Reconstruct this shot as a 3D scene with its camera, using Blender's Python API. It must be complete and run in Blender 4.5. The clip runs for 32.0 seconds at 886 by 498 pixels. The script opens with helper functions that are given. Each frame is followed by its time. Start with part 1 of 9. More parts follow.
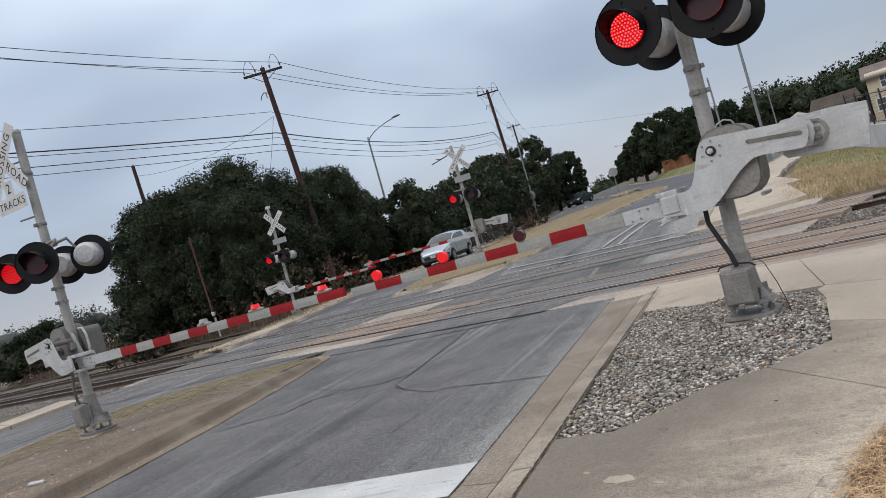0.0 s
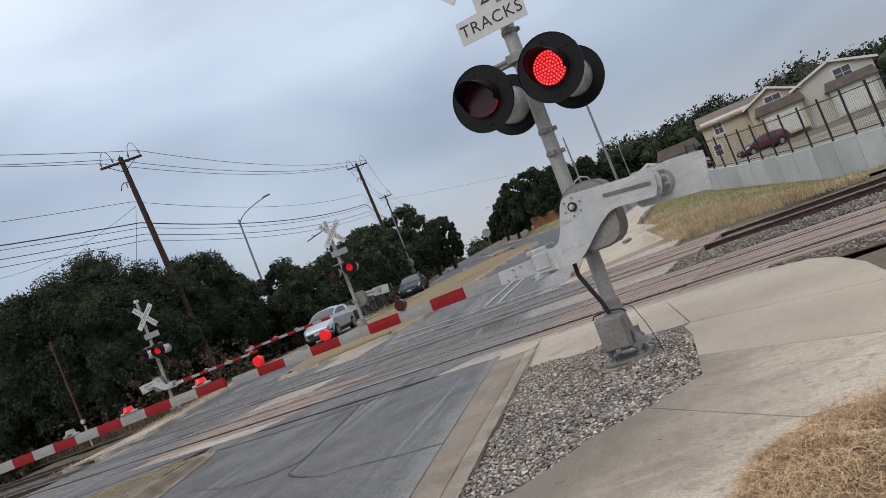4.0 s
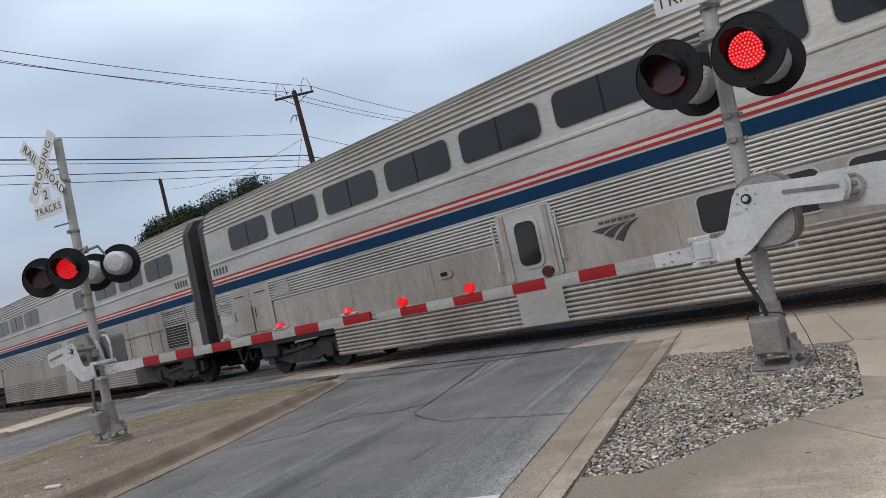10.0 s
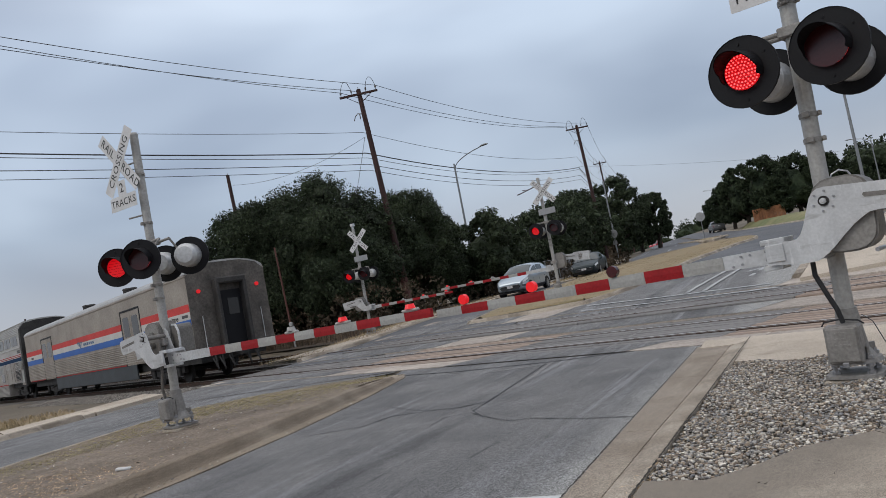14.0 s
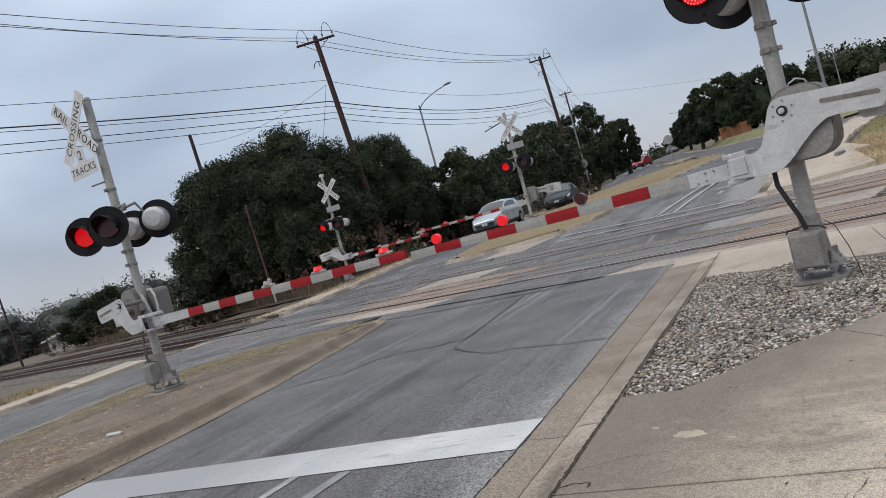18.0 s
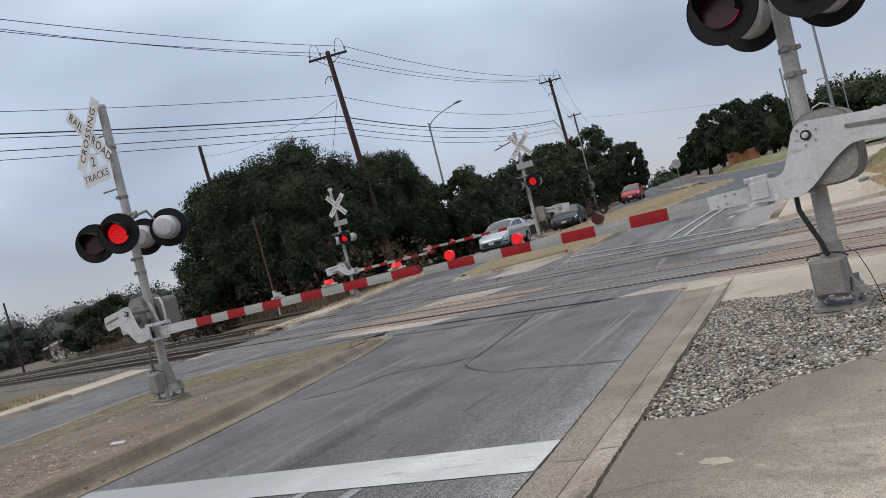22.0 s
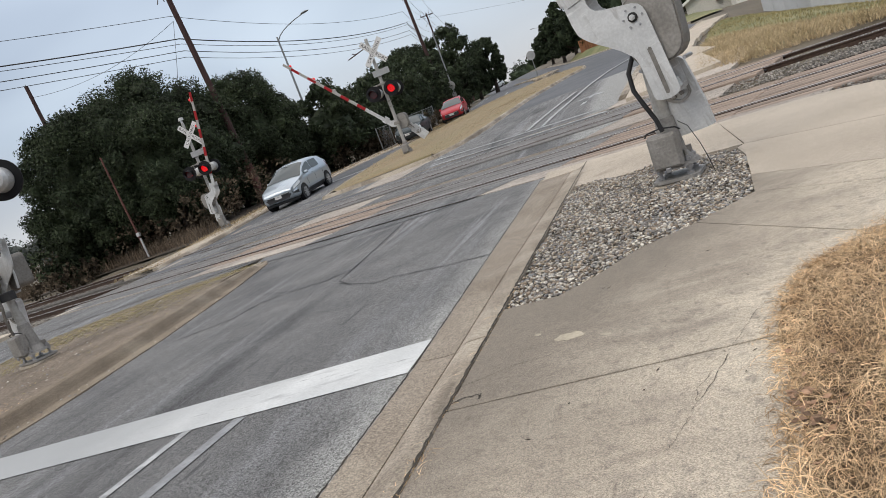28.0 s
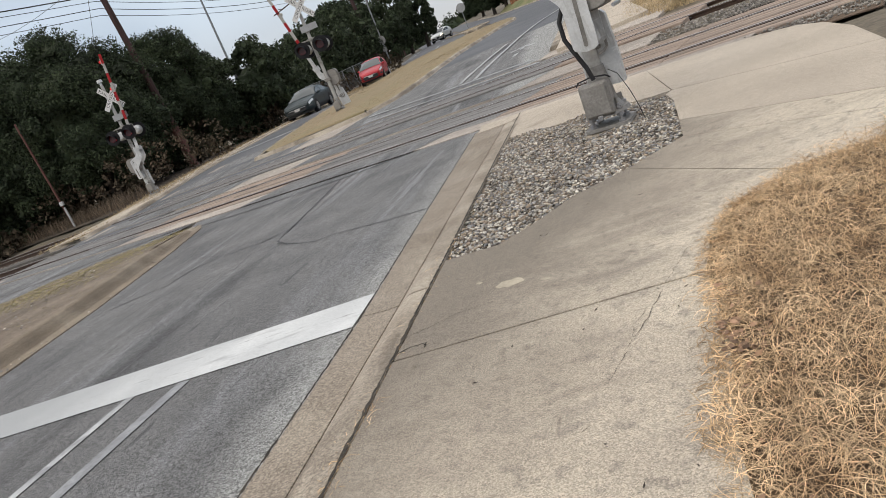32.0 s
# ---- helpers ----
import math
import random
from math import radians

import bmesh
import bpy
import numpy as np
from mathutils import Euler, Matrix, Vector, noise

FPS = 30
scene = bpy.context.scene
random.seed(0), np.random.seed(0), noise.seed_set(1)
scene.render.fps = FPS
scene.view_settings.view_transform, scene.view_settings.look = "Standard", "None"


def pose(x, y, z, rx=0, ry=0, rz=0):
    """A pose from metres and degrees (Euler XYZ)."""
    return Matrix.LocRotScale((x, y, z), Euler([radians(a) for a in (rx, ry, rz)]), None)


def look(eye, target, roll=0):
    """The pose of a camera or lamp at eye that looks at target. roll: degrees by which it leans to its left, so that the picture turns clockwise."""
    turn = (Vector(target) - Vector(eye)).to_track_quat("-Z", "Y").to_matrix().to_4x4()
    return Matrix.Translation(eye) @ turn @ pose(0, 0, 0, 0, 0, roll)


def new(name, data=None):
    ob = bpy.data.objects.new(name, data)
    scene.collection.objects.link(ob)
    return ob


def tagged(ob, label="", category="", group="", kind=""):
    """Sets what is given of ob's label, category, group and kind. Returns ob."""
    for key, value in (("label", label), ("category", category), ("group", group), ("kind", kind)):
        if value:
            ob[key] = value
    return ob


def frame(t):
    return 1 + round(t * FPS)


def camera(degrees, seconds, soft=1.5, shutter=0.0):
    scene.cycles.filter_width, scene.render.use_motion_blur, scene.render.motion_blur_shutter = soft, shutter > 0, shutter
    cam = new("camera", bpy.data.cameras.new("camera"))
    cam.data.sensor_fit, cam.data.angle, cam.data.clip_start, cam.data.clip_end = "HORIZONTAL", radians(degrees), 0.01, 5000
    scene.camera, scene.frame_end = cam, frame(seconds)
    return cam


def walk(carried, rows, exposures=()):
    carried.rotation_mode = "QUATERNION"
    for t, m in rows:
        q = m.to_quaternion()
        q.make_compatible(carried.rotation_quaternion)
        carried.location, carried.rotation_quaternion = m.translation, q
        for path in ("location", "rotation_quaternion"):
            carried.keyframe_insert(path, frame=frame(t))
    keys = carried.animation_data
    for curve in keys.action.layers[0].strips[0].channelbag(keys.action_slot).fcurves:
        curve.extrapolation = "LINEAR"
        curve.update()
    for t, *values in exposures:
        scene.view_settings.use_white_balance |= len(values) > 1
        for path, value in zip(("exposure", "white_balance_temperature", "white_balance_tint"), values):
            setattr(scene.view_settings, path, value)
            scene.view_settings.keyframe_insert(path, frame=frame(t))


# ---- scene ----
ROWS = [
    (0.0, 0.077, 0.090, 1.357, 90.36, 15.75, 22.67),
    (0.5, 0.079, 0.084, 1.352, 88.15, 18.59, 23.12),
    (1.0, 0.039, 0.103, 1.345, 88.01, 20.83, 20.86),
    (1.5, 0.053, 0.093, 1.353, 88.88, 20.17, 19.22),
    (2.0, 0.121, 0.062, 1.349, 89.80, 20.95, 17.94),
    (2.5, 0.119, 0.065, 1.357, 90.09, 22.11, 16.62),
    (3.0, 0.108, 0.065, 1.356, 90.68, 23.12, 14.98),
    (3.5, 0.100, 0.067, 1.361, 91.80, 22.54, 13.87),
    (5.5, 0.115, 0.199, 1.390, 95.34, 17.95, 12.10),
    (6.0, 0.125, 0.184, 1.419, 97.02, 15.88, 12.16),
    (6.5, 0.148, 0.161, 1.423, 98.36, 15.87, 11.74),
    (7.0, 0.162, 0.127, 1.430, 99.46, 15.19, 11.80),
    (7.5, 0.137, 0.018, 1.442, 100.98, 11.98, 14.47),
    (8.0, 0.081, -0.036, 1.430, 101.54, 8.85, 19.74),
    (8.5, 0.032, -0.057, 1.407, 100.30, 8.20, 23.91),
    (9.0, -0.027, -0.056, 1.394, 98.45, 8.37, 25.76),
    (9.5, -0.044, -0.044, 1.372, 95.29, 10.25, 25.37),
    (10.0, -0.019, -0.014, 1.380, 93.01, 12.16, 23.87),
    (10.5, 0.002, -0.007, 1.377, 92.57, 12.26, 23.36),
    (11.0, -0.007, -0.015, 1.376, 93.02, 11.52, 23.84),
    (11.5, -0.008, -0.034, 1.381, 96.08, 11.92, 24.55),
    (12.0, -0.003, -0.050, 1.375, 98.35, 11.59, 25.52),
    (12.5, -0.021, -0.035, 1.377, 98.94, 10.62, 26.77),
    (13.0, -0.004, -0.028, 1.367, 97.97, 10.87, 27.51),
    (13.5, -0.027, -0.022, 1.369, 95.61, 11.01, 28.29),
    (14.0, -0.059, -0.019, 1.366, 93.88, 10.72, 28.43),
    (14.5, -0.060, -0.019, 1.364, 93.36, 11.41, 28.13),
    (16.5, -0.036, -0.014, 1.332, 90.60, 13.52, 29.64),
    (17.0, -0.045, -0.008, 1.326, 89.64, 13.80, 28.72),
    (17.5, -0.039, -0.002, 1.323, 89.10, 14.71, 27.62),
    (18.0, -0.018, -0.016, 1.324, 89.07, 15.53, 26.60),
    (18.5, -0.001, -0.030, 1.332, 89.21, 15.70, 26.06),
    (19.0, 0.033, -0.053, 1.335, 90.22, 14.51, 27.88),
    (19.5, 0.094, -0.087, 1.321, 91.37, 13.15, 30.23),
    (20.0, 0.115, -0.106, 1.341, 94.51, 10.43, 30.78),
    (20.5, 0.079, -0.088, 1.346, 97.13, 9.12, 29.39),
    (21.0, -0.071, 0.010, 1.341, 95.61, 11.65, 27.84),
    (21.5, -0.158, 0.050, 1.319, 92.59, 13.20, 26.59),
    (22.0, -0.140, -0.002, 1.332, 90.53, 13.90, 26.95),
    (22.5, -0.073, -0.042, 1.338, 89.30, 15.02, 25.14),
    (23.0, -0.066, -0.074, 1.346, 86.99, 16.11, 21.16),
    (23.5, -0.081, -0.084, 1.345, 85.38, 16.85, 19.79),
    (24.0, -0.094, -0.067, 1.332, 84.38, 17.49, 20.01),
    (24.5, -0.122, -0.048, 1.314, 83.54, 17.83, 21.39),
    (25.0, -0.123, -0.044, 1.304, 83.09, 18.01, 22.09),
    (25.5, -0.109, -0.033, 1.300, 81.95, 17.97, 18.60),
    (27.5, -0.014, 0.015, 1.307, 81.72, 20.24, 15.56),
    (28.0, -0.008, 0.023, 1.301, 80.53, 20.55, 16.47),
    (28.5, -0.016, 0.019, 1.304, 79.93, 20.35, 15.64),
    (29.0, -0.021, 0.025, 1.297, 79.91, 20.23, 15.15),
    (29.5, -0.012, 0.020, 1.300, 79.72, 19.96, 14.84),
    (30.0, -0.011, 0.026, 1.298, 79.37, 19.11, 13.81),
    (30.5, -0.015, 0.029, 1.297, 79.06, 18.61, 12.67),
    (31.0, -0.018, 0.033, 1.294, 78.74, 19.21, 11.71),
    (31.5, -0.020, 0.032, 1.289, 77.99, 20.40, 10.83),
    (32.0, -0.019, -0.011, 1.286, 75.23, 21.83, 10.95),
]
cam = camera(61.5, 32.0, soft=0.6)
walk(cam, [(r[0], pose(*r[1:])) for r in ROWS], exposures=[(0.0, 0.0, 6500, 10), (3.5, -0.05, 6500, 10), (6.0, -0.3, 6450, 10), (8.5, -0.3, 6450, 10), (9.0, -0.26, 6450, 10), (10.0, 0.03, 6420, 10), (11.3, 0.04, 6420, 10), (12.0, -0.08, 6420, 10), (13.0, -0.22, 6400, 10), (14.5, -0.1, 6450, 10), (16.5, -0.05, 6480, 10), (19.0, 0.0, 6450, 10), (20.0, -0.1, 6400, 10), (21.0, -0.2, 6400, 10), (22.0, -0.03, 6480, 10), (22.5, 0.0, 6530, 10), (25.5, 0.1, 6480, 9), (27.5, 0.2, 6700, 9), (28.0, 0.21, 6720, 9), (32.0, 0.22, 6850, 9)])

# ---- sky and light: a soft overcast winter afternoon ----
world = bpy.data.worlds.new("overcast")
scene.world = world
world.use_nodes = True
wn, wl = world.node_tree.nodes, world.node_tree.links
wn.clear()
w_out = wn.new("ShaderNodeOutputWorld")
w_bg = wn.new("ShaderNodeBackground")
w_bg.inputs["Strength"].default_value = 1.0
w_sky = wn.new("ShaderNodeTexSky")
w_sky.sky_type = "NISHITA"
w_sky.sun_disc = False
w_sky.sun_elevation = radians(38)
w_sky.sun_rotation = radians(150)
w_dim = wn.new("ShaderNodeMixRGB")
w_dim.blend_type = "MULTIPLY"
w_dim.inputs["Fac"].default_value = 1.0
w_dim.inputs["Color2"].default_value = (0.09, 0.09, 0.09, 1)
w_co = wn.new("ShaderNodeTexCoord")
w_sep = wn.new("ShaderNodeSeparateXYZ")
w_map = wn.new("ShaderNodeMapping")
w_map.inputs["Scale"].default_value = (1.0, 1.6, 3.6)
w_map.inputs["Rotation"].default_value = (0.0, radians(-9), radians(20))
w_noise = wn.new("ShaderNodeTexNoise")
w_noise.inputs["Scale"].default_value = 2.1
w_noise.inputs["Detail"].default_value = 2.5
w_noise.inputs["Roughness"].default_value = 0.42
w_noise.inputs["Distortion"].default_value = 0.3
w_cloud = wn.new("ShaderNodeValToRGB")
w_cloud.color_ramp.elements[0].position, w_cloud.color_ramp.elements[0].color = 0.34, (0.30, 0.345, 0.425, 1)
w_cloud.color_ramp.elements[1].position, w_cloud.color_ramp.elements[1].color = 0.68, (0.475, 0.535, 0.62, 1)
w_high = wn.new("ShaderNodeMapRange")
for k, v in zip(("From Min", "From Max", "To Min", "To Max"), (-0.02, 1.0, 0.92, 3.1)):
    w_high.inputs[k].default_value = v
w_warm = wn.new("ShaderNodeMixRGB")
w_warm.inputs["Color1"].default_value = (0.97, 1.0, 1.02, 1)
w_warm.inputs["Color2"].default_value = (1.16, 1.0, 0.86, 1)
w_warm2 = wn.new("ShaderNodeMixRGB")
w_warm2.blend_type = "MULTIPLY"
w_warm2.inputs["Fac"].default_value = 1.0
w_rise = wn.new("ShaderNodeMapRange")
for k, v in zip(("From Min", "From Max", "To Min", "To Max"), (0.35, 0.8, 0.0, 1.0)):
    w_rise.inputs[k].default_value = v
w_mul = wn.new("ShaderNodeMixRGB")
w_mul.blend_type = "MULTIPLY"
w_mul.inputs["Fac"].default_value = 1.0
w_low = wn.new("ShaderNodeMapRange")
for k, v in zip(("From Min", "From Max", "To Min", "To Max"), (0.0, 0.16, 0.62, 0.0)):
    w_low.inputs[k].default_value = v
w_glow = wn.new("ShaderNodeMixRGB")
w_glow.inputs["Color2"].default_value = (0.62, 0.58, 0.60, 1)
w_mix = wn.new("ShaderNodeMixRGB")
w_mix.inputs["Fac"].default_value = 0.88
wl.new(w_co.outputs["Generated"], w_sep.inputs[0])
wl.new(w_co.outputs["Generated"], w_map.inputs["Vector"])
wl.new(w_map.outputs[0], w_noise.inputs["Vector"])
wl.new(w_noise.outputs["Fac"], w_cloud.inputs["Fac"])
wl.new(w_sep.outputs["Z"], w_high.inputs["Value"])
wl.new(w_sep.outputs["Z"], w_low.inputs["Value"])
wl.new(w_cloud.outputs["Color"], w_mul.inputs["Color1"])
wl.new(w_high.outputs[0], w_mul.inputs["Color2"])
wl.new(w_sep.outputs["Z"], w_rise.inputs["Value"])
wl.new(w_rise.outputs[0], w_warm.inputs["Fac"])
wl.new(w_mul.outputs[0], w_warm2.inputs["Color1"])
wl.new(w_warm.outputs[0], w_warm2.inputs["Color2"])
wl.new(w_warm2.outputs[0], w_glow.inputs["Color1"])
wl.new(w_low.outputs[0], w_glow.inputs["Fac"])
wl.new(w_sky.outputs["Color"], w_dim.inputs["Color1"])
wl.new(w_dim.outputs[0], w_mix.inputs["Color1"])
wl.new(w_glow.outputs[0], w_mix.inputs["Color2"])
wl.new(w_mix.outputs[0], w_bg.inputs["Color"])
wl.new(w_bg.outputs[0], w_out.inputs["Surface"])

sun_data = bpy.data.lights.new("sun", "SUN")
sun_data.energy, sun_data.angle, sun_data.color = 0.9, radians(35), (1.0, 0.92, 0.8)
sun = new("sun", sun_data)
sun.matrix_world = look((-20, -35, 32), (0, 0, 0))


# ---- materials ----
def mat(name, base, rough=0.7, metal=0.0, vary=0.12, scale=3.0, fine=60.0, bump=0.15, emit=None, tint=None, spec=0.5, stretch=(1, 1, 1), island=0.0, obj_random=0.0, coat=0.0, speck=0.0, speck_scale=140.0, stain=None, runoff=None, slant=0.0, palette=None):
    """A surface with two scales of variation, a fine relief and an optional second tint for stains."""
    m = bpy.data.materials.new(name)
    m.use_nodes = True
    n, l = m.node_tree.nodes, m.node_tree.links
    b = n["Principled BSDF"]
    b.inputs["Roughness"].default_value = rough
    b.inputs["Metallic"].default_value = metal
    b.inputs["Specular IOR Level"].default_value = spec
    b.inputs["Coat Weight"].default_value = coat
    if emit:
        b.inputs["Emission Color"].default_value = (*emit[:3], 1)
        b.inputs["Emission Strength"].default_value = emit[3]
    co = n.new("ShaderNodeTexCoord")
    mp = n.new("ShaderNodeMapping")
    mp.inputs["Scale"].default_value = stretch
    l.new(co.outputs["Object"], mp.inputs["Vector"])
    big = n.new("ShaderNodeTexNoise")
    big.inputs["Scale"].default_value, big.inputs["Detail"].default_value = scale, 4
    small = n.new("ShaderNodeTexNoise")
    small.inputs["Scale"].default_value, small.inputs["Detail"].default_value = fine, 3
    l.new(mp.outputs[0], big.inputs["Vector"])
    l.new(mp.outputs[0], small.inputs["Vector"])
    ramp = n.new("ShaderNodeValToRGB")
    t = tint or [c * (1 - 2.2 * vary) for c in base]
    ramp.color_ramp.elements[0].position, ramp.color_ramp.elements[0].color = 0.32, (*[max(c, 0.002) for c in t], 1)
    ramp.color_ramp.elements[1].position, ramp.color_ramp.elements[1].color = 0.66, (*base, 1)
    l.new(big.outputs["Fac"], ramp.inputs["Fac"])
    val = n.new("ShaderNodeMapRange")
    for k, v in zip(("From Min", "From Max", "To Min", "To Max"), (0.3, 0.7, 1 - vary * 1.4, 1 + vary * 1.4)):
        val.inputs[k].default_value = v
    l.new(small.outputs["Fac"], val.inputs["Value"])
    mul = n.new("ShaderNodeMixRGB")
    mul.blend_type, mul.inputs["Fac"].default_value = "MULTIPLY", 1.0
    l.new(ramp.outputs["Color"], mul.inputs["Color1"])
    l.new(val.outputs[0], mul.inputs["Color2"])
    last = mul.outputs[0]
    for color, size, span, lo, hi in stain or ():
        sm = n.new("ShaderNodeMapping")
        sm.inputs["Scale"].default_value = span
        sm.inputs["Location"].default_value = (lo * 7.1, hi * 3.3, size)
        sn = n.new("ShaderNodeTexNoise")
        sn.inputs["Scale"].default_value, sn.inputs["Detail"].default_value, sn.inputs["Roughness"].default_value = size, 6, 0.62
        sr = n.new("ShaderNodeMapRange")
        for k, v in zip(("From Min", "From Max", "To Min", "To Max"), (lo, hi, 0.0, 0.85)):
            sr.inputs[k].default_value = v
        l.new(co.outputs["Object"], sm.inputs["Vector"])
        l.new(sm.outputs[0], sn.inputs["Vector"])
        l.new(sn.outputs["Fac"], sr.inputs["Value"])
        mx = n.new("ShaderNodeMixRGB")
        mx.inputs["Color2"].default_value = (*color, 1)
        l.new(sr.outputs[0], mx.inputs["Fac"])
        l.new(last, mx.inputs["Color1"])
        last = mx.outputs[0]
    if runoff:
        color, x0, x1, amp = runoff
        sx = n.new("ShaderNodeSeparateXYZ")
        l.new(co.outputs["Object"], sx.inputs[0])
        rn = n.new("ShaderNodeTexNoise")
        rn.inputs["Scale"].default_value, rn.inputs["Detail"].default_value, rn.inputs["Roughness"].default_value = 1.7, 6, 0.65
        l.new(co.outputs["Object"], rn.inputs["Vector"])
        ad = n.new("ShaderNodeMath")
        ad.operation = "MULTIPLY_ADD"
        l.new(rn.outputs["Fac"], ad.inputs[0])
        ad.inputs[1].default_value = amp
        if slant:
            sl = n.new("ShaderNodeMath")
            sl.operation = "MULTIPLY_ADD"
            l.new(sx.outputs["Y"], sl.inputs[0])
            sl.inputs[1].default_value = slant
            l.new(sx.outputs["X"], sl.inputs[2])
            l.new(sl.outputs[0], ad.inputs[2])
        else:
            l.new(sx.outputs["X"], ad.inputs[2])
        rr = n.new("ShaderNodeMapRange")
        for k, v in zip(("From Min", "From Max", "To Min", "To Max"), (x0 + amp / 2, x1 + amp / 2, 0.9, 0.0)):
            rr.inputs[k].default_value = v
        l.new(ad.outputs[0], rr.inputs["Value"])
        rx = n.new("ShaderNodeMixRGB")
        rx.inputs["Color2"].default_value = (*color, 1)
        l.new(rr.outputs[0], rx.inputs["Fac"])
        l.new(last, rx.inputs["Color1"])
        last = rx.outputs[0]
    if speck:
        vor = n.new("ShaderNodeTexVoronoi")
        vor.inputs["Scale"].default_value = speck_scale
        l.new(mp.outputs[0], vor.inputs["Vector"])
        sv = n.new("ShaderNodeMapRange")
        for k, v in zip(("From Min", "From Max", "To Min", "To Max"), (0.0, 1.0, 1 - speck, 1 + speck)):
            sv.inputs[k].default_value = v
        sc = n.new("ShaderNodeSeparateColor")
        l.new(vor.outputs["Color"], sc.inputs[0])
        l.new(sc.outputs[0], sv.inputs["Value"])
        m3 = n.new("ShaderNodeMixRGB")
        m3.blend_type, m3.inputs["Fac"].default_value = "MULTIPLY", 1.0
        l.new(last, m3.inputs["Color1"])
        l.new(sv.outputs[0], m3.inputs["Color2"])
        last = m3.outputs[0]
    if palette:
        pr = n.new("ShaderNodeValToRGB")
        pr.color_ramp.interpolation = "CONSTANT"
        while len(pr.color_ramp.elements) < len(palette):
            pr.color_ramp.elements.new(0.5)
        for k, (c, el) in enumerate(zip(palette, pr.color_ramp.elements)):
            el.position, el.color = k / len(palette), (*c, 1)
        l.new(n.new("ShaderNodeNewGeometry").outputs["Random Per Island"], pr.inputs["Fac"])
        pm = n.new("ShaderNodeMixRGB")
        pm.blend_type, pm.inputs["Fac"].default_value = "MULTIPLY", 1.0
        l.new(last, pm.inputs["Color1"])
        l.new(pr.outputs["Color"], pm.inputs["Color2"])
        last = pm.outputs[0]
    if island or obj_random:
        src = n.new("ShaderNodeNewGeometry").outputs["Random Per Island"] if island else n.new("ShaderNodeObjectInfo").outputs["Random"]
        amt = island or obj_random
        rv = n.new("ShaderNodeMapRange")
        for k, v in zip(("From Min", "From Max", "To Min", "To Max"), (0, 1, 1 - amt, 1 + amt)):
            rv.inputs[k].default_value = v
        l.new(src, rv.inputs["Value"])
        m2 = n.new("ShaderNodeMixRGB")
        m2.blend_type, m2.inputs["Fac"].default_value = "MULTIPLY", 1.0
        l.new(last, m2.inputs["Color1"])
        l.new(rv.outputs[0], m2.inputs["Color2"])
        last = m2.outputs[0]
    l.new(last, b.inputs["Base Color"])
    if bump:
        bp = n.new("ShaderNodeBump")
        bp.inputs["Strength"].default_value, bp.inputs["Distance"].default_value = bump, 0.01
        l.new(small.outputs["Fac"], bp.inputs["Height"])
        l.new(bp.outputs[0], b.inputs["Normal"])
    return m


def glass(name, color, rough=0.05):
    m = bpy.data.materials.new(name)
    m.use_nodes = True
    b = m.node_tree.nodes["Principled BSDF"]
    b.inputs["Base Color"].default_value = (*color, 1)
    b.inputs["Roughness"].default_value = rough
    b.inputs["IOR"].default_value = 1.5
    return m


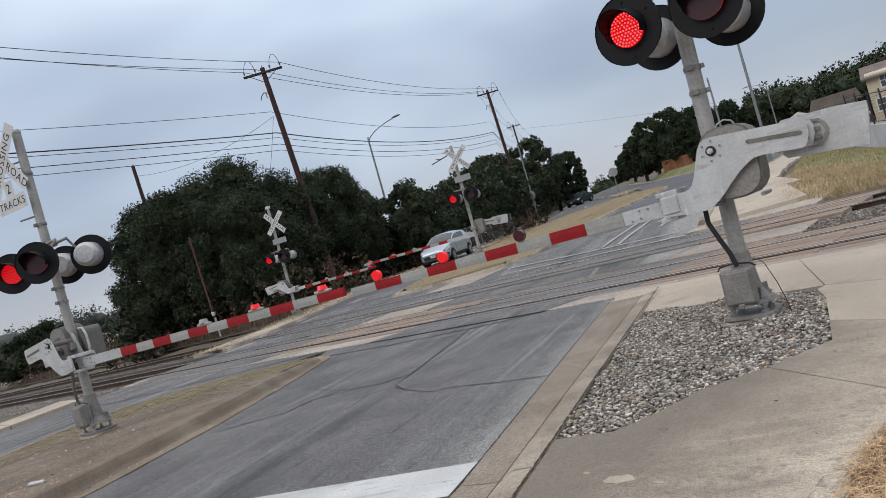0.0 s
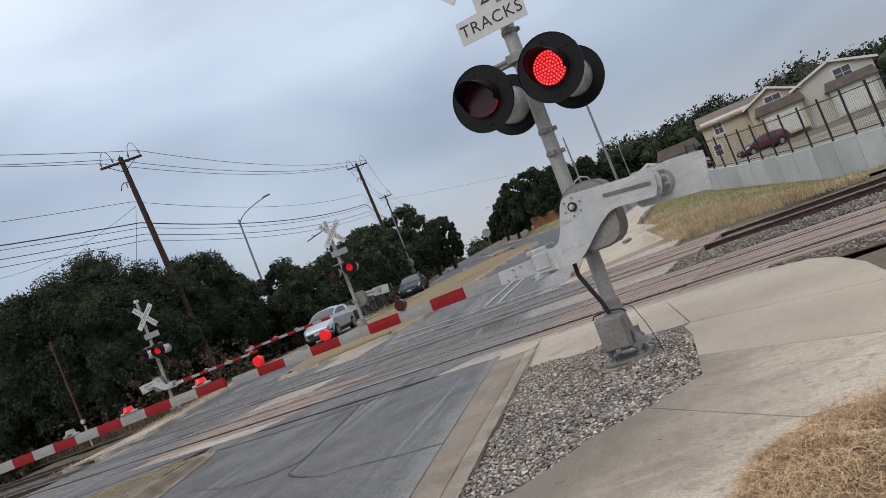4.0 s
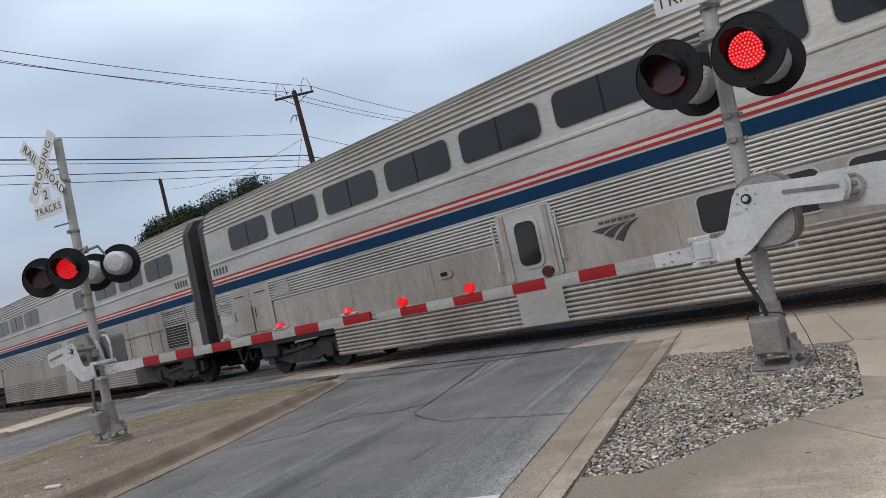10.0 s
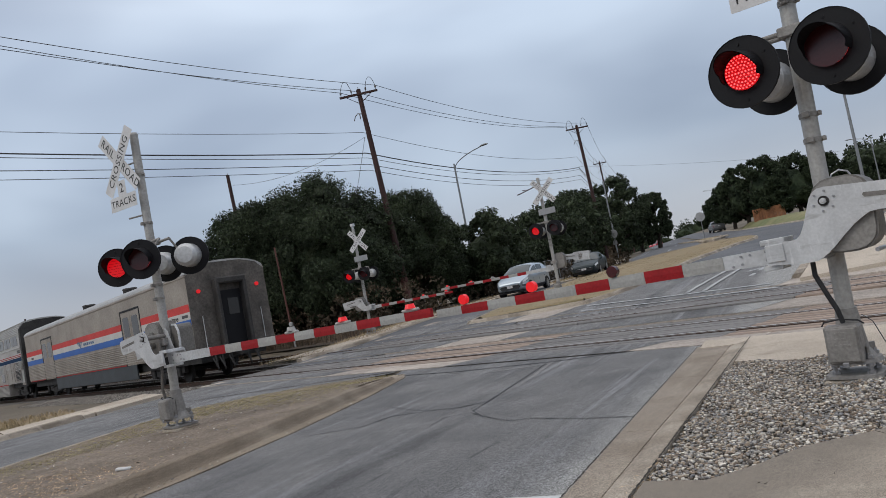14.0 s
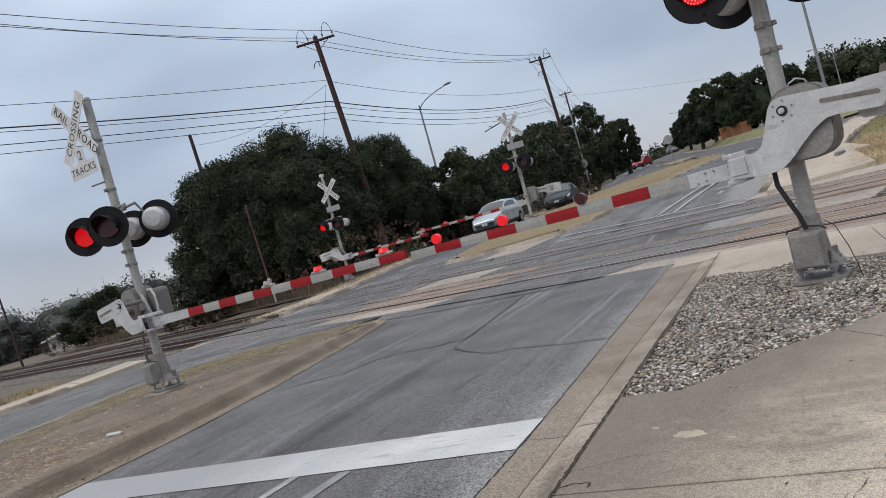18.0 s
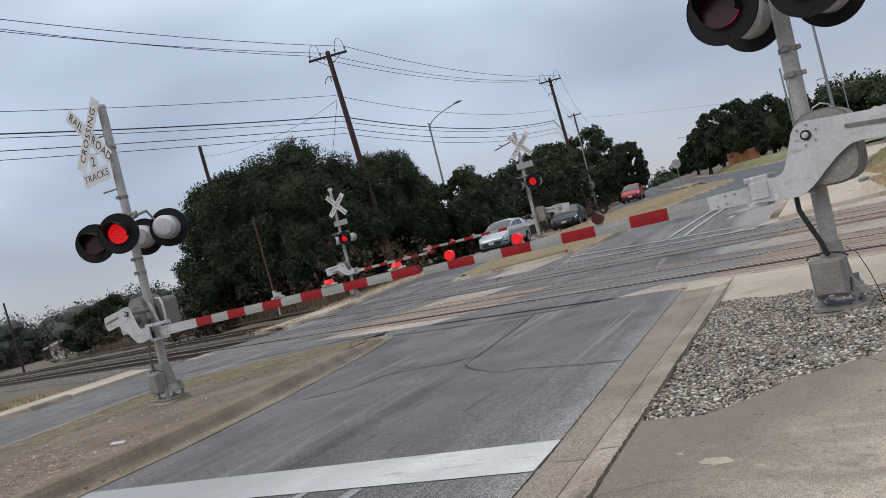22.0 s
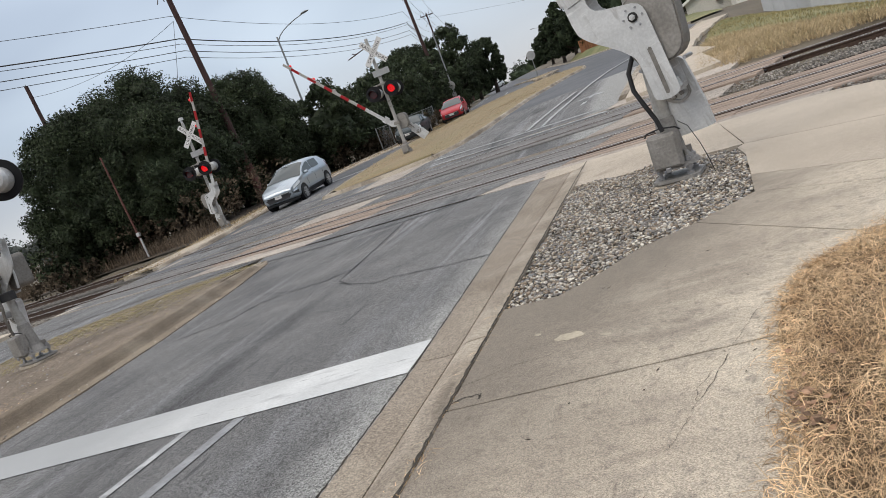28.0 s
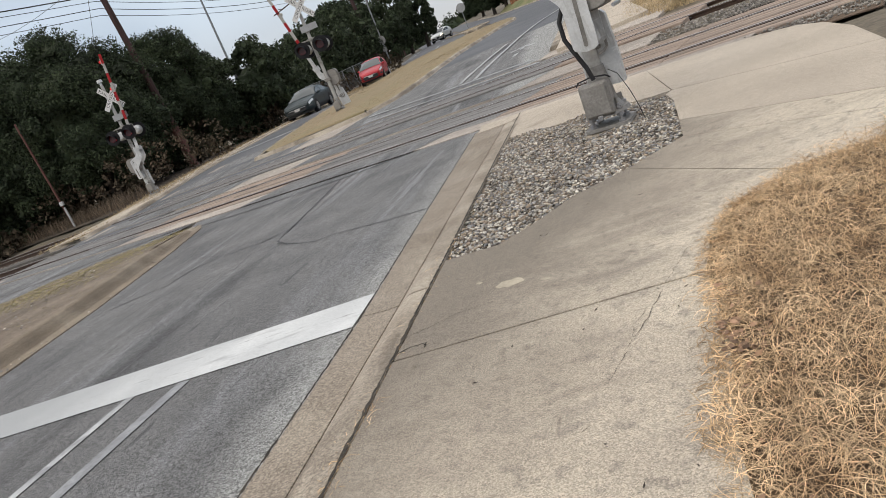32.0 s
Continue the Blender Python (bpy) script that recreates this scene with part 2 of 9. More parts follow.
M = {
    "asphalt": mat("asphalt", (0.192, 0.191, 0.189), 0.9, vary=0.22, scale=0.9, fine=110, bump=1.4, tint=(0.122, 0.122, 0.124), speck=0.7, speck_scale=135, stain=[((0.25, 0.254, 0.262), 0.9, (2.4, 0.12, 1), 0.54, 0.70), ((0.07, 0.07, 0.073), 0.8, (1.2, 0.22, 1), 0.54, 0.70), ((0.07, 0.07, 0.073), 26.0, (1, 0.6, 1), 0.64, 0.72), ((0.25, 0.252, 0.256), 42.0, (1, 1, 1), 0.64, 0.72), ((0.085, 0.086, 0.09), 2.6, (3.0, 0.30, 1), 0.64, 0.68), ((0.25, 0.253, 0.26), 1.6, (3.2, 0.12, 1), 0.60, 0.68)], runoff=((0.31, 0.31, 0.30), -1.95, -2.28, 0.5)),
    "asphalt_far": mat("dark_asphalt", (0.112, 0.116, 0.125), 0.85, vary=0.12, scale=0.3, fine=25, bump=0.4, tint=(0.075, 0.079, 0.087), speck=0.3),
    "seal": mat("crack_sealant", (0.045, 0.045, 0.048), 0.8, vary=0.15, scale=4, fine=60, bump=0.2),
    "paint": mat("worn_white_road_paint", (0.62, 0.63, 0.625), 0.6, vary=0.07, scale=2.2, fine=50, bump=0.4, tint=(0.50, 0.51, 0.51), stain=[((0.33, 0.335, 0.34), 2.6, (0.5, 2.5, 1), 0.58, 0.70), ((0.22, 0.22, 0.225), 9.0, (0.35, 3.0, 1), 0.62, 0.70)], runoff=((0.32, 0.33, 0.335), -4.7, -2.9, 1.0)),
    "paint_worn": mat("half_worn_line_paint", (0.46, 0.47, 0.475), 0.65, vary=0.15, scale=6, fine=40, bump=0.4, tint=(0.24, 0.245, 0.25)),
    "paint_old": mat("faded_road_paint", (0.30, 0.31, 0.32), 0.7, vary=0.15, scale=3.5, fine=40, bump=0.4, tint=(0.19, 0.195, 0.205)),
    "concrete": mat("sidewalk_concrete", (0.60, 0.53, 0.425), 0.92, vary=0.13, scale=0.9, fine=170, bump=0.6, tint=(0.45, 0.39, 0.31), obj_random=0.03, speck=0.36, speck_scale=230, stain=[((0.37, 0.315, 0.255), 0.6, (0.9, 1.3, 1), 0.50, 0.68), ((0.30, 0.255, 0.205), 1.5, (0.42, 1.8, 1), 0.53, 0.70), ((0.16, 0.135, 0.11), 2.6, (3.4, 0.30, 1), 0.66, 0.72), ((0.64, 0.565, 0.465), 1.1, (1, 1, 1), 0.56, 0.76), ((0.17, 0.145, 0.118), 7.0, (1.4, 0.7, 1), 0.67, 0.76), ((0.30, 0.26, 0.215), 3.2, (0.8, 1.4, 1), 0.56, 0.72), ((0.30, 0.26, 0.215), 13.0, (1, 1, 1), 0.54, 0.66), ((0.20, 0.17, 0.138), 40.0, (1, 1, 1), 0.62, 0.72)], runoff=((0.19, 0.163, 0.132), -2.55, -1.3, 1.3), slant=-0.42),
    "concrete_pale": mat("pale_concrete", (0.50, 0.435, 0.355), 0.92, vary=0.13, scale=0.6, fine=90, bump=0.6, tint=(0.38, 0.325, 0.262), speck=0.28, speck_scale=190, stain=[((0.27, 0.225, 0.18), 1.1, (1, 1, 1), 0.58, 0.72), ((0.20, 0.17, 0.14), 24.0, (1, 1, 1), 0.64, 0.72)]),
    "apron": mat("dusty_apron_concrete", (0.42, 0.37, 0.32), 0.92, vary=0.16, scale=0.7, fine=14, bump=0.5, tint=(0.28, 0.245, 0.215), speck=0.3, speck_scale=90, stretch=(0.5, 1.4, 1), obj_random=0.12),
    "faint": mat("worn_pale_smear", (0.23, 0.226, 0.225), 0.9, vary=0.16, scale=2.5, fine=30, bump=0.5, tint=(0.155, 0.153, 0.153), speck=0.35, speck_scale=95),
    "faint_pale": mat("pale_scrape", (0.33, 0.325, 0.32), 0.8, vary=0.2, scale=4, fine=40, bump=0.2, tint=(0.23, 0.225, 0.22)),
    "kerb": mat("stained_kerb_concrete", (0.42, 0.368, 0.302), 0.92, vary=0.16, scale=1.5, fine=80, bump=0.7, tint=(0.235, 0.195, 0.15), obj_random=0.06, speck=0.32, speck_scale=130, stain=[((0.14, 0.115, 0.09), 1.4, (1.6, 0.5, 1), 0.50, 0.68), ((0.40, 0.35, 0.28), 3.5, (1, 1, 1), 0.58, 0.74)]),
    "kerb_brown": mat("brown_worn_median_kerb", (0.27, 0.222, 0.168), 0.92, vary=0.16, scale=1.5, fine=80, bump=0.7, tint=(0.165, 0.13, 0.095), obj_random=0.06, speck=0.3, speck_scale=130, stain=[((0.33, 0.285, 0.225), 1.2, (1.6, 0.5, 1), 0.52, 0.70)]),
    "gutter": mat("brown_stained_gutter", (0.30, 0.256, 0.208), 0.92, vary=0.18, scale=1.5, fine=80, bump=0.7, tint=(0.215, 0.178, 0.138), obj_random=0.06, speck=0.36, speck_scale=130, stain=[((0.34, 0.295, 0.235), 2.0, (1.5, 0.5, 1), 0.54, 0.70)]),
    "dirt": mat("dry_soil", (0.215, 0.172, 0.132), 0.95, vary=0.2, scale=1.6, fine=24, bump=1.0, tint=(0.135, 0.105, 0.078), speck=0.4, speck_scale=55),
    "drygrass": mat("dry_grass_ground", (0.27, 0.205, 0.125), 0.95, vary=0.18, scale=0.8, fine=26, bump=0.9, tint=(0.23, 0.19, 0.105)),
    "lawn": mat("winter_lawn", (0.23, 0.21, 0.105), 0.95, vary=0.18, scale=0.22, fine=18, bump=0.8, tint=(0.115, 0.14, 0.055)),
    "ground": mat("rough_verge", (0.155, 0.128, 0.092), 0.95, vary=0.2, scale=0.15, fine=12, bump=0.8, tint=(0.098, 0.083, 0.060)),
    "leaf_soil": mat("dark_thatch_soil", (0.13, 0.088, 0.05), 0.95, vary=0.2, scale=3, fine=40, bump=0.8, tint=(0.07, 0.045, 0.028)),
    "blade": mat("dry_grass_blade", (0.71, 0.52, 0.32), 0.8, vary=0.1, scale=6, fine=40, bump=0.0, tint=(0.36, 0.225, 0.115), island=0.65),
    "blade_dull": mat("dull_straw_blade", (0.37, 0.28, 0.175), 0.85, vary=0.1, scale=0.7, fine=40, bump=0.0, tint=(0.24, 0.19, 0.105), island=0.4),
    "blade_pale": mat("pale_straw_blade", (0.54, 0.42, 0.265), 0.85, vary=0.1, scale=0.9, fine=40, bump=0.0, tint=(0.36, 0.275, 0.155), island=0.45),
    "spill": mat("dried_cream_spill", (0.45, 0.395, 0.305), 0.85, vary=0.08, scale=12, fine=60, bump=0.1),
    "blade_green": mat("short_grass_blade", (0.34, 0.275, 0.13), 0.8, vary=0.1, scale=1.2, fine=40, bump=0.0, tint=(0.20, 0.18, 0.08), island=0.4),
    "leaf_dead": mat("dead_leaf", (0.33, 0.20, 0.125), 0.8, vary=0.2, island=0.6),
    "stone": mat("limestone_gravel", (0.74, 0.715, 0.68), 0.88, vary=0.12, scale=8, fine=60, bump=0.5, palette=[(0.62, 0.56, 0.47), (0.30, 0.29, 0.28), (0.17, 0.15, 0.135), (0.48, 0.40, 0.31), (0.95, 0.92, 0.85), (0.36, 0.37, 0.39), (0.24, 0.20, 0.165), (0.70, 0.67, 0.62), (0.42, 0.34, 0.27), (0.56, 0.56, 0.55), (0.27, 0.26, 0.26)]),
    "litter": mat("oak_leaf_litter", (0.088, 0.066, 0.047), 0.95, vary=0.2, scale=1.2, fine=22, bump=0.8, tint=(0.045, 0.034, 0.025), speck=0.4, speck_scale=40),
    "weed": mat("brown_winter_weed", (0.17, 0.125, 0.085), 0.9, vary=0.1, scale=1, fine=40, bump=0.0, tint=(0.09, 0.065, 0.045), island=0.5),
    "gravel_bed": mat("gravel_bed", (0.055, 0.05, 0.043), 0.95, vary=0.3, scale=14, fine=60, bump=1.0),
    "ballast": mat("track_ballast", (0.29, 0.265, 0.235), 0.9, vary=0.2, scale=6, fine=40, bump=0.6, island=0.5),
    "ballast_bed": mat("ballast_bed", (0.145, 0.132, 0.12), 0.95, vary=0.3, scale=9, fine=45, bump=1.0),
    "rail": mat("rusty_rail_web", (0.085, 0.052, 0.038), 0.8, 0.3, vary=0.2, scale=5, fine=50, bump=0.3),
    "railhead": mat("polished_railhead", (0.48, 0.47, 0.46), 0.38, 0.75, vary=0.05, scale=6, fine=60, bump=0.05),
    "timber": mat("weathered_crossing_timber", (0.37, 0.285, 0.225), 0.9, vary=0.2, scale=1.4, fine=35, bump=0.6, tint=(0.17, 0.13, 0.105), stretch=(0.25, 2.5, 2.5), obj_random=0.16),
    "timber_worn": mat("tyre_worn_crossing_timber", (0.20, 0.192, 0.185), 0.9, vary=0.2, scale=1.1, fine=30, bump=0.5, tint=(0.125, 0.12, 0.117), stretch=(0.4, 1.5, 1.5), obj_random=0.12),
    "sleeper": mat("old_sleeper_wood", (0.095, 0.07, 0.055), 0.95, vary=0.2, scale=2, fine=30, bump=0.6, obj_random=0.2),
    "steel": mat("grey_painted_steel", (0.405, 0.395, 0.375), 0.55, 0.3, vary=0.09, scale=2.5, fine=30, bump=0.12, tint=(0.30, 0.29, 0.27)),
    "alu": mat("dull_aluminium", (0.58, 0.585, 0.59), 0.5, 0.55, vary=0.07, scale=3.0, fine=25, bump=0.1, tint=(0.46, 0.46, 0.46)),
    "plate": mat("white_gate_plate", (0.57, 0.575, 0.58), 0.45, 0.2, vary=0.05, scale=3.2, fine=50, bump=0.06, tint=(0.44, 0.445, 0.45), stain=[((0.27, 0.26, 0.25), 7.0, (1.5, 1, 0.6), 0.63, 0.75), ((0.36, 0.355, 0.35), 5.0, (0.5, 1, 2.6), 0.55, 0.66), ((0.66, 0.66, 0.66), 9.0, (2.6, 1, 0.4), 0.58, 0.68)]),
    "castgrey": mat("cast_grey_housing", (0.275, 0.262, 0.245), 0.6, 0.25, vary=0.12, scale=4, fine=40, bump=0.25, tint=(0.19, 0.178, 0.165)),
    "castdark": mat("dark_cast_housing", (0.20, 0.188, 0.172), 0.6, 0.25, vary=0.14, scale=4, fine=40, bump=0.25, tint=(0.13, 0.121, 0.11)),
    "bolt": mat("steel_bolt", (0.35, 0.35, 0.36), 0.4, 0.8, vary=0.1),
    "black": mat("flat_black_paint", (0.007, 0.007, 0.009), 0.6, spec=0.25, vary=0.12, scale=4, fine=40, bump=0.08),
    "rubber": mat("black_rubber", (0.022, 0.022, 0.024), 0.75, vary=0.15, scale=6, fine=50, bump=0.3),
    "signwhite": mat("reflective_white_sheeting", (0.63, 0.63, 0.635), 0.5, vary=0.04, scale=3, fine=40, bump=0.05, tint=(0.54, 0.53, 0.52)),
    "signback": mat("bare_sign_back", (0.34, 0.345, 0.35), 0.5, 0.5, vary=0.08),
    "letter": mat("black_lettering", (0.02, 0.02, 0.02), 0.6, vary=0.1),
    "red": mat("red_reflective_stripe", (0.31, 0.012, 0.016), 0.6, spec=0.25, vary=0.08, scale=5, fine=40, bump=0.05),
    "armwhite": mat("grey_white_arm", (0.36, 0.355, 0.335), 0.6, vary=0.08, scale=4, fine=40, bump=0.05),
    "lamp_on": mat("lit_red_lens", (0.30, 0.01, 0.01), 0.3, vary=0.02, bump=0, emit=(1.0, 0.006, 0.014, 0.55)),
    "led_on": mat("lit_red_diode", (0.8, 0.1, 0.1), 0.3, vary=0.02, bump=0, emit=(1.0, 0.09, 0.09, 2.2)),
    "lamp_off": mat("dark_red_lens", (0.055, 0.006, 0.008), 0.25, vary=0.1, bump=0),
    "wood_pole": mat("creosoted_pole", (0.055, 0.026, 0.024), 0.9, vary=0.22, scale=3, fine=30, bump=0.5, stretch=(3, 3, 0.2)),
    "redwood": mat("red_painted_pole", (0.12, 0.048, 0.038), 0.8, vary=0.2, scale=3, fine=30, bump=0.3),
    "ceramic": mat("insulator", (0.16, 0.15, 0.15), 0.3, vary=0.1),
    "wire": mat("wire", (0.03, 0.03, 0.033), 0.6, vary=0.1),
    "galv": mat("galvanised_pole", (0.24, 0.25, 0.26), 0.5, 0.4, vary=0.08),
    "bark": mat("oak_bark", (0.075, 0.058, 0.046), 0.95, vary=0.25, scale=4, fine=25, bump=0.8),
    "twig": mat("bare_twig", (0.14, 0.115, 0.10), 0.95, vary=0.2, island=0.2),
    "oak": mat("live_oak_leaf", (0.047, 0.063, 0.031), 0.75, vary=0.2, scale=0.5, fine=5, bump=0, tint=(0.018, 0.028, 0.013), island=0.55, spec=0.3),
    "oak_far": mat("cedar_leaf", (0.038, 0.052, 0.024), 0.8, vary=0.2, scale=0.25, fine=4, bump=0, tint=(0.022, 0.033, 0.017), island=0.5, spec=0.25),
    "dirtline": mat("dark_dirt_line", (0.055, 0.045, 0.034), 0.95, vary=0.3, scale=5, fine=40, bump=0.5),
    "brush": mat("winter_brush", (0.105, 0.077, 0.054), 0.9, spec=0.2, vary=0.2, scale=0.4, fine=5, bump=0, tint=(0.055, 0.046, 0.031), island=0.5),
    "wall": mat("retaining_wall_concrete", (0.52, 0.535, 0.545), 0.9, vary=0.1, scale=0.6, fine=20, bump=0.3, tint=(0.40, 0.41, 0.415), obj_random=0.16, stain=[((0.20, 0.17, 0.14), 0.5, (1.5, 1.5, 0.15), 0.60, 0.70)]),
    "terrace": mat("pale_street_and_lawn", (0.30, 0.285, 0.25), 0.9, vary=0.12, scale=0.12, fine=6, bump=0.2, tint=(0.15, 0.145, 0.08)),
    "iron": mat("black_iron_fence", (0.018, 0.018, 0.02), 0.6, vary=0.1),
    "stucco": mat("cream_siding", (0.56, 0.49, 0.37), 0.9, vary=0.06, scale=0.5, fine=15, bump=0.2),
    "stucco2": mat("pale_siding", (0.58, 0.56, 0.50), 0.9, vary=0.06, scale=0.5, fine=15, bump=0.2),
    "trim": mat("white_house_trim", (0.68, 0.67, 0.63), 0.7, vary=0.04),
    "shingle": mat("grey_brown_shingles", (0.20, 0.165, 0.145), 0.95, vary=0.15, scale=0.8, fine=12, bump=0.5),
    "fence_wood": mat("orange_fence_boards", (0.26, 0.115, 0.055), 0.9, vary=0.15, scale=1, fine=10, obj_random=0.2),
    "houseglass": glass("house_glass", (0.06, 0.075, 0.09)),
    "trainglass": glass("tinted_train_glass", (0.016, 0.017, 0.018), 0.08),
    "carglass": glass("car_glass", (0.035, 0.045, 0.05), 0.03),
    "carglass_pale": glass("pale_reflecting_glass", (0.055, 0.068, 0.072), 0.05),
    "stainless": mat("dirty_stainless_steel", (0.47, 0.46, 0.44), 0.45, 0.5, vary=0.08, scale=0.9, fine=14, bump=0.06, tint=(0.36, 0.345, 0.32), stretch=(0.5, 1, 2)),
    "stainless_grime": mat("grimy_stainless_panel", (0.385, 0.36, 0.33), 0.55, 0.4, vary=0.07, scale=0.9, fine=12, bump=0.06, tint=(0.28, 0.25, 0.22), stretch=(1.1, 1, 0.5), stain=[((0.20, 0.175, 0.15), 2.2, (2.4, 1, 0.35), 0.56, 0.74)]),
    "roofsteel": mat("dull_roof_steel", (0.40, 0.39, 0.375), 0.5, 0.45, vary=0.12, scale=0.8, fine=14, bump=0.06),
    "bag_grey": mat("grimy_baggage_car_grey", (0.33, 0.295, 0.255), 0.6, 0.2, vary=0.10, scale=0.8, fine=12, bump=0.05, tint=(0.24, 0.21, 0.18)),
    "bag_end": mat("sooty_car_end", (0.13, 0.115, 0.10), 0.7, 0.2, vary=0.2, scale=1.5, fine=14, bump=0.1, tint=(0.06, 0.052, 0.046)),
    "loco_grey": mat("silver_locomotive_paint", (0.44, 0.45, 0.475), 0.4, 0.35, vary=0.06, scale=0.6, fine=20, bump=0.03, tint=(0.36, 0.365, 0.385)),
    "loco_blue": mat("dark_blue_locomotive_paint", (0.012, 0.042, 0.115), 0.6, vary=0.08, scale=0.8, fine=20, bump=0.03, spec=0.2),
    "stripe_red": mat("red_stripe", (0.36, 0.032, 0.034), 0.7, spec=0.2, vary=0.08, scale=1.2, fine=15, bump=0),
    "stripe_white": mat("white_stripe", (0.52, 0.505, 0.48), 0.5, vary=0.06, scale=1.2, fine=15, bump=0),
    "stripe_blue": mat("deep_blue_stripe", (0.006, 0.033, 0.085), 0.7, vary=0.08, scale=1.2, fine=15, bump=0, spec=0.1),
    "stripe_brightblue": mat("bright_blue_stripe", (0.012, 0.10, 0.39), 0.5, vary=0.08, scale=1.2, fine=15, bump=0),
    "stripe_orange": mat("orange_red_stripe", (0.56, 0.055, 0.05), 0.6, vary=0.08, scale=1.2, fine=15, bump=0, spec=0.25),
    "under": mat("grimy_black_running_gear", (0.028, 0.026, 0.025), 0.8, vary=0.25, scale=3, fine=25, bump=0.4),
    "sill": mat("slate_side_sill", (0.040, 0.047, 0.053), 0.55, vary=0.15, scale=1.5, fine=20, bump=0.1),
    "diaphragm": mat("sooty_diaphragm", (0.045, 0.042, 0.040), 0.8, vary=0.2, scale=2, fine=20, bump=0.2),
    "car_silver": mat("silver_car_paint", (0.40, 0.455, 0.51), 0.3, 0.5, vary=0.02, bump=0, coat=0.6),
    "car_dark": mat("dark_green_grey_car_paint", (0.03, 0.042, 0.046), 0.5, 0.1, spec=0.3, vary=0.02, bump=0, coat=0.1),
    "car_red": mat("red_car_paint", (0.40, 0.012, 0.025), 0.4, 0.1, vary=0.02, bump=0, coat=0.2),
    "car_white": mat("white_car_paint", (0.55, 0.56, 0.56), 0.35, 0.1, vary=0.02, bump=0, coat=0.5),
    "car_grey": mat("dull_grey_car_paint", (0.17, 0.175, 0.18), 0.4, 0.4, vary=0.02, bump=0, coat=0.3),
    "car_maroon": mat("dark_maroon_car_paint", (0.10, 0.012, 0.022), 0.4, 0.1, vary=0.02, bump=0, coat=0.3),
    "plastic": mat("black_trim_plastic", (0.018, 0.018, 0.02), 0.5, vary=0.05, bump=0),
    "headlamp": glass("headlamp_lens", (0.62, 0.65, 0.66), 0.1),
    "headlamp_on": mat("lit_headlamp", (0.9, 0.85, 0.7), 0.2, vary=0.01, bump=0, emit=(1.0, 0.85, 0.6, 4.0)),
    "tail": mat("tail_lamp", (0.25, 0.01, 0.012), 0.25, vary=0.05, bump=0),
    "rim": mat("alloy_rim", (0.50, 0.51, 0.53), 0.35, 0.8, vary=0.05, bump=0),
    "bars": mat("dull_lettering_bars", (0.06, 0.06, 0.065), 0.6, vary=0.1, bump=0),
    "logo_blue": mat("navy_emblem", (0.006, 0.028, 0.085), 0.65, vary=0.06, bump=0, spec=0.12),
    "decal_yellow": mat("yellow_decal", (0.55, 0.33, 0.04), 0.6, vary=0.1, bump=0),
    "logo_grey": mat("worn_dark_emblem", (0.06, 0.06, 0.065), 0.65, vary=0.1, bump=0, spec=0.12),
    "logo_pale": mat("weathered_blue_emblem", (0.10, 0.17, 0.28), 0.6, vary=0.15, scale=3, bump=0, spec=0.2),
    # Haze is put into this colour: paler and greyer than the near leaves.
    "backdrop": mat("haze_coloured_wooded_hill", (0.088, 0.096, 0.088), 1.0, vary=0.25, scale=0.03, fine=0.4, bump=0, tint=(0.050, 0.060, 0.052)),
}


# ---- mesh helpers ----
def part(name, bm, material, parent=None, label="", smooth=False):
    """Links a bmesh as one mesh object, under a thing or a part."""
    bmesh.ops.recalc_face_normals(bm, faces=bm.faces)
    me = bpy.data.meshes.new(name)
    bm.to_mesh(me)
    bm.free()
    me.materials.append(M[material])
    if smooth:
        me.polygons.foreach_set("use_smooth", [True] * len(me.polygons))
    ob = new(name, me)
    ob.parent = parent
    if label:
        ob["label"] = label
    return ob


def raw(name, verts, faces, material, parent=None, label=""):
    me = bpy.data.meshes.new(name)
    me.from_pydata([tuple(v) for v in verts], [], [tuple(f) for f in faces])
    me.materials.append(M[material])
    ob = new(name, me)
    ob.parent = parent
    if label:
        ob["label"] = label
    return ob


def shared(name, mesh, parent, m):
    """One more piece on a mesh that other pieces use too."""
    ob = new(name, mesh)
    ob.parent = parent
    ob.matrix_basis = m
    return ob


def thing(name, m, label, category, group="", kind=""):
    ob = new(name)
    ob.matrix_basis = m
    ob.empty_display_size = 0.2
    return tagged(ob, label, category, group, kind)


def B():
    return bmesh.new()


def box(bm, c, s, m=None, bev=0.0):
    m = m or Matrix()
    r = bmesh.ops.create_cube(bm, size=1.0, matrix=m @ Matrix.Translation(c) @ Matrix.Diagonal((*s, 1)))
    if bev:
        vs = set(r["verts"])
        bmesh.ops.bevel(bm, geom=[e for e in bm.edges if e.verts[0] in vs and e.verts[1] in vs], offset=bev, segments=1, affect="EDGES")
    return bm


def rod(bm, p, q, r, r2=None, seg=12, caps=True):
    p, q = Vector(p), Vector(q)
    d = q - p
    m = Matrix.Translation((p + q) / 2) @ d.to_track_quat("Z", "Y").to_matrix().to_4x4()
    bmesh.ops.create_cone(bm, cap_ends=caps, segments=seg, radius1=r, radius2=r if r2 is None else r2, depth=d.length, matrix=m)
    return bm


def tube(bm, pts, r, seg=8):
    """One continuous round tube through the points."""
    pts = [Vector(p) for p in pts]
    rings, side = [], None
    for i, p in enumerate(pts):
        d = (pts[min(i + 1, len(pts) - 1)] - pts[max(i - 1, 0)]).normalized()
        side = (side - d * side.dot(d)).normalized() if side else d.orthogonal().normalized()
        up = d.cross(side)
        rings.append([p + side * (r * math.cos(6.2832 * k / seg)) + up * (r * math.sin(6.2832 * k / seg)) for k in range(seg)])
    return loft(bm, rings)


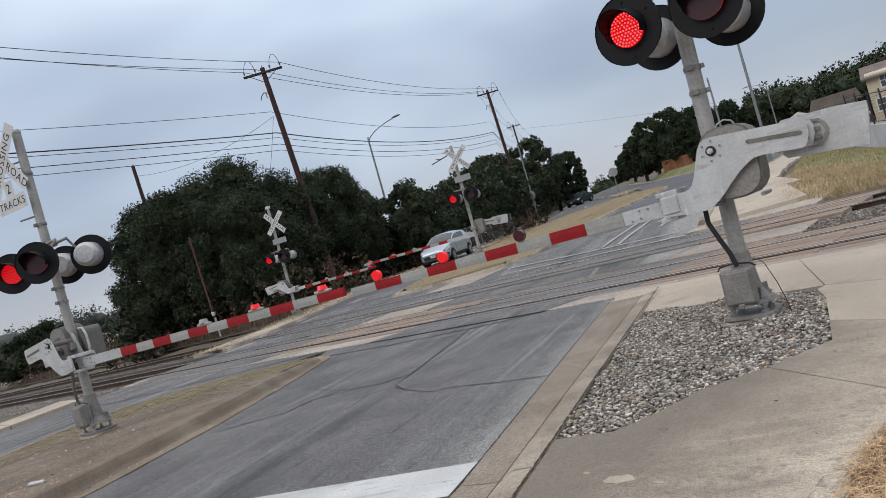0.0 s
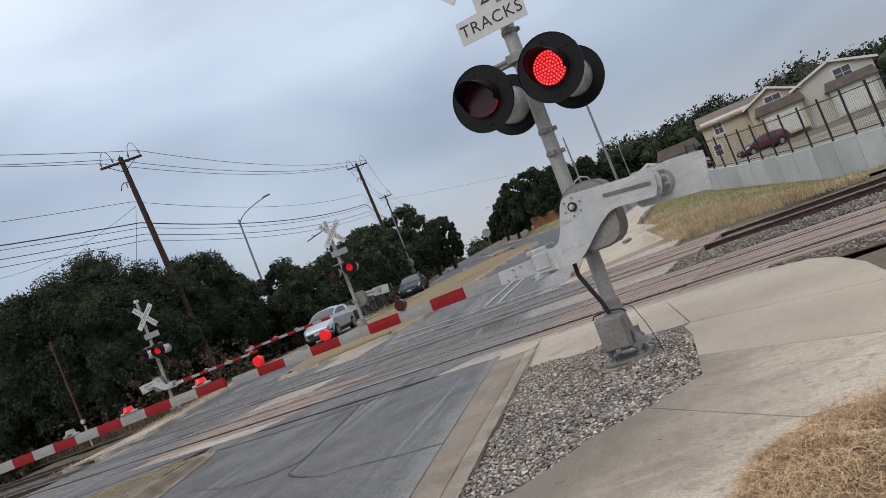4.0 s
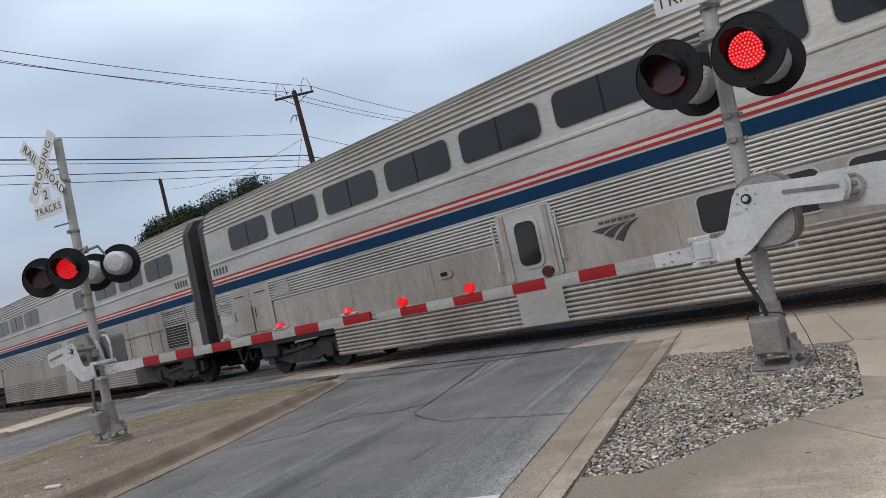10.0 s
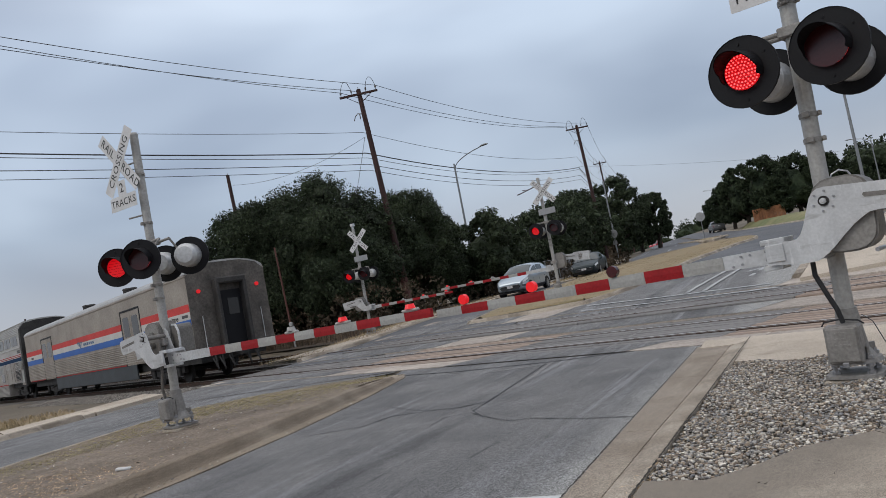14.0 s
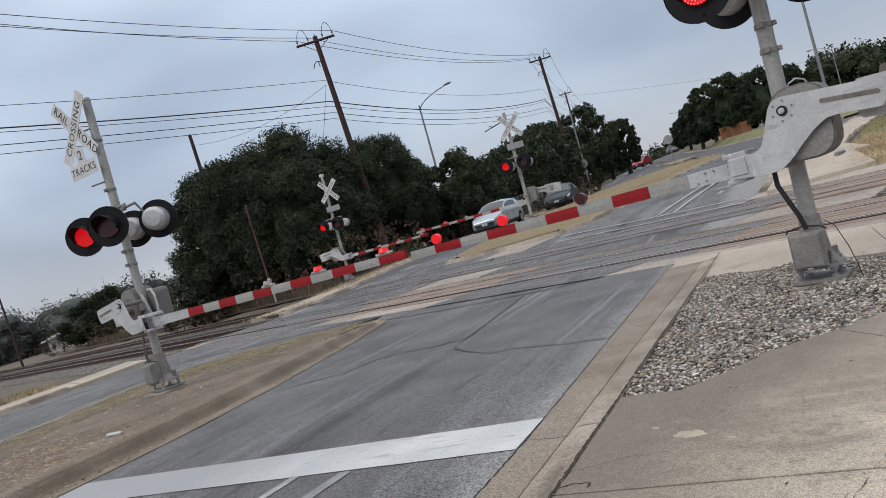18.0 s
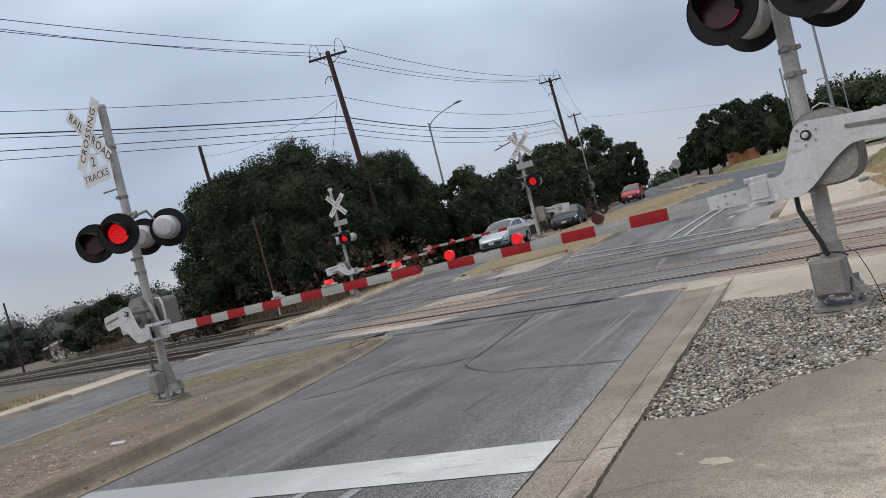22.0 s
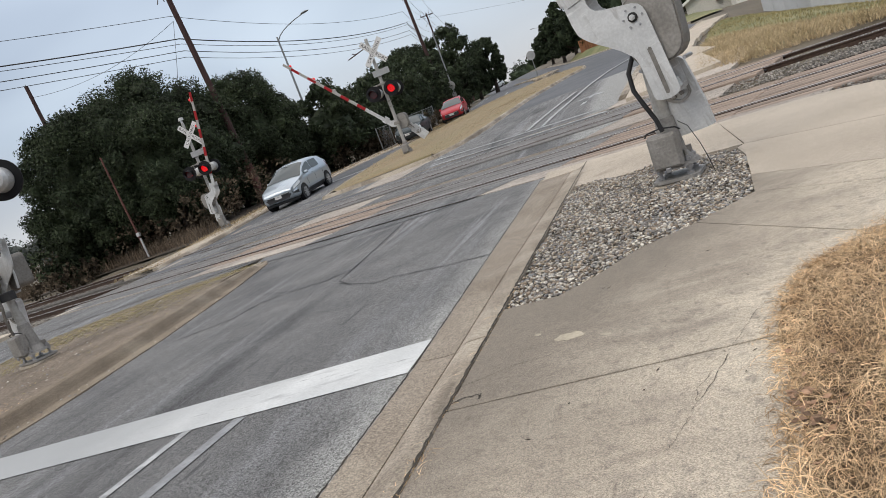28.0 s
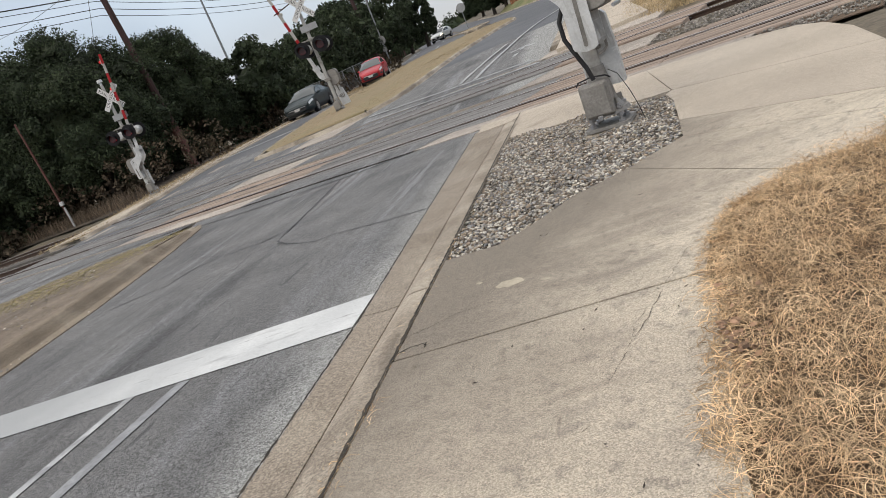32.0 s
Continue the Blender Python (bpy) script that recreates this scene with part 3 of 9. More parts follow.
def prism(bm, pts, depth, m=None):
    """A flat outline in x and z, made thick along y, centred on y = 0."""
    m = m or Matrix()
    a = [bm.verts.new(m @ Vector((x, -depth / 2, z))) for x, z in pts]
    b = [bm.verts.new(m @ Vector((x, depth / 2, z))) for x, z in pts]
    bm.faces.new(a)
    bm.faces.new(b[::-1])
    for i in range(len(pts)):
        j = (i + 1) % len(pts)
        bm.faces.new((a[j], a[i], b[i], b[j]))
    return bm


def loft(bm, rings, cap=True):
    vs = [[bm.verts.new(p) for p in ring] for ring in rings]
    for a, b in zip(vs, vs[1:]):
        for i in range(len(a)):
            j = (i + 1) % len(a)
            bm.faces.new((a[i], a[j], b[j], b[i]))
    if cap:
        bm.faces.new(vs[0][::-1])
        bm.faces.new(vs[-1])
    return bm


def rounded(w, h, r, n=4):
    """Outline of a rounded rectangle about the origin."""
    pts = []
    for cx, cz, a0 in ((w / 2 - r, h / 2 - r, 0), (-w / 2 + r, h / 2 - r, 90), (-w / 2 + r, -h / 2 + r, 180), (w / 2 - r, -h / 2 + r, 270)):
        for k in range(n + 1):
            a = radians(a0 + 90 * k / n)
            pts.append((cx + r * math.cos(a), cz + r * math.sin(a)))
    return pts


def lettering(text, size, m, parent, material="letter", name="lettering", depth=0.002, spacing=1.0):
    """Words in the built-in font, lying in x and y of the pose m, as one mesh."""
    cu = bpy.data.curves.new(name, "FONT")
    cu.body, cu.size, cu.align_x, cu.align_y, cu.extrude, cu.space_character = text, size, "CENTER", "CENTER", depth, spacing
    cu.resolution_u = 3
    tmp = bpy.data.objects.new(name, cu)
    scene.collection.objects.link(tmp)
    bpy.context.view_layer.update()
    me = bpy.data.meshes.new_from_object(tmp.evaluated_get(bpy.context.evaluated_depsgraph_get()))
    bpy.data.objects.remove(tmp)
    me.materials.clear()
    me.materials.append(M[material])
    ob = new(name, me)
    ob.parent = parent
    ob.matrix_basis = m
    return ob


# ---- the lie of the land ----
TRACK = 21.0  # degrees by which the tracks are turned against the road's square
NX, NY = math.sin(radians(TRACK)), math.cos(radians(TRACK))
S_KEYS = (-600, 0, 7, 10.2, 12.8, 14.8, 16.8, 19, 22, 26, 31, 38, 47, 62, 93, 129, 170, 200, 420, 900)
Z_KEYS = (-1.0, 0, 0.03, 0.04, 0.05, 0.16, 0.18, 0.36, 0.55, 0.75, 0.92, 1.05, 1.42, 2.15, 3.0, 4.8, 7.0, 8.2, 10.0, 10.0)


def smooth01(v):
    v = min(max(v, 0.0), 1.0)
    return v * v * (3 - 2 * v)


def gz(x, y):
    """Height of the land."""
    s = NX * x + NY * y
    z = float(np.interp(s, S_KEYS, Z_KEYS))
    k = smooth01((x - 3) / 9)
    m = smooth01((s - 38) / 30)
    z = z * (1 - 0.55 * k * (1 - 0.6 * m)) - 1.6 * k * smooth01((s - 17.2) / 6) * (1 - m)
    far = smooth01((s - 17.5) / 20) * smooth01((-x - 22) / 25)
    return z * (1 - 0.55 * far)


def along(a, s):
    """Place by metres along the tracks (to the left) and across them (away)."""
    return (-NY * a + NX * s, NX * a + NY * s)


def line_at(pts, y):
    """x of a line of (x, y) points at y, with a smooth bend."""
    return float(np.interp(y, [p[1] for p in pts], [p[0] for p in pts]))


def sheet(name, left, right, ys, dz, material, across=6, parent=None, skirt=0.0):
    """A strip of ground between two lines, draped on the land."""
    verts, faces = [], []
    for y in ys:
        a, b = line_at(left, y), line_at(right, y)
        for k in range(across + 1):
            x = a + (b - a) * k / across
            verts.append((x, y, gz(x, y) + dz))
    n = across + 1
    for i in range(len(ys) - 1):
        for k in range(across):
            faces.append((i * n + k, i * n + k + 1, (i + 1) * n + k + 1, (i + 1) * n + k))
    return raw(name, verts, faces, material, parent)


def patch(name, outline, dz, material, thick=0.0, parent=None, step=0.6, lift=None):
    """A flat outline draped on the land; with thick it gets sides downwards."""
    bm = B()
    up = lift or (lambda x, y: dz)
    top = [bm.verts.new((x, y, gz(x, y) + up(x, y))) for x, y in outline]
    bm.faces.new(top)
    if thick:
        low = [bm.verts.new((x, y, gz(x, y) + up(x, y) - thick)) for x, y in outline]
        for i in range(len(outline)):
            j = (i + 1) % len(outline)
            bm.faces.new((top[i], top[j], low[j], low[i]))
    me = bpy.data.meshes.new(name)
    bmesh.ops.recalc_face_normals(bm, faces=bm.faces)
    bm.faces.ensure_lookup_table()
    if bm.faces[0].normal.z < 0:
        bmesh.ops.reverse_faces(bm, faces=bm.faces)
    bmesh.ops.triangulate(bm, faces=[f for f in bm.faces if len(f.verts) > 4])
    bm.to_mesh(me)
    bm.free()
    me.materials.append(M[material])
    ob = new(name, me)
    ob.parent = parent
    return ob


# ---- ground, roads, kerbs ----
def spread(edges):
    out = []
    for a, b, step in edges:
        n = max(1, round((b - a) / step))
        out += [a + (b - a) * i / n for i in range(n)]
    return out + [edges[-1][1]]


def build_ground():
    xs = spread([(-900, -200, 100), (-200, -60, 20), (-60, -24, 4), (-24, 6, 1.0), (6, 30, 3), (30, 120, 15), (120, 900, 130)])
    ys = spread([(-900, -100, 160), (-100, -10, 15), (-10, 50, 1.0), (50, 120, 5), (120, 300, 20), (300, 1100, 100)])
    def base(x, y):
        a, s = -NY * x + NX * y, NX * x + NY * y
        return gz(x, y) - (0.24 if 9.6 < s < 17.6 and (a < 2.4 or a > 25.5) else 0.07)

    verts = [(x, y, base(x, y)) for y in ys for x in xs]
    n = len(xs)
    faces = [(j * n + i, j * n + i + 1, (j + 1) * n + i + 1, (j + 1) * n + i) for j in range(len(ys) - 1) for i in range(n - 1)]
    ob = raw("ground", verts, faces, "ground")
    tagged(ob, "rough winter verge of soil and dry grass", "ground", kind="structure")


R_EDGE_R = [(-1.85, -60), (-1.85, 4), (-1.92, 6), (-2.10, 12), (-1.35, 19), (-0.9, 27), (0.1, 36), (1.5, 45), (2.8, 52), (2.4, 58), (-2.5, 70), (-8.5, 92), (-17.0, 125), (-30, 170), (-60, 260)]
R_EDGE_L = [(-6.45, -60), (-6.5, 6), (-7.3, 10.5), (-8.6, 13.5), (-9.5, 22.5), (-7.4, 23.6), (-6.5, 25.2), (-6.1, 32), (-6.3, 43), (-5.6, 49), (-4.7, 53), (-5.6, 58), (-6.9, 60.2), (-9.0, 70), (-14.0, 92), (-21.5, 125), (-34, 170), (-64, 260)]
L_EDGE_R = [(-12.0, -60), (-12.0, 6), (-12.4, 10.5), (-8.6, 13.6), (-9.6, 22.6), (-12.4, 24.4), (-12.9, 34), (-13.8, 43), (-14.0, 50), (-13.5, 55.8), (-12.3, 58.6), (-9.4, 60.4), (-11.2, 70), (-14.6, 92), (-22.0, 125), (-34.5, 170), (-64.5, 260)]
L_EDGE_L = [(-17.3, -60), (-17.3, 6), (-18.2, 10.8), (-18.6, 17), (-17.6, 26), (-17.2, 36), (-17.8, 44), (-18.0, 50), (-16.7, 58), (-15.9, 63), (-16.6, 70), (-20.0, 92), (-28.0, 125), (-41, 170), (-72, 260)]


def build_roads():
    near = spread([(-60, 0, 6), (0, 30, 0.5), (30, 60, 1.5)])
    far = spread([(60, 120, 4), (120, 260, 14)])
    ob = sheet("road_right", R_EDGE_L, R_EDGE_R, [y for y in near if y <= 12.0], 0.0, "asphalt", 8)
    tagged(ob, "worn grey asphalt lane with patches and cracks", "road", kind="structure")
    ob = sheet("road_right_beyond", R_EDGE_L, R_EDGE_R, [y for y in near if 19.0 <= y <= 29.6], 0.0, "asphalt", 8)
    tagged(ob, "grey asphalt lane climbing past the tracks", "road", kind="structure")
    ob = sheet("road_right_hill", R_EDGE_L, R_EDGE_R, [y for y in near if y >= 29.4] + far, 0.0, "asphalt_far", 8)
    tagged(ob, "newer dark asphalt lane curving up the hill", "road", kind="structure")
    ob = sheet("road_left", L_EDGE_L, L_EDGE_R, [y for y in near if y <= 13.6], 0.0, "asphalt", 8)
    tagged(ob, "asphalt lane on the other side of the median", "road", kind="structure")
    for outline in ([(-8.75, 13.6), (-18.4, 13.6), (-18.7, 17.35)], [(-4.63, 12.0), (-8.15, 12.0), (-8.7, 13.55)]):
        tagged(patch("road_wedge", outline, 0.0, "asphalt"), "asphalt running up to the slanted crossing", "road", kind="structure")
    ob = sheet("road_left_beyond", L_EDGE_L, L_EDGE_R, [y for y in near if y >= 19.0] + far, 0.004, "asphalt_far", 8)
    tagged(ob, "dark asphalt lane curving down the hill", "road", kind="structure")


def kerb_run(name, pts, w, h, parent, side, joint=3.0, gutter=0.0, lift=None, stone="kerb"):
    """Kerb stones one after another along a line; side +1 lies to the right of the line's way."""
    acc = 0.0
    for (x0, y0), (x1, y1) in zip(pts, pts[1:]):
        length = math.hypot(x1 - x0, y1 - y0)
        n = max(1, round(length / joint))
        dx, dy = (x1 - x0) / length, (y1 - y0) / length
        ox, oy = dy * side, -dx * side
        for k in range(n):
            a0, a1 = length * k / n + 0.004, length * (k + 1) / n - 0.004
            bm = B()
            rings = []
            for a in (a0, a1):
                px, py = x0 + dx * a, y0 + dy * a
                z = gz(px, py)
                hh = lift(px, py) if lift else h
                gw = gutter(py) if callable(gutter) else gutter
                prof = [(gw, 0.0), (gw + 0.03, hh * 0.22), (gw + 0.055, hh * 0.6), (gw + 0.085, hh * 0.9), (gw + 0.12, hh), (gw + w - 0.012, hh + 0.002), (gw + w, hh - 0.01), (gw + w, -0.12), (gw, -0.12)]
                rings.append([(px + ox * d, py + oy * d, z + e) for d, e in prof])
            loft(bm, rings)
            part(name, bm, stone, parent)
            if gutter:
                bm = B()
                rings = []
                for a in (a0, a1):
                    px, py = x0 + dx * a, y0 + dy * a
                    gw = gutter(py) if callable(gutter) else gutter
                    rings.append([(px + ox * d, py + oy * d, gz(px, py) + e) for d, e in ((0.0, 0.012), (gw * 0.7, 0.002), (gw, 0.006), (gw, -0.1), (0.0, -0.1))])
                loft(bm, rings)
                part("gutter_pan", bm, "gutter" if stone == "kerb" else stone, parent, "brown stained gutter pan")


def walk_lift(x, y):
    """Height of the sidewalk over the road: a kerb's height, run down to the crossing."""
    return 0.012 + 0.043 * (1 - smooth01((y - 6.5) / 4.5))


def build_kerbs():
    k = thing("kerb", Matrix(), "low stained concrete kerb with a gutter pan", "kerb", kind="structure")
    kerb_run("kerb_stone", [(-1.85, -9), (-1.85, 4), (-1.92, 6), (-2.0, 8.4), (-2.08, 10.8)], 0.235, 0.09, k, 1, 2.4, lambda y: 0.235 + 0.225 * smooth01((y - 3.0) / 9.0) * 1.05, walk_lift)
    k = thing("median_kerb", Matrix(), "worn concrete kerb round the bare median", "kerb", kind="structure")
    run = [(-6.48, -6), (-6.48, 5.5), (-6.72, 7.6), (-7.2, 10.0), (-7.75, 12.1), (-8.15, 12.75)]
    kerb_run("kerb_stone", run, 0.21, 0.13, k, -1, 2.4, lambda y: 0.29 - 0.13 * smooth01((y - 7.5) / 4.5), lambda x, y: 0.02 + 0.14 * (1 - smooth01((y - 11.2) / 1.5)), "kerb_brown")
    run = [(-12.0, -6), (-12.0, 5.8), (-12.9, 10.2), (-13.0, 11.8), (-11.8, 12.7), (-10.2, 12.95), (-8.15, 12.75)]
    kerb_run("kerb_stone", run, 0.2, 0.08, k, 1, 2.4, 0.0, lambda x, y: 0.02 + 0.05 * (1 - smooth01((y - 9.5) / 2)))
    k = thing("far_median_kerb", Matrix(), "pale concrete kerb round the far grass median", "kerb", kind="structure")
    run = [(-12.45, 24.3), (-9.6, 23.5), (-7.5, 23.25), (-6.7, 24.4), (-6.3, 27), (-6.1, 32), (-6.3, 43), (-5.6, 49), (-4.75, 52.8), (-4.9, 55.5), (-5.6, 58.2), (-6.9, 60.2)]
    kerb_run("kerb_stone", run, 0.2, 0.13, k, -1, 3.2)
    run = [(-12.45, 24.3), (-12.9, 34), (-13.8, 43), (-14.0, 50), (-13.5, 55.8), (-12.3, 58.6), (-9.4, 60.4), (-6.9, 60.2)]
    kerb_run("kerb_stone", run, 0.2, 0.13, k, 1, 3.2)
    k = thing("left_kerb", Matrix(), "low concrete kerb along the far lane", "kerb", kind="structure")
    kerb_run("kerb_stone", [(-17.3, -4), (-17.3, 6), (-18.2, 10.8), (-18.5, 13.0)], 0.3, 0.12, k, -1, 3.0)
    kerb_run("kerb_stone", [(-17.9, 21.5), (-17.6, 26), (-17.2, 36), (-17.8, 44), (-18.0, 50), (-16.7, 58), (-15.9, 63)], 0.3, 0.12, k, -1, 3.0)
    k = thing("right_kerb", Matrix(), "pale concrete kerb beyond the tracks", "kerb", kind="structure")
    kerb_run("kerb_stone", [(-1.3, 19.8), (-0.9, 27), (0.1, 36), (1.5, 45), (2.8, 52)], 0.3, 0.12, k, 1, 3.0)
    kerb_run("kerb_stone", [(2.4, 58), (-2.5, 70), (-8.5, 92), (-17, 125)], 0.3, 0.12, k, 1, 6.0)


def blades(name, spots, height, width, material, label, lean=0.5, parent=None, seed=1):
    """Grass as single bent blades standing at the given places."""
    rng = np.random.RandomState(seed)
    verts, faces = [], []
    for x, y, z in spots:
        h = height * rng.uniform(0.5, 1.25)
        a, b = rng.uniform(0, 6.283), rng.uniform(0, 6.283)
        wx, wy = math.cos(a) * width, math.sin(a) * width
        lx, ly = math.cos(b) * h * lean * rng.uniform(0.2, 1.3), math.sin(b) * h * lean * rng.uniform(0.2, 1.3)
        n = len(verts)
        verts += [(x - wx, y - wy, z), (x + wx, y + wy, z),
                  (x - wx * 0.7 + lx * 0.4, y - wy * 0.7 + ly * 0.4, z + h * 0.55), (x + wx * 0.7 + lx * 0.4, y + wy * 0.7 + ly * 0.4, z + h * 0.55),
                  (x + lx, y + ly, z + h * 0.92)]
        faces += [(n, n + 1, n + 3, n + 2), (n + 2, n + 3, n + 4)]
    ob = raw(name, verts, faces, material, parent)
    return tagged(ob, label, "grass", kind="stuff")


def tangle(name, spots, length, width, material, label, seed=1, rise=0.7):
    """Matted strands that curl in every direction."""
    rng = np.random.RandomState(seed)
    p = np.array(spots, float)
    n, seg = len(p), 5
    head, turn = rng.uniform(0, 6.283, n), rng.normal(size=n) * 0.27
    up = rng.uniform(0.05, 1.25, n) * rise
    step = length * rng.uniform(0.45, 1.35, n) / seg
    side = rng.uniform(-0.6, 0.6, n)
    rows = []
    for k in range(seg + 1):
        w = (width * (1 - 0.75 * k / seg))
        ax = np.stack([-np.sin(head) * w, np.cos(head) * w, side * w], 1)
        rows += [p - ax, p + ax]
        p = p + np.stack([np.cos(head) * np.cos(up), np.sin(head) * np.cos(up), np.sin(up)], 1) * step[:, None]
        head, up = head + turn, up - rng.uniform(0.1, 0.55, n)
    v = np.stack(rows, 1).reshape(-1, 3)
    b = (np.arange(n) * 2 * (seg + 1))[:, None]
    f = np.concatenate([np.stack([b[:, 0] + 2 * k, b[:, 0] + 2 * k + 1, b[:, 0] + 2 * k + 3, b[:, 0] + 2 * k + 2], 1) for k in range(seg)])
    return tagged(raw(name, v.tolist(), f.tolist(), material), label, "grass", kind="stuff")


def stones(name, spots, size, material, label, seed=2, flat=0.65):
    """Loose stones, each a dented lump of its own."""
    rng = np.random.RandomState(seed)
    bm = B()
    bmesh.ops.create_icosphere(bm, subdivisions=1, radius=1.0)
    base = np.array([v.co[:] for v in bm.verts])
    tri = [[v.index for v in f.verts] for f in bm.faces]
    bm.free()
    verts, faces = [], []
    for x, y, z in spots:
        r = size * rng.uniform(0.45, 1.35)
        k = base * rng.uniform(0.7, 1.25, base.shape)
        a = rng.uniform(0, 6.283)
        c, s = math.cos(a), math.sin(a)
        sx, sy, sz = r * rng.uniform(0.8, 1.5), r * rng.uniform(0.6, 1.0), r * flat
        n = len(verts)
        for vx, vy, vz in k:
            verts.append((x + (vx * c * sx - vy * s * sy), y + (vx * s * sx + vy * c * sy), z + vz * sz))
        faces += [(f[0] + n, f[1] + n, f[2] + n) for f in tri]
    ob = raw(name, verts, faces, material)
    return tagged(ob, label, "gravel", kind="stuff")


def inside(x, y, poly):
    hit = False
    for (x0, y0), (x1, y1) in zip(poly, poly[1:] + poly[:1]):
        if (y0 > y) != (y1 > y) and x < (x1 - x0) * (y - y0) / (y1 - y0) + x0:
            hit = not hit
    return hit


def fill(poly, count, lift, seed):
    rng = np.random.RandomState(seed)
    x0, x1 = min(p[0] for p in poly), max(p[0] for p in poly)
    y0, y1 = min(p[1] for p in poly), max(p[1] for p in poly)
    out = []
    while len(out) < count:
        x, y = rng.uniform(x0, x1), rng.uniform(y0, y1)
        if inside(x, y, poly):
            out.append((x, y, gz(x, y) + (lift(x, y) if callable(lift) else lift)))
    return out


GRAVEL = [(-1.365, 4.52), (-1.37, 8.75), (-0.9, 8.68), (-0.42, 8.5), (0.10, 8.16), (0.28, 8.02), (0.37, 7.93), (0.425, 7.80), (0.445, 7.60), (0.44, 7.34), (0.37, 6.32), (0.32, 5.68), (-0.11, 5.27), (-0.5, 5.02), (-0.8, 4.62), (-1.05, 4.42)]


def slab(name, outline, parent, material="concrete", gap=0.009, thick=0.12):
    """A concrete slab with a narrow joint all round."""
    cx = sum(p[0] for p in outline) / len(outline)
    cy = sum(p[1] for p in outline) / len(outline)
    pts = []
    for x, y in outline:
        d = math.hypot(x - cx, y - cy)
        pts.append((x + (cx - x) * gap / d, y + (cy - y) * gap / d))
    return patch(name, pts, 0, material, thick, parent, lift=walk_lift)


def build_sidewalk():
    sw = thing("pavement", Matrix(), "stained concrete sidewalk slabs with dark joints", "sidewalk", kind="structure")
    slab("slab", [(-1.372, -8.0), (-1.372, -3.1), (-0.05, -3.1), (-0.05, -8.0)], sw)
    slab("slab", [(-1.372, -3.1), (-1.372, 0.0), (-0.05, 0.0), (-0.05, -3.1)], sw)
    slab("slab", [(-1.372, 0.0), (-1.372, 3.05), (0.10, 3.03), (0.08, 2.4), (0.0, 1.8), (-0.06, 0.0)], sw)
    slab("slab", [(-1.372, 3.05), (-1.372, 4.46), (-1.0, 4.43), (-0.8, 4.62), (-0.5, 5.02), (-0.11, 5.27), (0.65, 4.10), (0.64, 3.93), (0.34, 3.75), (0.17, 3.38), (0.10, 3.03)], sw)
    slab("slab", [(-0.11, 5.27), (0.32, 5.68), (1.35, 4.64), (1.75, 4.2), (1.2, 4.05), (0.65, 4.10)], sw)
    slab("slab", [(0.32, 5.68), (0.37, 6.32), (1.51, 5.10), (1.80, 4.75), (1.75, 4.2), (1.35, 4.64)], sw)
    slab("slab", [(0.37, 6.32), (0.44, 7.34), (0.42, 7.86), (0.50, 8.0), (2.06, 6.66), (1.96, 5.6), (1.80, 4.75), (1.51, 5.10)], sw, "concrete_pale")
    slab("slab", [(0.50, 8.0), (0.43, 10.55), (1.2, 10.25), (1.75, 9.95), (2.10, 9.5), (2.24, 8.9), (2.22, 7.9), (2.06, 6.66)], sw, "concrete_pale")
    slab("slab", [(-1.375, 8.95), (-1.42, 11.25), (0.43, 10.55), (0.50, 8.0), (0.30, 8.06), (-0.42, 8.45), (-0.9, 8.62)], sw, "concrete_pale")
    slab("slab", [(-2.03, 10.62), (-2.08, 11.5), (-1.42, 11.25), (-1.40, 10.62)], sw, "concrete_pale")
    under = patch("joint_bed", [(-1.37, -8.0), (-1.37, 10.9), (0.4, 10.4), (2.0, 9.4), (2.0, 6.7), (1.7, 4.3), (0.62, 4.0), (0.05, 2.9), (-0.07, -8.0)], 0, "dirtline", 0, sw, lift=lambda x, y: walk_lift(x, y) - 0.035)
    # Near-black bed puts the shade in the gaps between stones into colour.
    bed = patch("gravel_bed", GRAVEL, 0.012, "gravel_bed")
    tagged(bed, "near-black bed that shades the gaps in the pale gravel round the signal", "gravel bed", kind="structure")
    stones("gravel", fill(GRAVEL, 24000, lambda x, y: 0.014 + 0.03 * math.sin(x * 5 + y * 3) ** 2 + random.uniform(-0.012, 0.016), 3), 0.0132, "stone", "pale crushed gravel round the signal's foot")
    # path beyond the tracks
    path = thing("far_path", Matrix(), "pale concrete path beyond the tracks", "path", kind="structure")
    for y0, y1 in zip(range(19, 50, 4), range(23, 54, 4)):
        xa, xb = line_at(R_EDGE_R, y0) + 0.3, line_at(R_EDGE_R, y1) + 0.3
        w0, w1 = (2.3 if y0 < 24 else 1.7), (1.9 if y1 < 24 else 1.6)
        patch("slab", [(xa, y0 + 0.01), (xb, y1 - 0.01), (xb + w1, y1 - 0.01), (xa + w0, y0 + 0.01)], 0.10, "concrete_pale", 0.15, path)


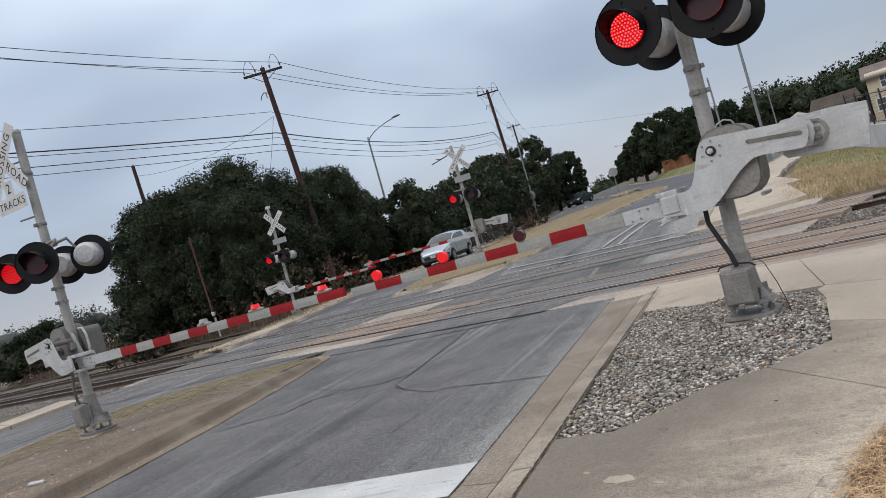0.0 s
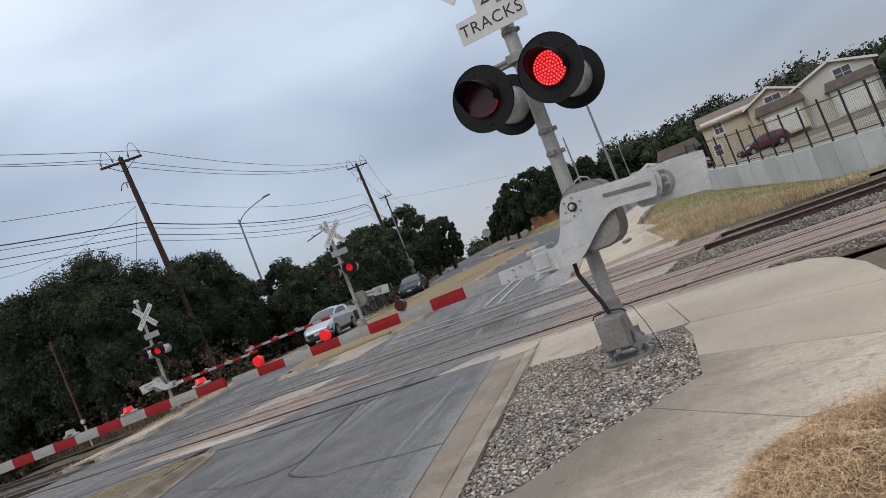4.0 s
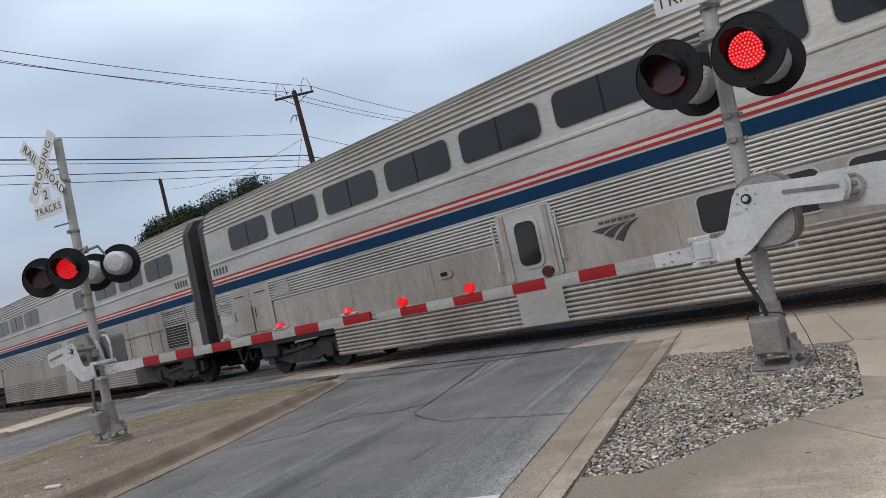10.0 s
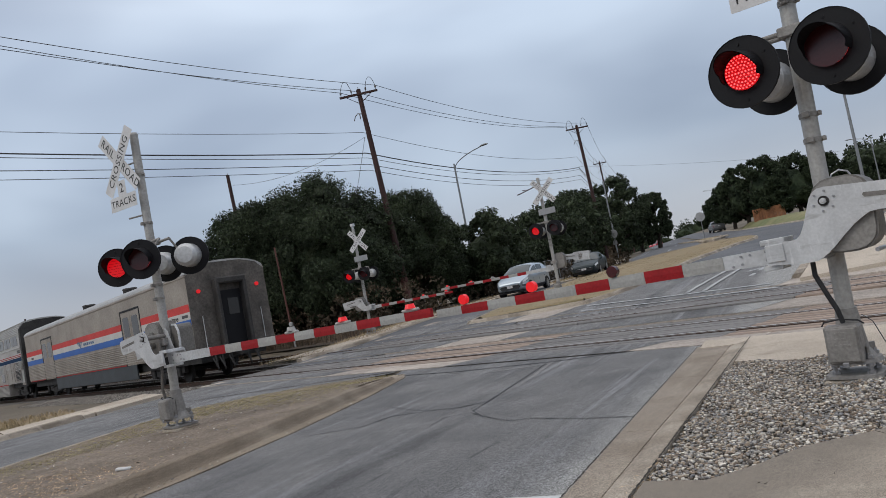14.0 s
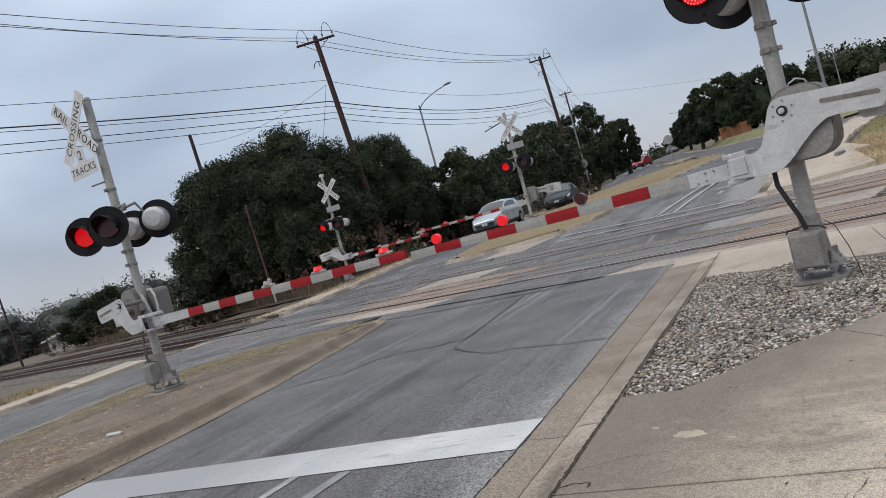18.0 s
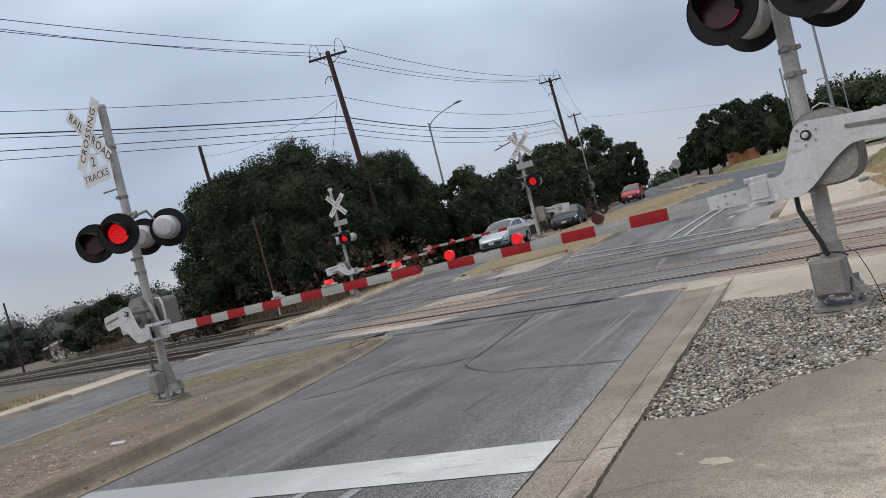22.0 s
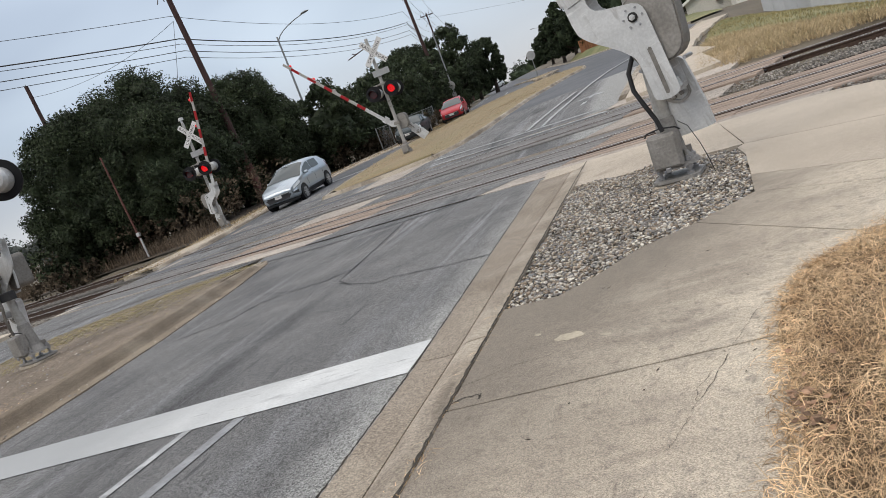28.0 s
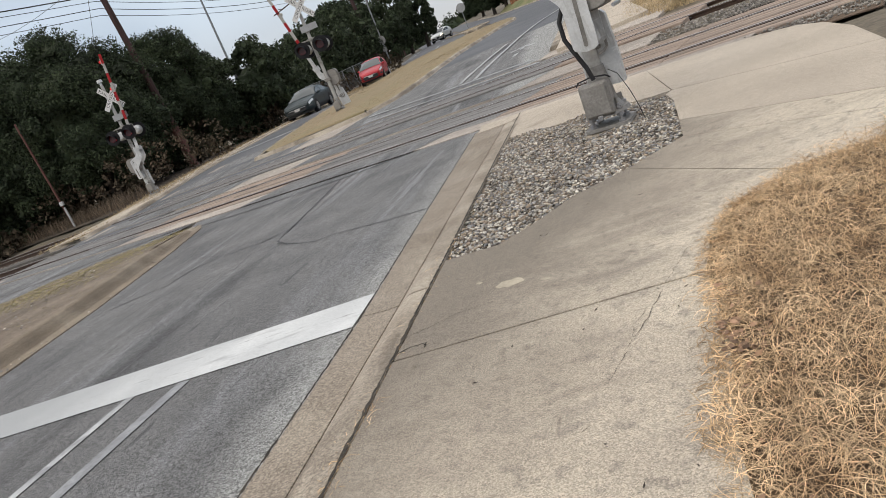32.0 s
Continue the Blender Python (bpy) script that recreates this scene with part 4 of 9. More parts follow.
def ribbon(name, pts, width, dz, material, parent=None, every=0.4, rag=0.0, seed=5):
    """A narrow painted or poured line on the road, along a bent line of (x, y)."""
    rng = np.random.RandomState(seed)
    fine = []
    for (x0, y0), (x1, y1) in zip(pts, pts[1:]):
        n = max(1, int(math.hypot(x1 - x0, y1 - y0) / every))
        fine += [(x0 + (x1 - x0) * k / n, y0 + (y1 - y0) * k / n) for k in range(n)]
    fine.append(pts[-1])
    verts, faces = [], []
    for i, (x, y) in enumerate(fine):
        xa, ya = fine[max(i - 1, 0)]
        xb, yb = fine[min(i + 1, len(fine) - 1)]
        d = math.hypot(xb - xa, yb - ya)
        ox, oy = -(yb - ya) / d, (xb - xa) / d
        wa, wb = width / 2 * (1 + rng.uniform(-rag, rag)), width / 2 * (1 + rng.uniform(-rag, rag))
        for w in (wa, -wb):
            px, py = x + ox * w, y + oy * w
            verts.append((px, py, gz(px, py) + dz))
    for i in range(len(fine) - 1):
        faces.append((2 * i, 2 * i + 1, 2 * i + 3, 2 * i + 2))
    return raw(name, verts, faces, material, parent)


def build_markings():
    stop = thing("stop_line", Matrix(), "broad white painted stop line", "road marking", kind="structure")
    ribbon("stop_bar", [(-1.885, 4.15), (-6.45, 4.14)], 0.54, 0.006, "paint", stop, 0.25, 0.012)
    lanes = thing("lane_line", Matrix(), "faded lane lines before the stop line", "road marking", kind="structure")
    ribbon("line_stroke", [(-3.545, 3.87), (-3.66, 2.2), (-3.72, -9)], 0.075, 0.006, "paint_worn", lanes, 0.4, 0.06)
    ribbon("line_stroke", [(-3.10, 3.86), (-3.24, 2.2), (-3.30, -9)], 0.10, 0.006, "paint_old", lanes, 0.4, 0.05)
    ribbon("line_stroke", [(-4.2, 9.2), (-4.3, 10.2), (-4.5, 11.4)], 0.07, 0.005, "faint", lanes, 0.15, 0.22)
    ribbon("line_stroke", [(-4.5, 11.3), (-5.6, 11.2)], 0.11, 0.005, "faint", lanes, 0.2, 0.2)
    cracks = thing("road_crack", Matrix(), "dark sealed cracks and seams in the asphalt", "road crack", kind="structure")
    ribbon("seam", [(-2.1, 11.35), (-2.3, 11.62), (-3.2, 11.45), (-4.52, 11.5), (-6.4, 11.9), (-8.0, 12.5)], 0.055, 0.007, "seal", cracks, 0.3, 0.4)
    ribbon("seam", [(-4.6, 11.5), (-4.38, 9.8), (-4.21, 8.33), (-4.5, 8.1), (-4.95, 8.1), (-5.45, 8.0), (-5.55, 7.5), (-6.1, 7.3), (-6.45, 7.15)], 0.024, 0.006, "seal", cracks, 0.1, 0.7, 7)
    ribbon("seam", [(-4.21, 8.33), (-4.15, 7.75), (-3.85, 7.37), (-3.33, 6.95), (-3.16, 7.0), (-2.45, 6.72), (-1.95, 6.6)], 0.016, 0.0065, "seal", cracks, 0.12, 0.7, 8)
    ribbon("seam", [(-4.34, 6.96), (-4.42, 7.55), (-4.1, 7.62), (-3.86, 7.4)], 0.012, 0.007, "seal", cracks, 0.1, 0.7, 9)
    ribbon("seam", [(-5.5, 6.13), (-5.39, 6.82), (-5.15, 6.94), (-4.36, 7.0)], 0.010, 0.0075, "seal", cracks, 0.1, 0.7, 12)
    ribbon("seam", [(-6.0, 8.8), (-5.3, 8.3), (-4.95, 8.1)], 0.010, 0.008, "seal", cracks, 0.1, 0.7, 13)
    ribbon("seam", [(-1.858, -6), (-1.858, 4), (-1.928, 6), (-2.008, 8.4), (-2.088, 10.8)], 0.012, 0.0135, "dirtline", cracks, 0.025, 0.9, 10)
    dirt = thing("dirt_line", Matrix(), "dark dirt gathered along the kerb", "dirt", kind="structure")
    ribbon("dirt_streak", [(-1.376, -6), (-1.376, 3.2), (-1.378, 6), (-1.378, 10.8)], 0.014, 0.062, "dirtline", dirt, 0.03, 0.9, 31)
    rng = np.random.RandomState(36)
    for run, w in (([(0.06, 3.36), (-0.04, 3.1), (-0.075, 3.02)], 0.0016), ([(-0.10, 2.95), (-0.15, 2.80), (-0.21, 2.65), (-0.26, 2.55)], 0.0022), ([(-0.27, 2.50), (-0.31, 2.40), (-0.345, 2.31)], 0.0016), ([(-0.17, 2.83), (-0.235, 2.70), (-0.24, 2.60)], 0.0013), ([(-1.36, 3.30), (-1.1, 3.42), (-0.9, 3.44)], 0.0025), ([(-1.36, 3.12), (-1.29, 3.16), (-1.22, 3.15), (-1.21, 3.10)], 0.007)):
        jag = []
        for (x0, y0), (x1, y1) in zip(run, run[1:]):
            jag += [(x0 + (x1 - x0) * f + rng.normal() * 0.0035, y0 + (y1 - y0) * f + rng.normal() * 0.0035) for f in (0.0, 0.2, 0.4, 0.6, 0.8)]
        ribbon("slab_crack", jag + [run[-1]], w, 0.0585, "dirtline", dirt, 0.02, 0.85, 32)
    far = thing("far_lane_line", Matrix(), "white lines on the road past the tracks", "road marking", kind="structure")
    ribbon("line_stroke", [(-3.95, 20.9), (-3.55, 24), (-3.09, 27.75)], 0.13, 0.03, "paint_worn", far, 1.0, 0.08)
    ribbon("line_stroke", [(-3.45, 20.6), (-2.95, 25), (-2.3, 32.4), (-1.6, 40), (-0.6, 48)], 0.13, 0.03, "paint_worn", far, 1.0, 0.05)
    ribbon("line_stroke", [(-7.3, 22.55), (-4.5, 20.95), (-1.7, 19.55)], 0.13, 0.03, "paint_worn", far, 0.6, 0.06)
    ribbon("line_stroke", [(-7.2, 21.6), (-4.7, 20.2), (-1.5, 18.7)], 0.10, 0.022, "paint_worn", far, 0.6, 0.2)
    ribbon("line_stroke", [(-17.3, 31.6), (-13.3, 31.0)], 0.30, 0.02, "paint", far, 0.6, 0.08)
    for off in (0.35, 0.75):
        ribbon("line_stroke", [(line_at(L_EDGE_L, y) + off, y) for y in (57, 60, 64, 70, 80, 92, 110)], 0.12, 0.016, "paint_old", far, 1.5, 0.05)
    for y in range(64, 120, 12):
        x = line_at(L_EDGE_L, y) + 3.2
        x2 = line_at(L_EDGE_L, y + 3) + 3.2
        ribbon("line_stroke", [(x, y), (x2, y + 3)], 0.15, 0.016, "paint", far, 1.0)
    ribbon("line_stroke", [(-2.42, 22.2), (-2.2, 23.8)], 0.14, 0.013, "paint_worn", far, 0.5)
    ribbon("line_stroke", [(-2.62, 23.6), (-2.2, 23.9), (-1.85, 23.4)], 0.22, 0.014, "paint_worn", far, 0.5)


MEDIAN = [(-6.95, -6), (-6.95, 5.5), (-7.18, 7.6), (-7.58, 10.0), (-8.06, 12.0), (-8.36, 12.6), (-10.2, 12.75), (-11.7, 12.5), (-12.8, 11.7), (-12.7, 10.2), (-11.8, 5.8), (-11.8, -6)]
FARMED = [(-12.25, 24.45), (-9.6, 23.7), (-7.6, 23.5), (-6.9, 24.6), (-6.5, 27), (-6.3, 32), (-6.5, 43), (-5.8, 49), (-4.95, 52.9), (-5.1, 55.4), (-5.8, 58.0), (-6.9, 60.0), (-9.4, 60.2), (-12.2, 58.4), (-13.3, 55.6), (-13.8, 50), (-13.6, 43), (-12.7, 34)]


def strips(poly, step):
    """Cuts an outline into rows across y for draping."""
    ys = spread([(min(p[1] for p in poly) + 0.01, max(p[1] for p in poly) - 0.01, step)])
    rows = []
    for y in ys:
        xs = []
        for (x0, y0), (x1, y1) in zip(poly, poly[1:] + poly[:1]):
            if (y0 > y) != (y1 > y):
                xs.append(x0 + (x1 - x0) * (y - y0) / (y1 - y0))
        if len(xs) >= 2:
            rows.append((y, min(xs), max(xs)))
    return rows


def median_lift(x, y):
    """Height of the bare median over the road, from its high kerb to its low one."""
    return 0.015 + (0.04 + 0.085 * smooth01((x + 12) / 4.6)) * (1 - 0.9 * smooth01((y - 10.6) / 2.0)) + 0.02 * math.sin(math.pi * max(0.0, min(1.0, (x + 12) / 5)))


def draped(name, poly, dz, material, step=0.5, across=8, crown=0.0):
    rows = strips(poly, step)
    verts, faces = [], []
    for y, a, b in rows:
        for k in range(across + 1):
            f = k / across
            x = a + (b - a) * f
            verts.append((x, y, gz(x, y) + (dz(x, y) if callable(dz) else dz) + crown * math.sin(math.pi * f)))
    n = across + 1
    for i in range(len(rows) - 1):
        for k in range(across):
            faces.append((i * n + k, i * n + k + 1, (i + 1) * n + k + 1, (i + 1) * n + k))
    return raw(name, verts, faces, material)


def build_medians():
    tagged(draped("median", MEDIAN, median_lift, "dirt", 0.4, 10), "bare soil median with thin dry grass", "median", kind="structure")
    spots = [p for p in fill(MEDIAN, 60000, median_lift, 4) if p[1] > 1.0]
    green, straw = [], []
    for x, y, z in spots:
        edge = smooth01((y - 8.6) / 2.2) * smooth01((-x - 7.5) / 0.9) + 0.9 * smooth01((-x - 9.9) / 1.4)
        patchy = 0.5 + 0.9 * noise.noise(Vector((x * 0.8, y * 0.8, 3.0)))
        if random.random() < edge * patchy * 1.5 + 0.03:
            green.append((x, y, z))
        elif y < 6.2 and random.random() < patchy * smooth01((6.4 - y) / 1.6):
            straw.append((x, y, z))
    tangle("median_straw", straw, 0.07, 0.003, "blade", "thin straw on the bare median", 41, 0.5)
    tangle("median_grass", green, 0.085, 0.004, "blade_green", "thin short grass on the bare median", 42, 0.5)
    stones("median_pebbles", fill(MEDIAN, 1500, median_lift, 6), 0.014, "stone", "small pale pebbles on the bare median")
    pan = [(-6.53, 1.0), (-6.53, 5.5), (-6.76, 7.6), (-7.24, 10.0), (-7.40, 10.0), (-7.0, 7.6), (-6.77, 5.5), (-6.77, 1.0)]
    stones("gutter_pebbles", fill(pan, 110, 0.012, 61), 0.012, "stone", "pale pebbles washed into the median gutter", 62)
    tagged(draped("far_median", FARMED, 0.12, "drygrass", 0.8, 6, 0.06), "median of mown straw-coloured grass", "median", kind="structure")
    isle = [(-16.6, 90), (-13.2, 82), (-10.2, 78), (-8.8, 72.5), (-9.4, 66.5), (-10.6, 68), (-12.4, 75), (-15.0, 84)]
    tagged(draped("verge_island", isle, 0.05, "drygrass", 1.5, 4, 0.06), "dull grass island where the roads part", "median", kind="structure")
    k = thing("island_kerb", Matrix(), "pale concrete kerb round the grass island", "kerb", kind="structure")
    kerb_run("kerb_stone", [(-13.2, 82), (-10.2, 78), (-8.8, 72.5), (-9.4, 66.5), (-10.6, 68), (-12.4, 75), (-15.0, 84)], 0.25, 0.14, k, 1, 4.0)
    blades("far_median_grass", fill(FARMED, 14000, 0.165, 5), 0.035, 0.008, "blade_dull", "mown straw-coloured grass on the far median", 1.4)


# ---- tracks and the crossing ----
NEAR_C, FAR_C = 11.75, 15.75


def rail_profile():
    return [(-0.07, 0.0), (0.07, 0.0), (0.07, 0.015), (0.012, 0.03), (0.012, 0.125), (0.037, 0.14), (0.037, 0.17), (0.03, 0.176), (-0.03, 0.176), (-0.037, 0.17), (-0.037, 0.14), (-0.012, 0.125), (-0.012, 0.03), (-0.07, 0.015)]


def rail_z(s):
    return 0.065 if s < 14 else 0.195


def build_track(center, name, label):
    tr = thing(name, Matrix(), label, "railway track", kind="structure")
    top = rail_z(center)
    steps = spread([(-300, -40, 65), (-40, 60, 10), (60, 400, 85)])
    for off in (-0.752, 0.752):
        bm, hd = B(), B()
        rings, heads = [], []
        for a in steps:
            x, y = along(a, center + off)
            rings.append([(x + NX * d, y + NY * d, top - 0.176 + e) for d, e in rail_profile()])
            heads.append([(x + NX * d, y + NY * d, top + e) for d, e in ((-0.0385, -0.014), (0.0385, -0.014), (0.0385, -0.011), (0.026, 0.001), (0.0, 0.003), (-0.026, 0.001), (-0.0385, -0.011))])
        loft(bm, rings)
        r = part("rail", bm, "rail", tr)
        loft(hd, heads)
        part("railhead", hd, "railhead", r, "polished running surface")
    bm = B()
    box(bm, (0, 0, 0), (0.22, 2.6, 0.16), None, 0.012)
    me = bpy.data.meshes.new("sleeper")
    bm.to_mesh(me)
    bm.free()
    me.materials.append(M["sleeper"])
    for a in spread([(-30, -0.1 if center == NEAR_C else 3.3, 0.58)]) + spread([(24.5, 78, 0.6)]):
        x, y = along(a, center)
        shared("sleeper", me, tr, Matrix.Translation((x, y, top - 0.215)) @ Matrix.Rotation(math.atan2(NX, -NY) + random.uniform(-0.015, 0.015), 4, "Z"))
    return tr


def build_ballast():
    for name, lo, hi, top in (("ballast_bed", 8.6, 13.7, 0.065), ("ballast_bed_far", 13.7, 18.2, 0.195)):
        for a0, a1, tag in ((-300, 0.5 if lo < 12 else 3.85, "right"), (24.2, 400, "left")):
            bm = B()
            rings = []
            for a in spread([(a0, a1, 40)]):
                ring = []
                for s, e in ((lo, -0.15), (lo + 1.2, -0.15), (hi - 0.6, -0.15), (hi, -0.16), (hi, -0.7), (lo, -0.7)):
                    x, y = along(a, s)
                    ring.append((x, y, top + e))
                rings.append(ring)
            loft(bm, rings)
            ob = part(name, bm, "ballast_bed")
            tagged(ob, "bed of grey track ballast", "ballast", kind="structure")
    spots = []
    rng = np.random.RandomState(11)
    for a0, a1, n in ((-9, 4.0, 13500), (24.3, 50, 12000)):
        for _ in range(n):
            s = rng.uniform(9.9, 18.0)
            if min(abs(s - c - o) for c in (NEAR_C, FAR_C) for o in (-0.752, 0.752)) < 0.09:
                continue
            a = rng.uniform(a0, a1)
            if a0 < 0 and a > (0.45 if s < 13.2 else 3.8):
                continue
            x, y = along(a, s)
            spots.append((x, y, rail_z(s) - (0.15 if not 13.15 < s < 14.3 else 0.11)))
    stones("track_ballast", spots, 0.021, "ballast", "grey crushed ballast between the sleepers", 12, 0.8)
    spots = []
    for _ in range(4200):
        a, s = rng.uniform(-2.5, 4.6), rng.choice([rng.uniform(13.2, 14.3), rng.uniform(9.4, 10.25)], p=[0.6, 0.4])
        if a > 4.2 + 0.5 * random.random() and s > 13 or (a > 1.6 + random.random() and s < 11):
            continue
        x, y = along(a, s)
        spots.append((x, y, gz(x, y) + 0.0))
    side = []
    for _ in range(5000):
        x, y = along(rng.uniform(24.6, 44), rng.uniform(8.0, 10.0))
        side.append((x, y, gz(x, y) - 0.05))
    stones("trackside_gravel", side, 0.026, "ballast", "loose grey gravel beside the near track", 14, 0.8)
    stones("crossing_gravel", spots, 0.019, "ballast", "loose gravel beside the crossing planks", 13, 0.8)


def build_crossing():
    """Timber planks lie along the rails; pale concrete fills the rest."""
    apron = thing("crossing_apron", Matrix(), "pale dusty concrete apron between the tracks", "crossing apron", kind="structure")
    for s0, s1, a0, a1, m in ((9.55, 10.32, 2.0, 24.0, "apron"), (13.2, 14.28, 4.3, 24.0, "apron"), (17.25, 20.6, 5.2, 25.0, "apron")):
        for k in range(round((a1 - a0) / 3.1)):
            n = round((a1 - a0) / 3.1)
            b0, b1 = a0 + (a1 - a0) * k / n + 0.008, a0 + (a1 - a0) * (k + 1) / n - 0.008
            pts = [along(b0, s0 + 0.01), along(b1, s0 + 0.01), along(b1, s1 - 0.01), along(b0, s1 - 0.01)]
            patch("apron_slab", pts, 0.012, m, 0.2, apron)
    ap2 = thing("crossing_asphalt", Matrix(), "dark asphalt wheel paths laid over the crossing apron", "asphalt", kind="structure")
    for s0, s1, a0, a1 in ((9.5, 10.30, 7.2, 11.6), (9.62, 10.30, 16.3, 23.4), (13.22, 14.26, 7.0, 13.7), (13.22, 14.26, 16.4, 23.6), (17.28, 20.9, 8.3, 15.6), (17.28, 20.9, 17.6, 24.6)):
        patch("asphalt_patch", [along(a0, s0), along(a1, s0), along(a1 - 0.3, s1), along(a0 - 0.4, s1)], 0.018, "asphalt", 0, ap2)
    planks = thing("crossing_planks", Matrix(), "brown weathered timber crossing planks along the rails", "crossing planks", kind="structure")
    for c in (NEAR_C, FAR_C):
        z = rail_z(c)
        lanes_ = [(-1.38, 0.26), (-1.10, 0.26), (-0.45, 0.27), (-0.15, 0.27), (0.15, 0.27), (0.45, 0.27), (1.10, 0.26), (1.38, 0.26)]
        for off, w in lanes_:
            bm = B()
            box(bm, (0, 0, -0.09), (2.66, w, 0.18), None, 0.014)
            looks = []
            for look_ in ("timber", "timber_worn"):
                me = bpy.data.meshes.new("plank")
                bm.to_mesh(me)
                me.materials.append(M[look_])
                looks.append(me)
            bm.free()
            a = 0.6 if c == NEAR_C else 3.9
            while a < 22.5:
                x, y = along(a + 1.34, c + off)
                tilt = Matrix.Rotation(random.uniform(-0.004, 0.004), 4, "Y")
                shared("plank", looks[1 if 6.7 < a + 1.34 < 11.6 + (c - 10.4) * 0.5 or a + 1.34 > 15.8 else 0], planks, Matrix.Translation((x, y, z - 0.008 + random.uniform(-0.006, 0.004))) @ Matrix.Rotation(math.atan2(NX, -NY), 4, "Z") @ tilt)
                a += 2.68
        # Black strips, the inner ones raised to read as the dark flangeway lines.
        for off, sink in ((-0.86, -0.045), (-0.65, -0.018), (0.65, -0.018), (0.86, -0.045)):
            bm = B()
            rings = []
            for a in (0.6 if c == NEAR_C else 3.9, 10, 24):
                x, y = along(a, c + off)
                rings.append([(x + NX * d, y + NY * d, z + e) for d, e in ((-0.062, sink - 0.02), (0.062, sink - 0.02), (0.062, sink), (-0.062, sink))])
            loft(bm, rings)
            part("flangeway_dark_strip", bm, "rubber", planks, "black strip along the flangeway")


def build_scrapes():
    """Pale scrapes that dragged loads have left across the planks."""
    sc = thing("scrape_mark", Matrix(), "pale scrapes across the crossing", "road marking", kind="structure")
    for p, q, w in (((-5.93, 12.72), (-5.2, 16.7), 0.022), ((-5.2, 16.7), (-4.43, 21.27), 0.018), ((-3.77, 12.07), (-3.7, 14.8), 0.018), ((-4.75, 12.0), (-4.45, 13.6), 0.014)):
        n = 8
        for k in range(n):
            a = [p[i] + (q[i] - p[i]) * (k + 0.02) / n for i in (0, 1)]
            b = [p[i] + (q[i] - p[i]) * (k + 0.98) / n for i in (0, 1)]
            s_mid = NX * (a[0] + b[0]) / 2 + NY * (a[1] + b[1]) / 2
            if min(abs(s_mid - c - o) for c in (NEAR_C, FAR_C) for o in (-0.752, 0.752)) < 0.16:
                continue
            top = max(gz(*a), gz(*b)) + 0.024
            if min(abs(s_mid - c) for c in (NEAR_C, FAR_C)) < 1.55:
                top = rail_z(s_mid) + 0.004
            dx, dy = b[0] - a[0], b[1] - a[1]
            d = math.hypot(dx, dy)
            ox, oy = -dy / d * w / 2, dx / d * w / 2
            raw("scrape", [(a[0] + ox, a[1] + oy, top), (a[0] - ox, a[1] - oy, top), (b[0] - ox, b[1] - oy, top), (b[0] + ox, b[1] + oy, top)], [(0, 1, 2, 3)], "faint_pale", sc)


build_ground()
build_roads()
build_kerbs()
build_sidewalk()
build_markings()
build_medians()
build_track(NEAR_C, "track_near", "railway track with polished railheads on timber sleepers")
build_track(FAR_C, "track_far", "second railway track with rusty rails on sleepers")
build_ballast()
build_crossing()
build_scrapes()


# ---- crossing signals with gates ----
SIGNAL_TURN = -12.0


def disc(bm, c, r, depth, axis=(0, 1, 0), seg=32, r2=None):
    c, ax = Vector(c), Vector(axis).normalized()
    return rod(bm, c - ax * depth / 2, c + ax * depth / 2, r, r2, seg)


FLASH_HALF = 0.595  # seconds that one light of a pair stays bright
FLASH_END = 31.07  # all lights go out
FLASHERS = []


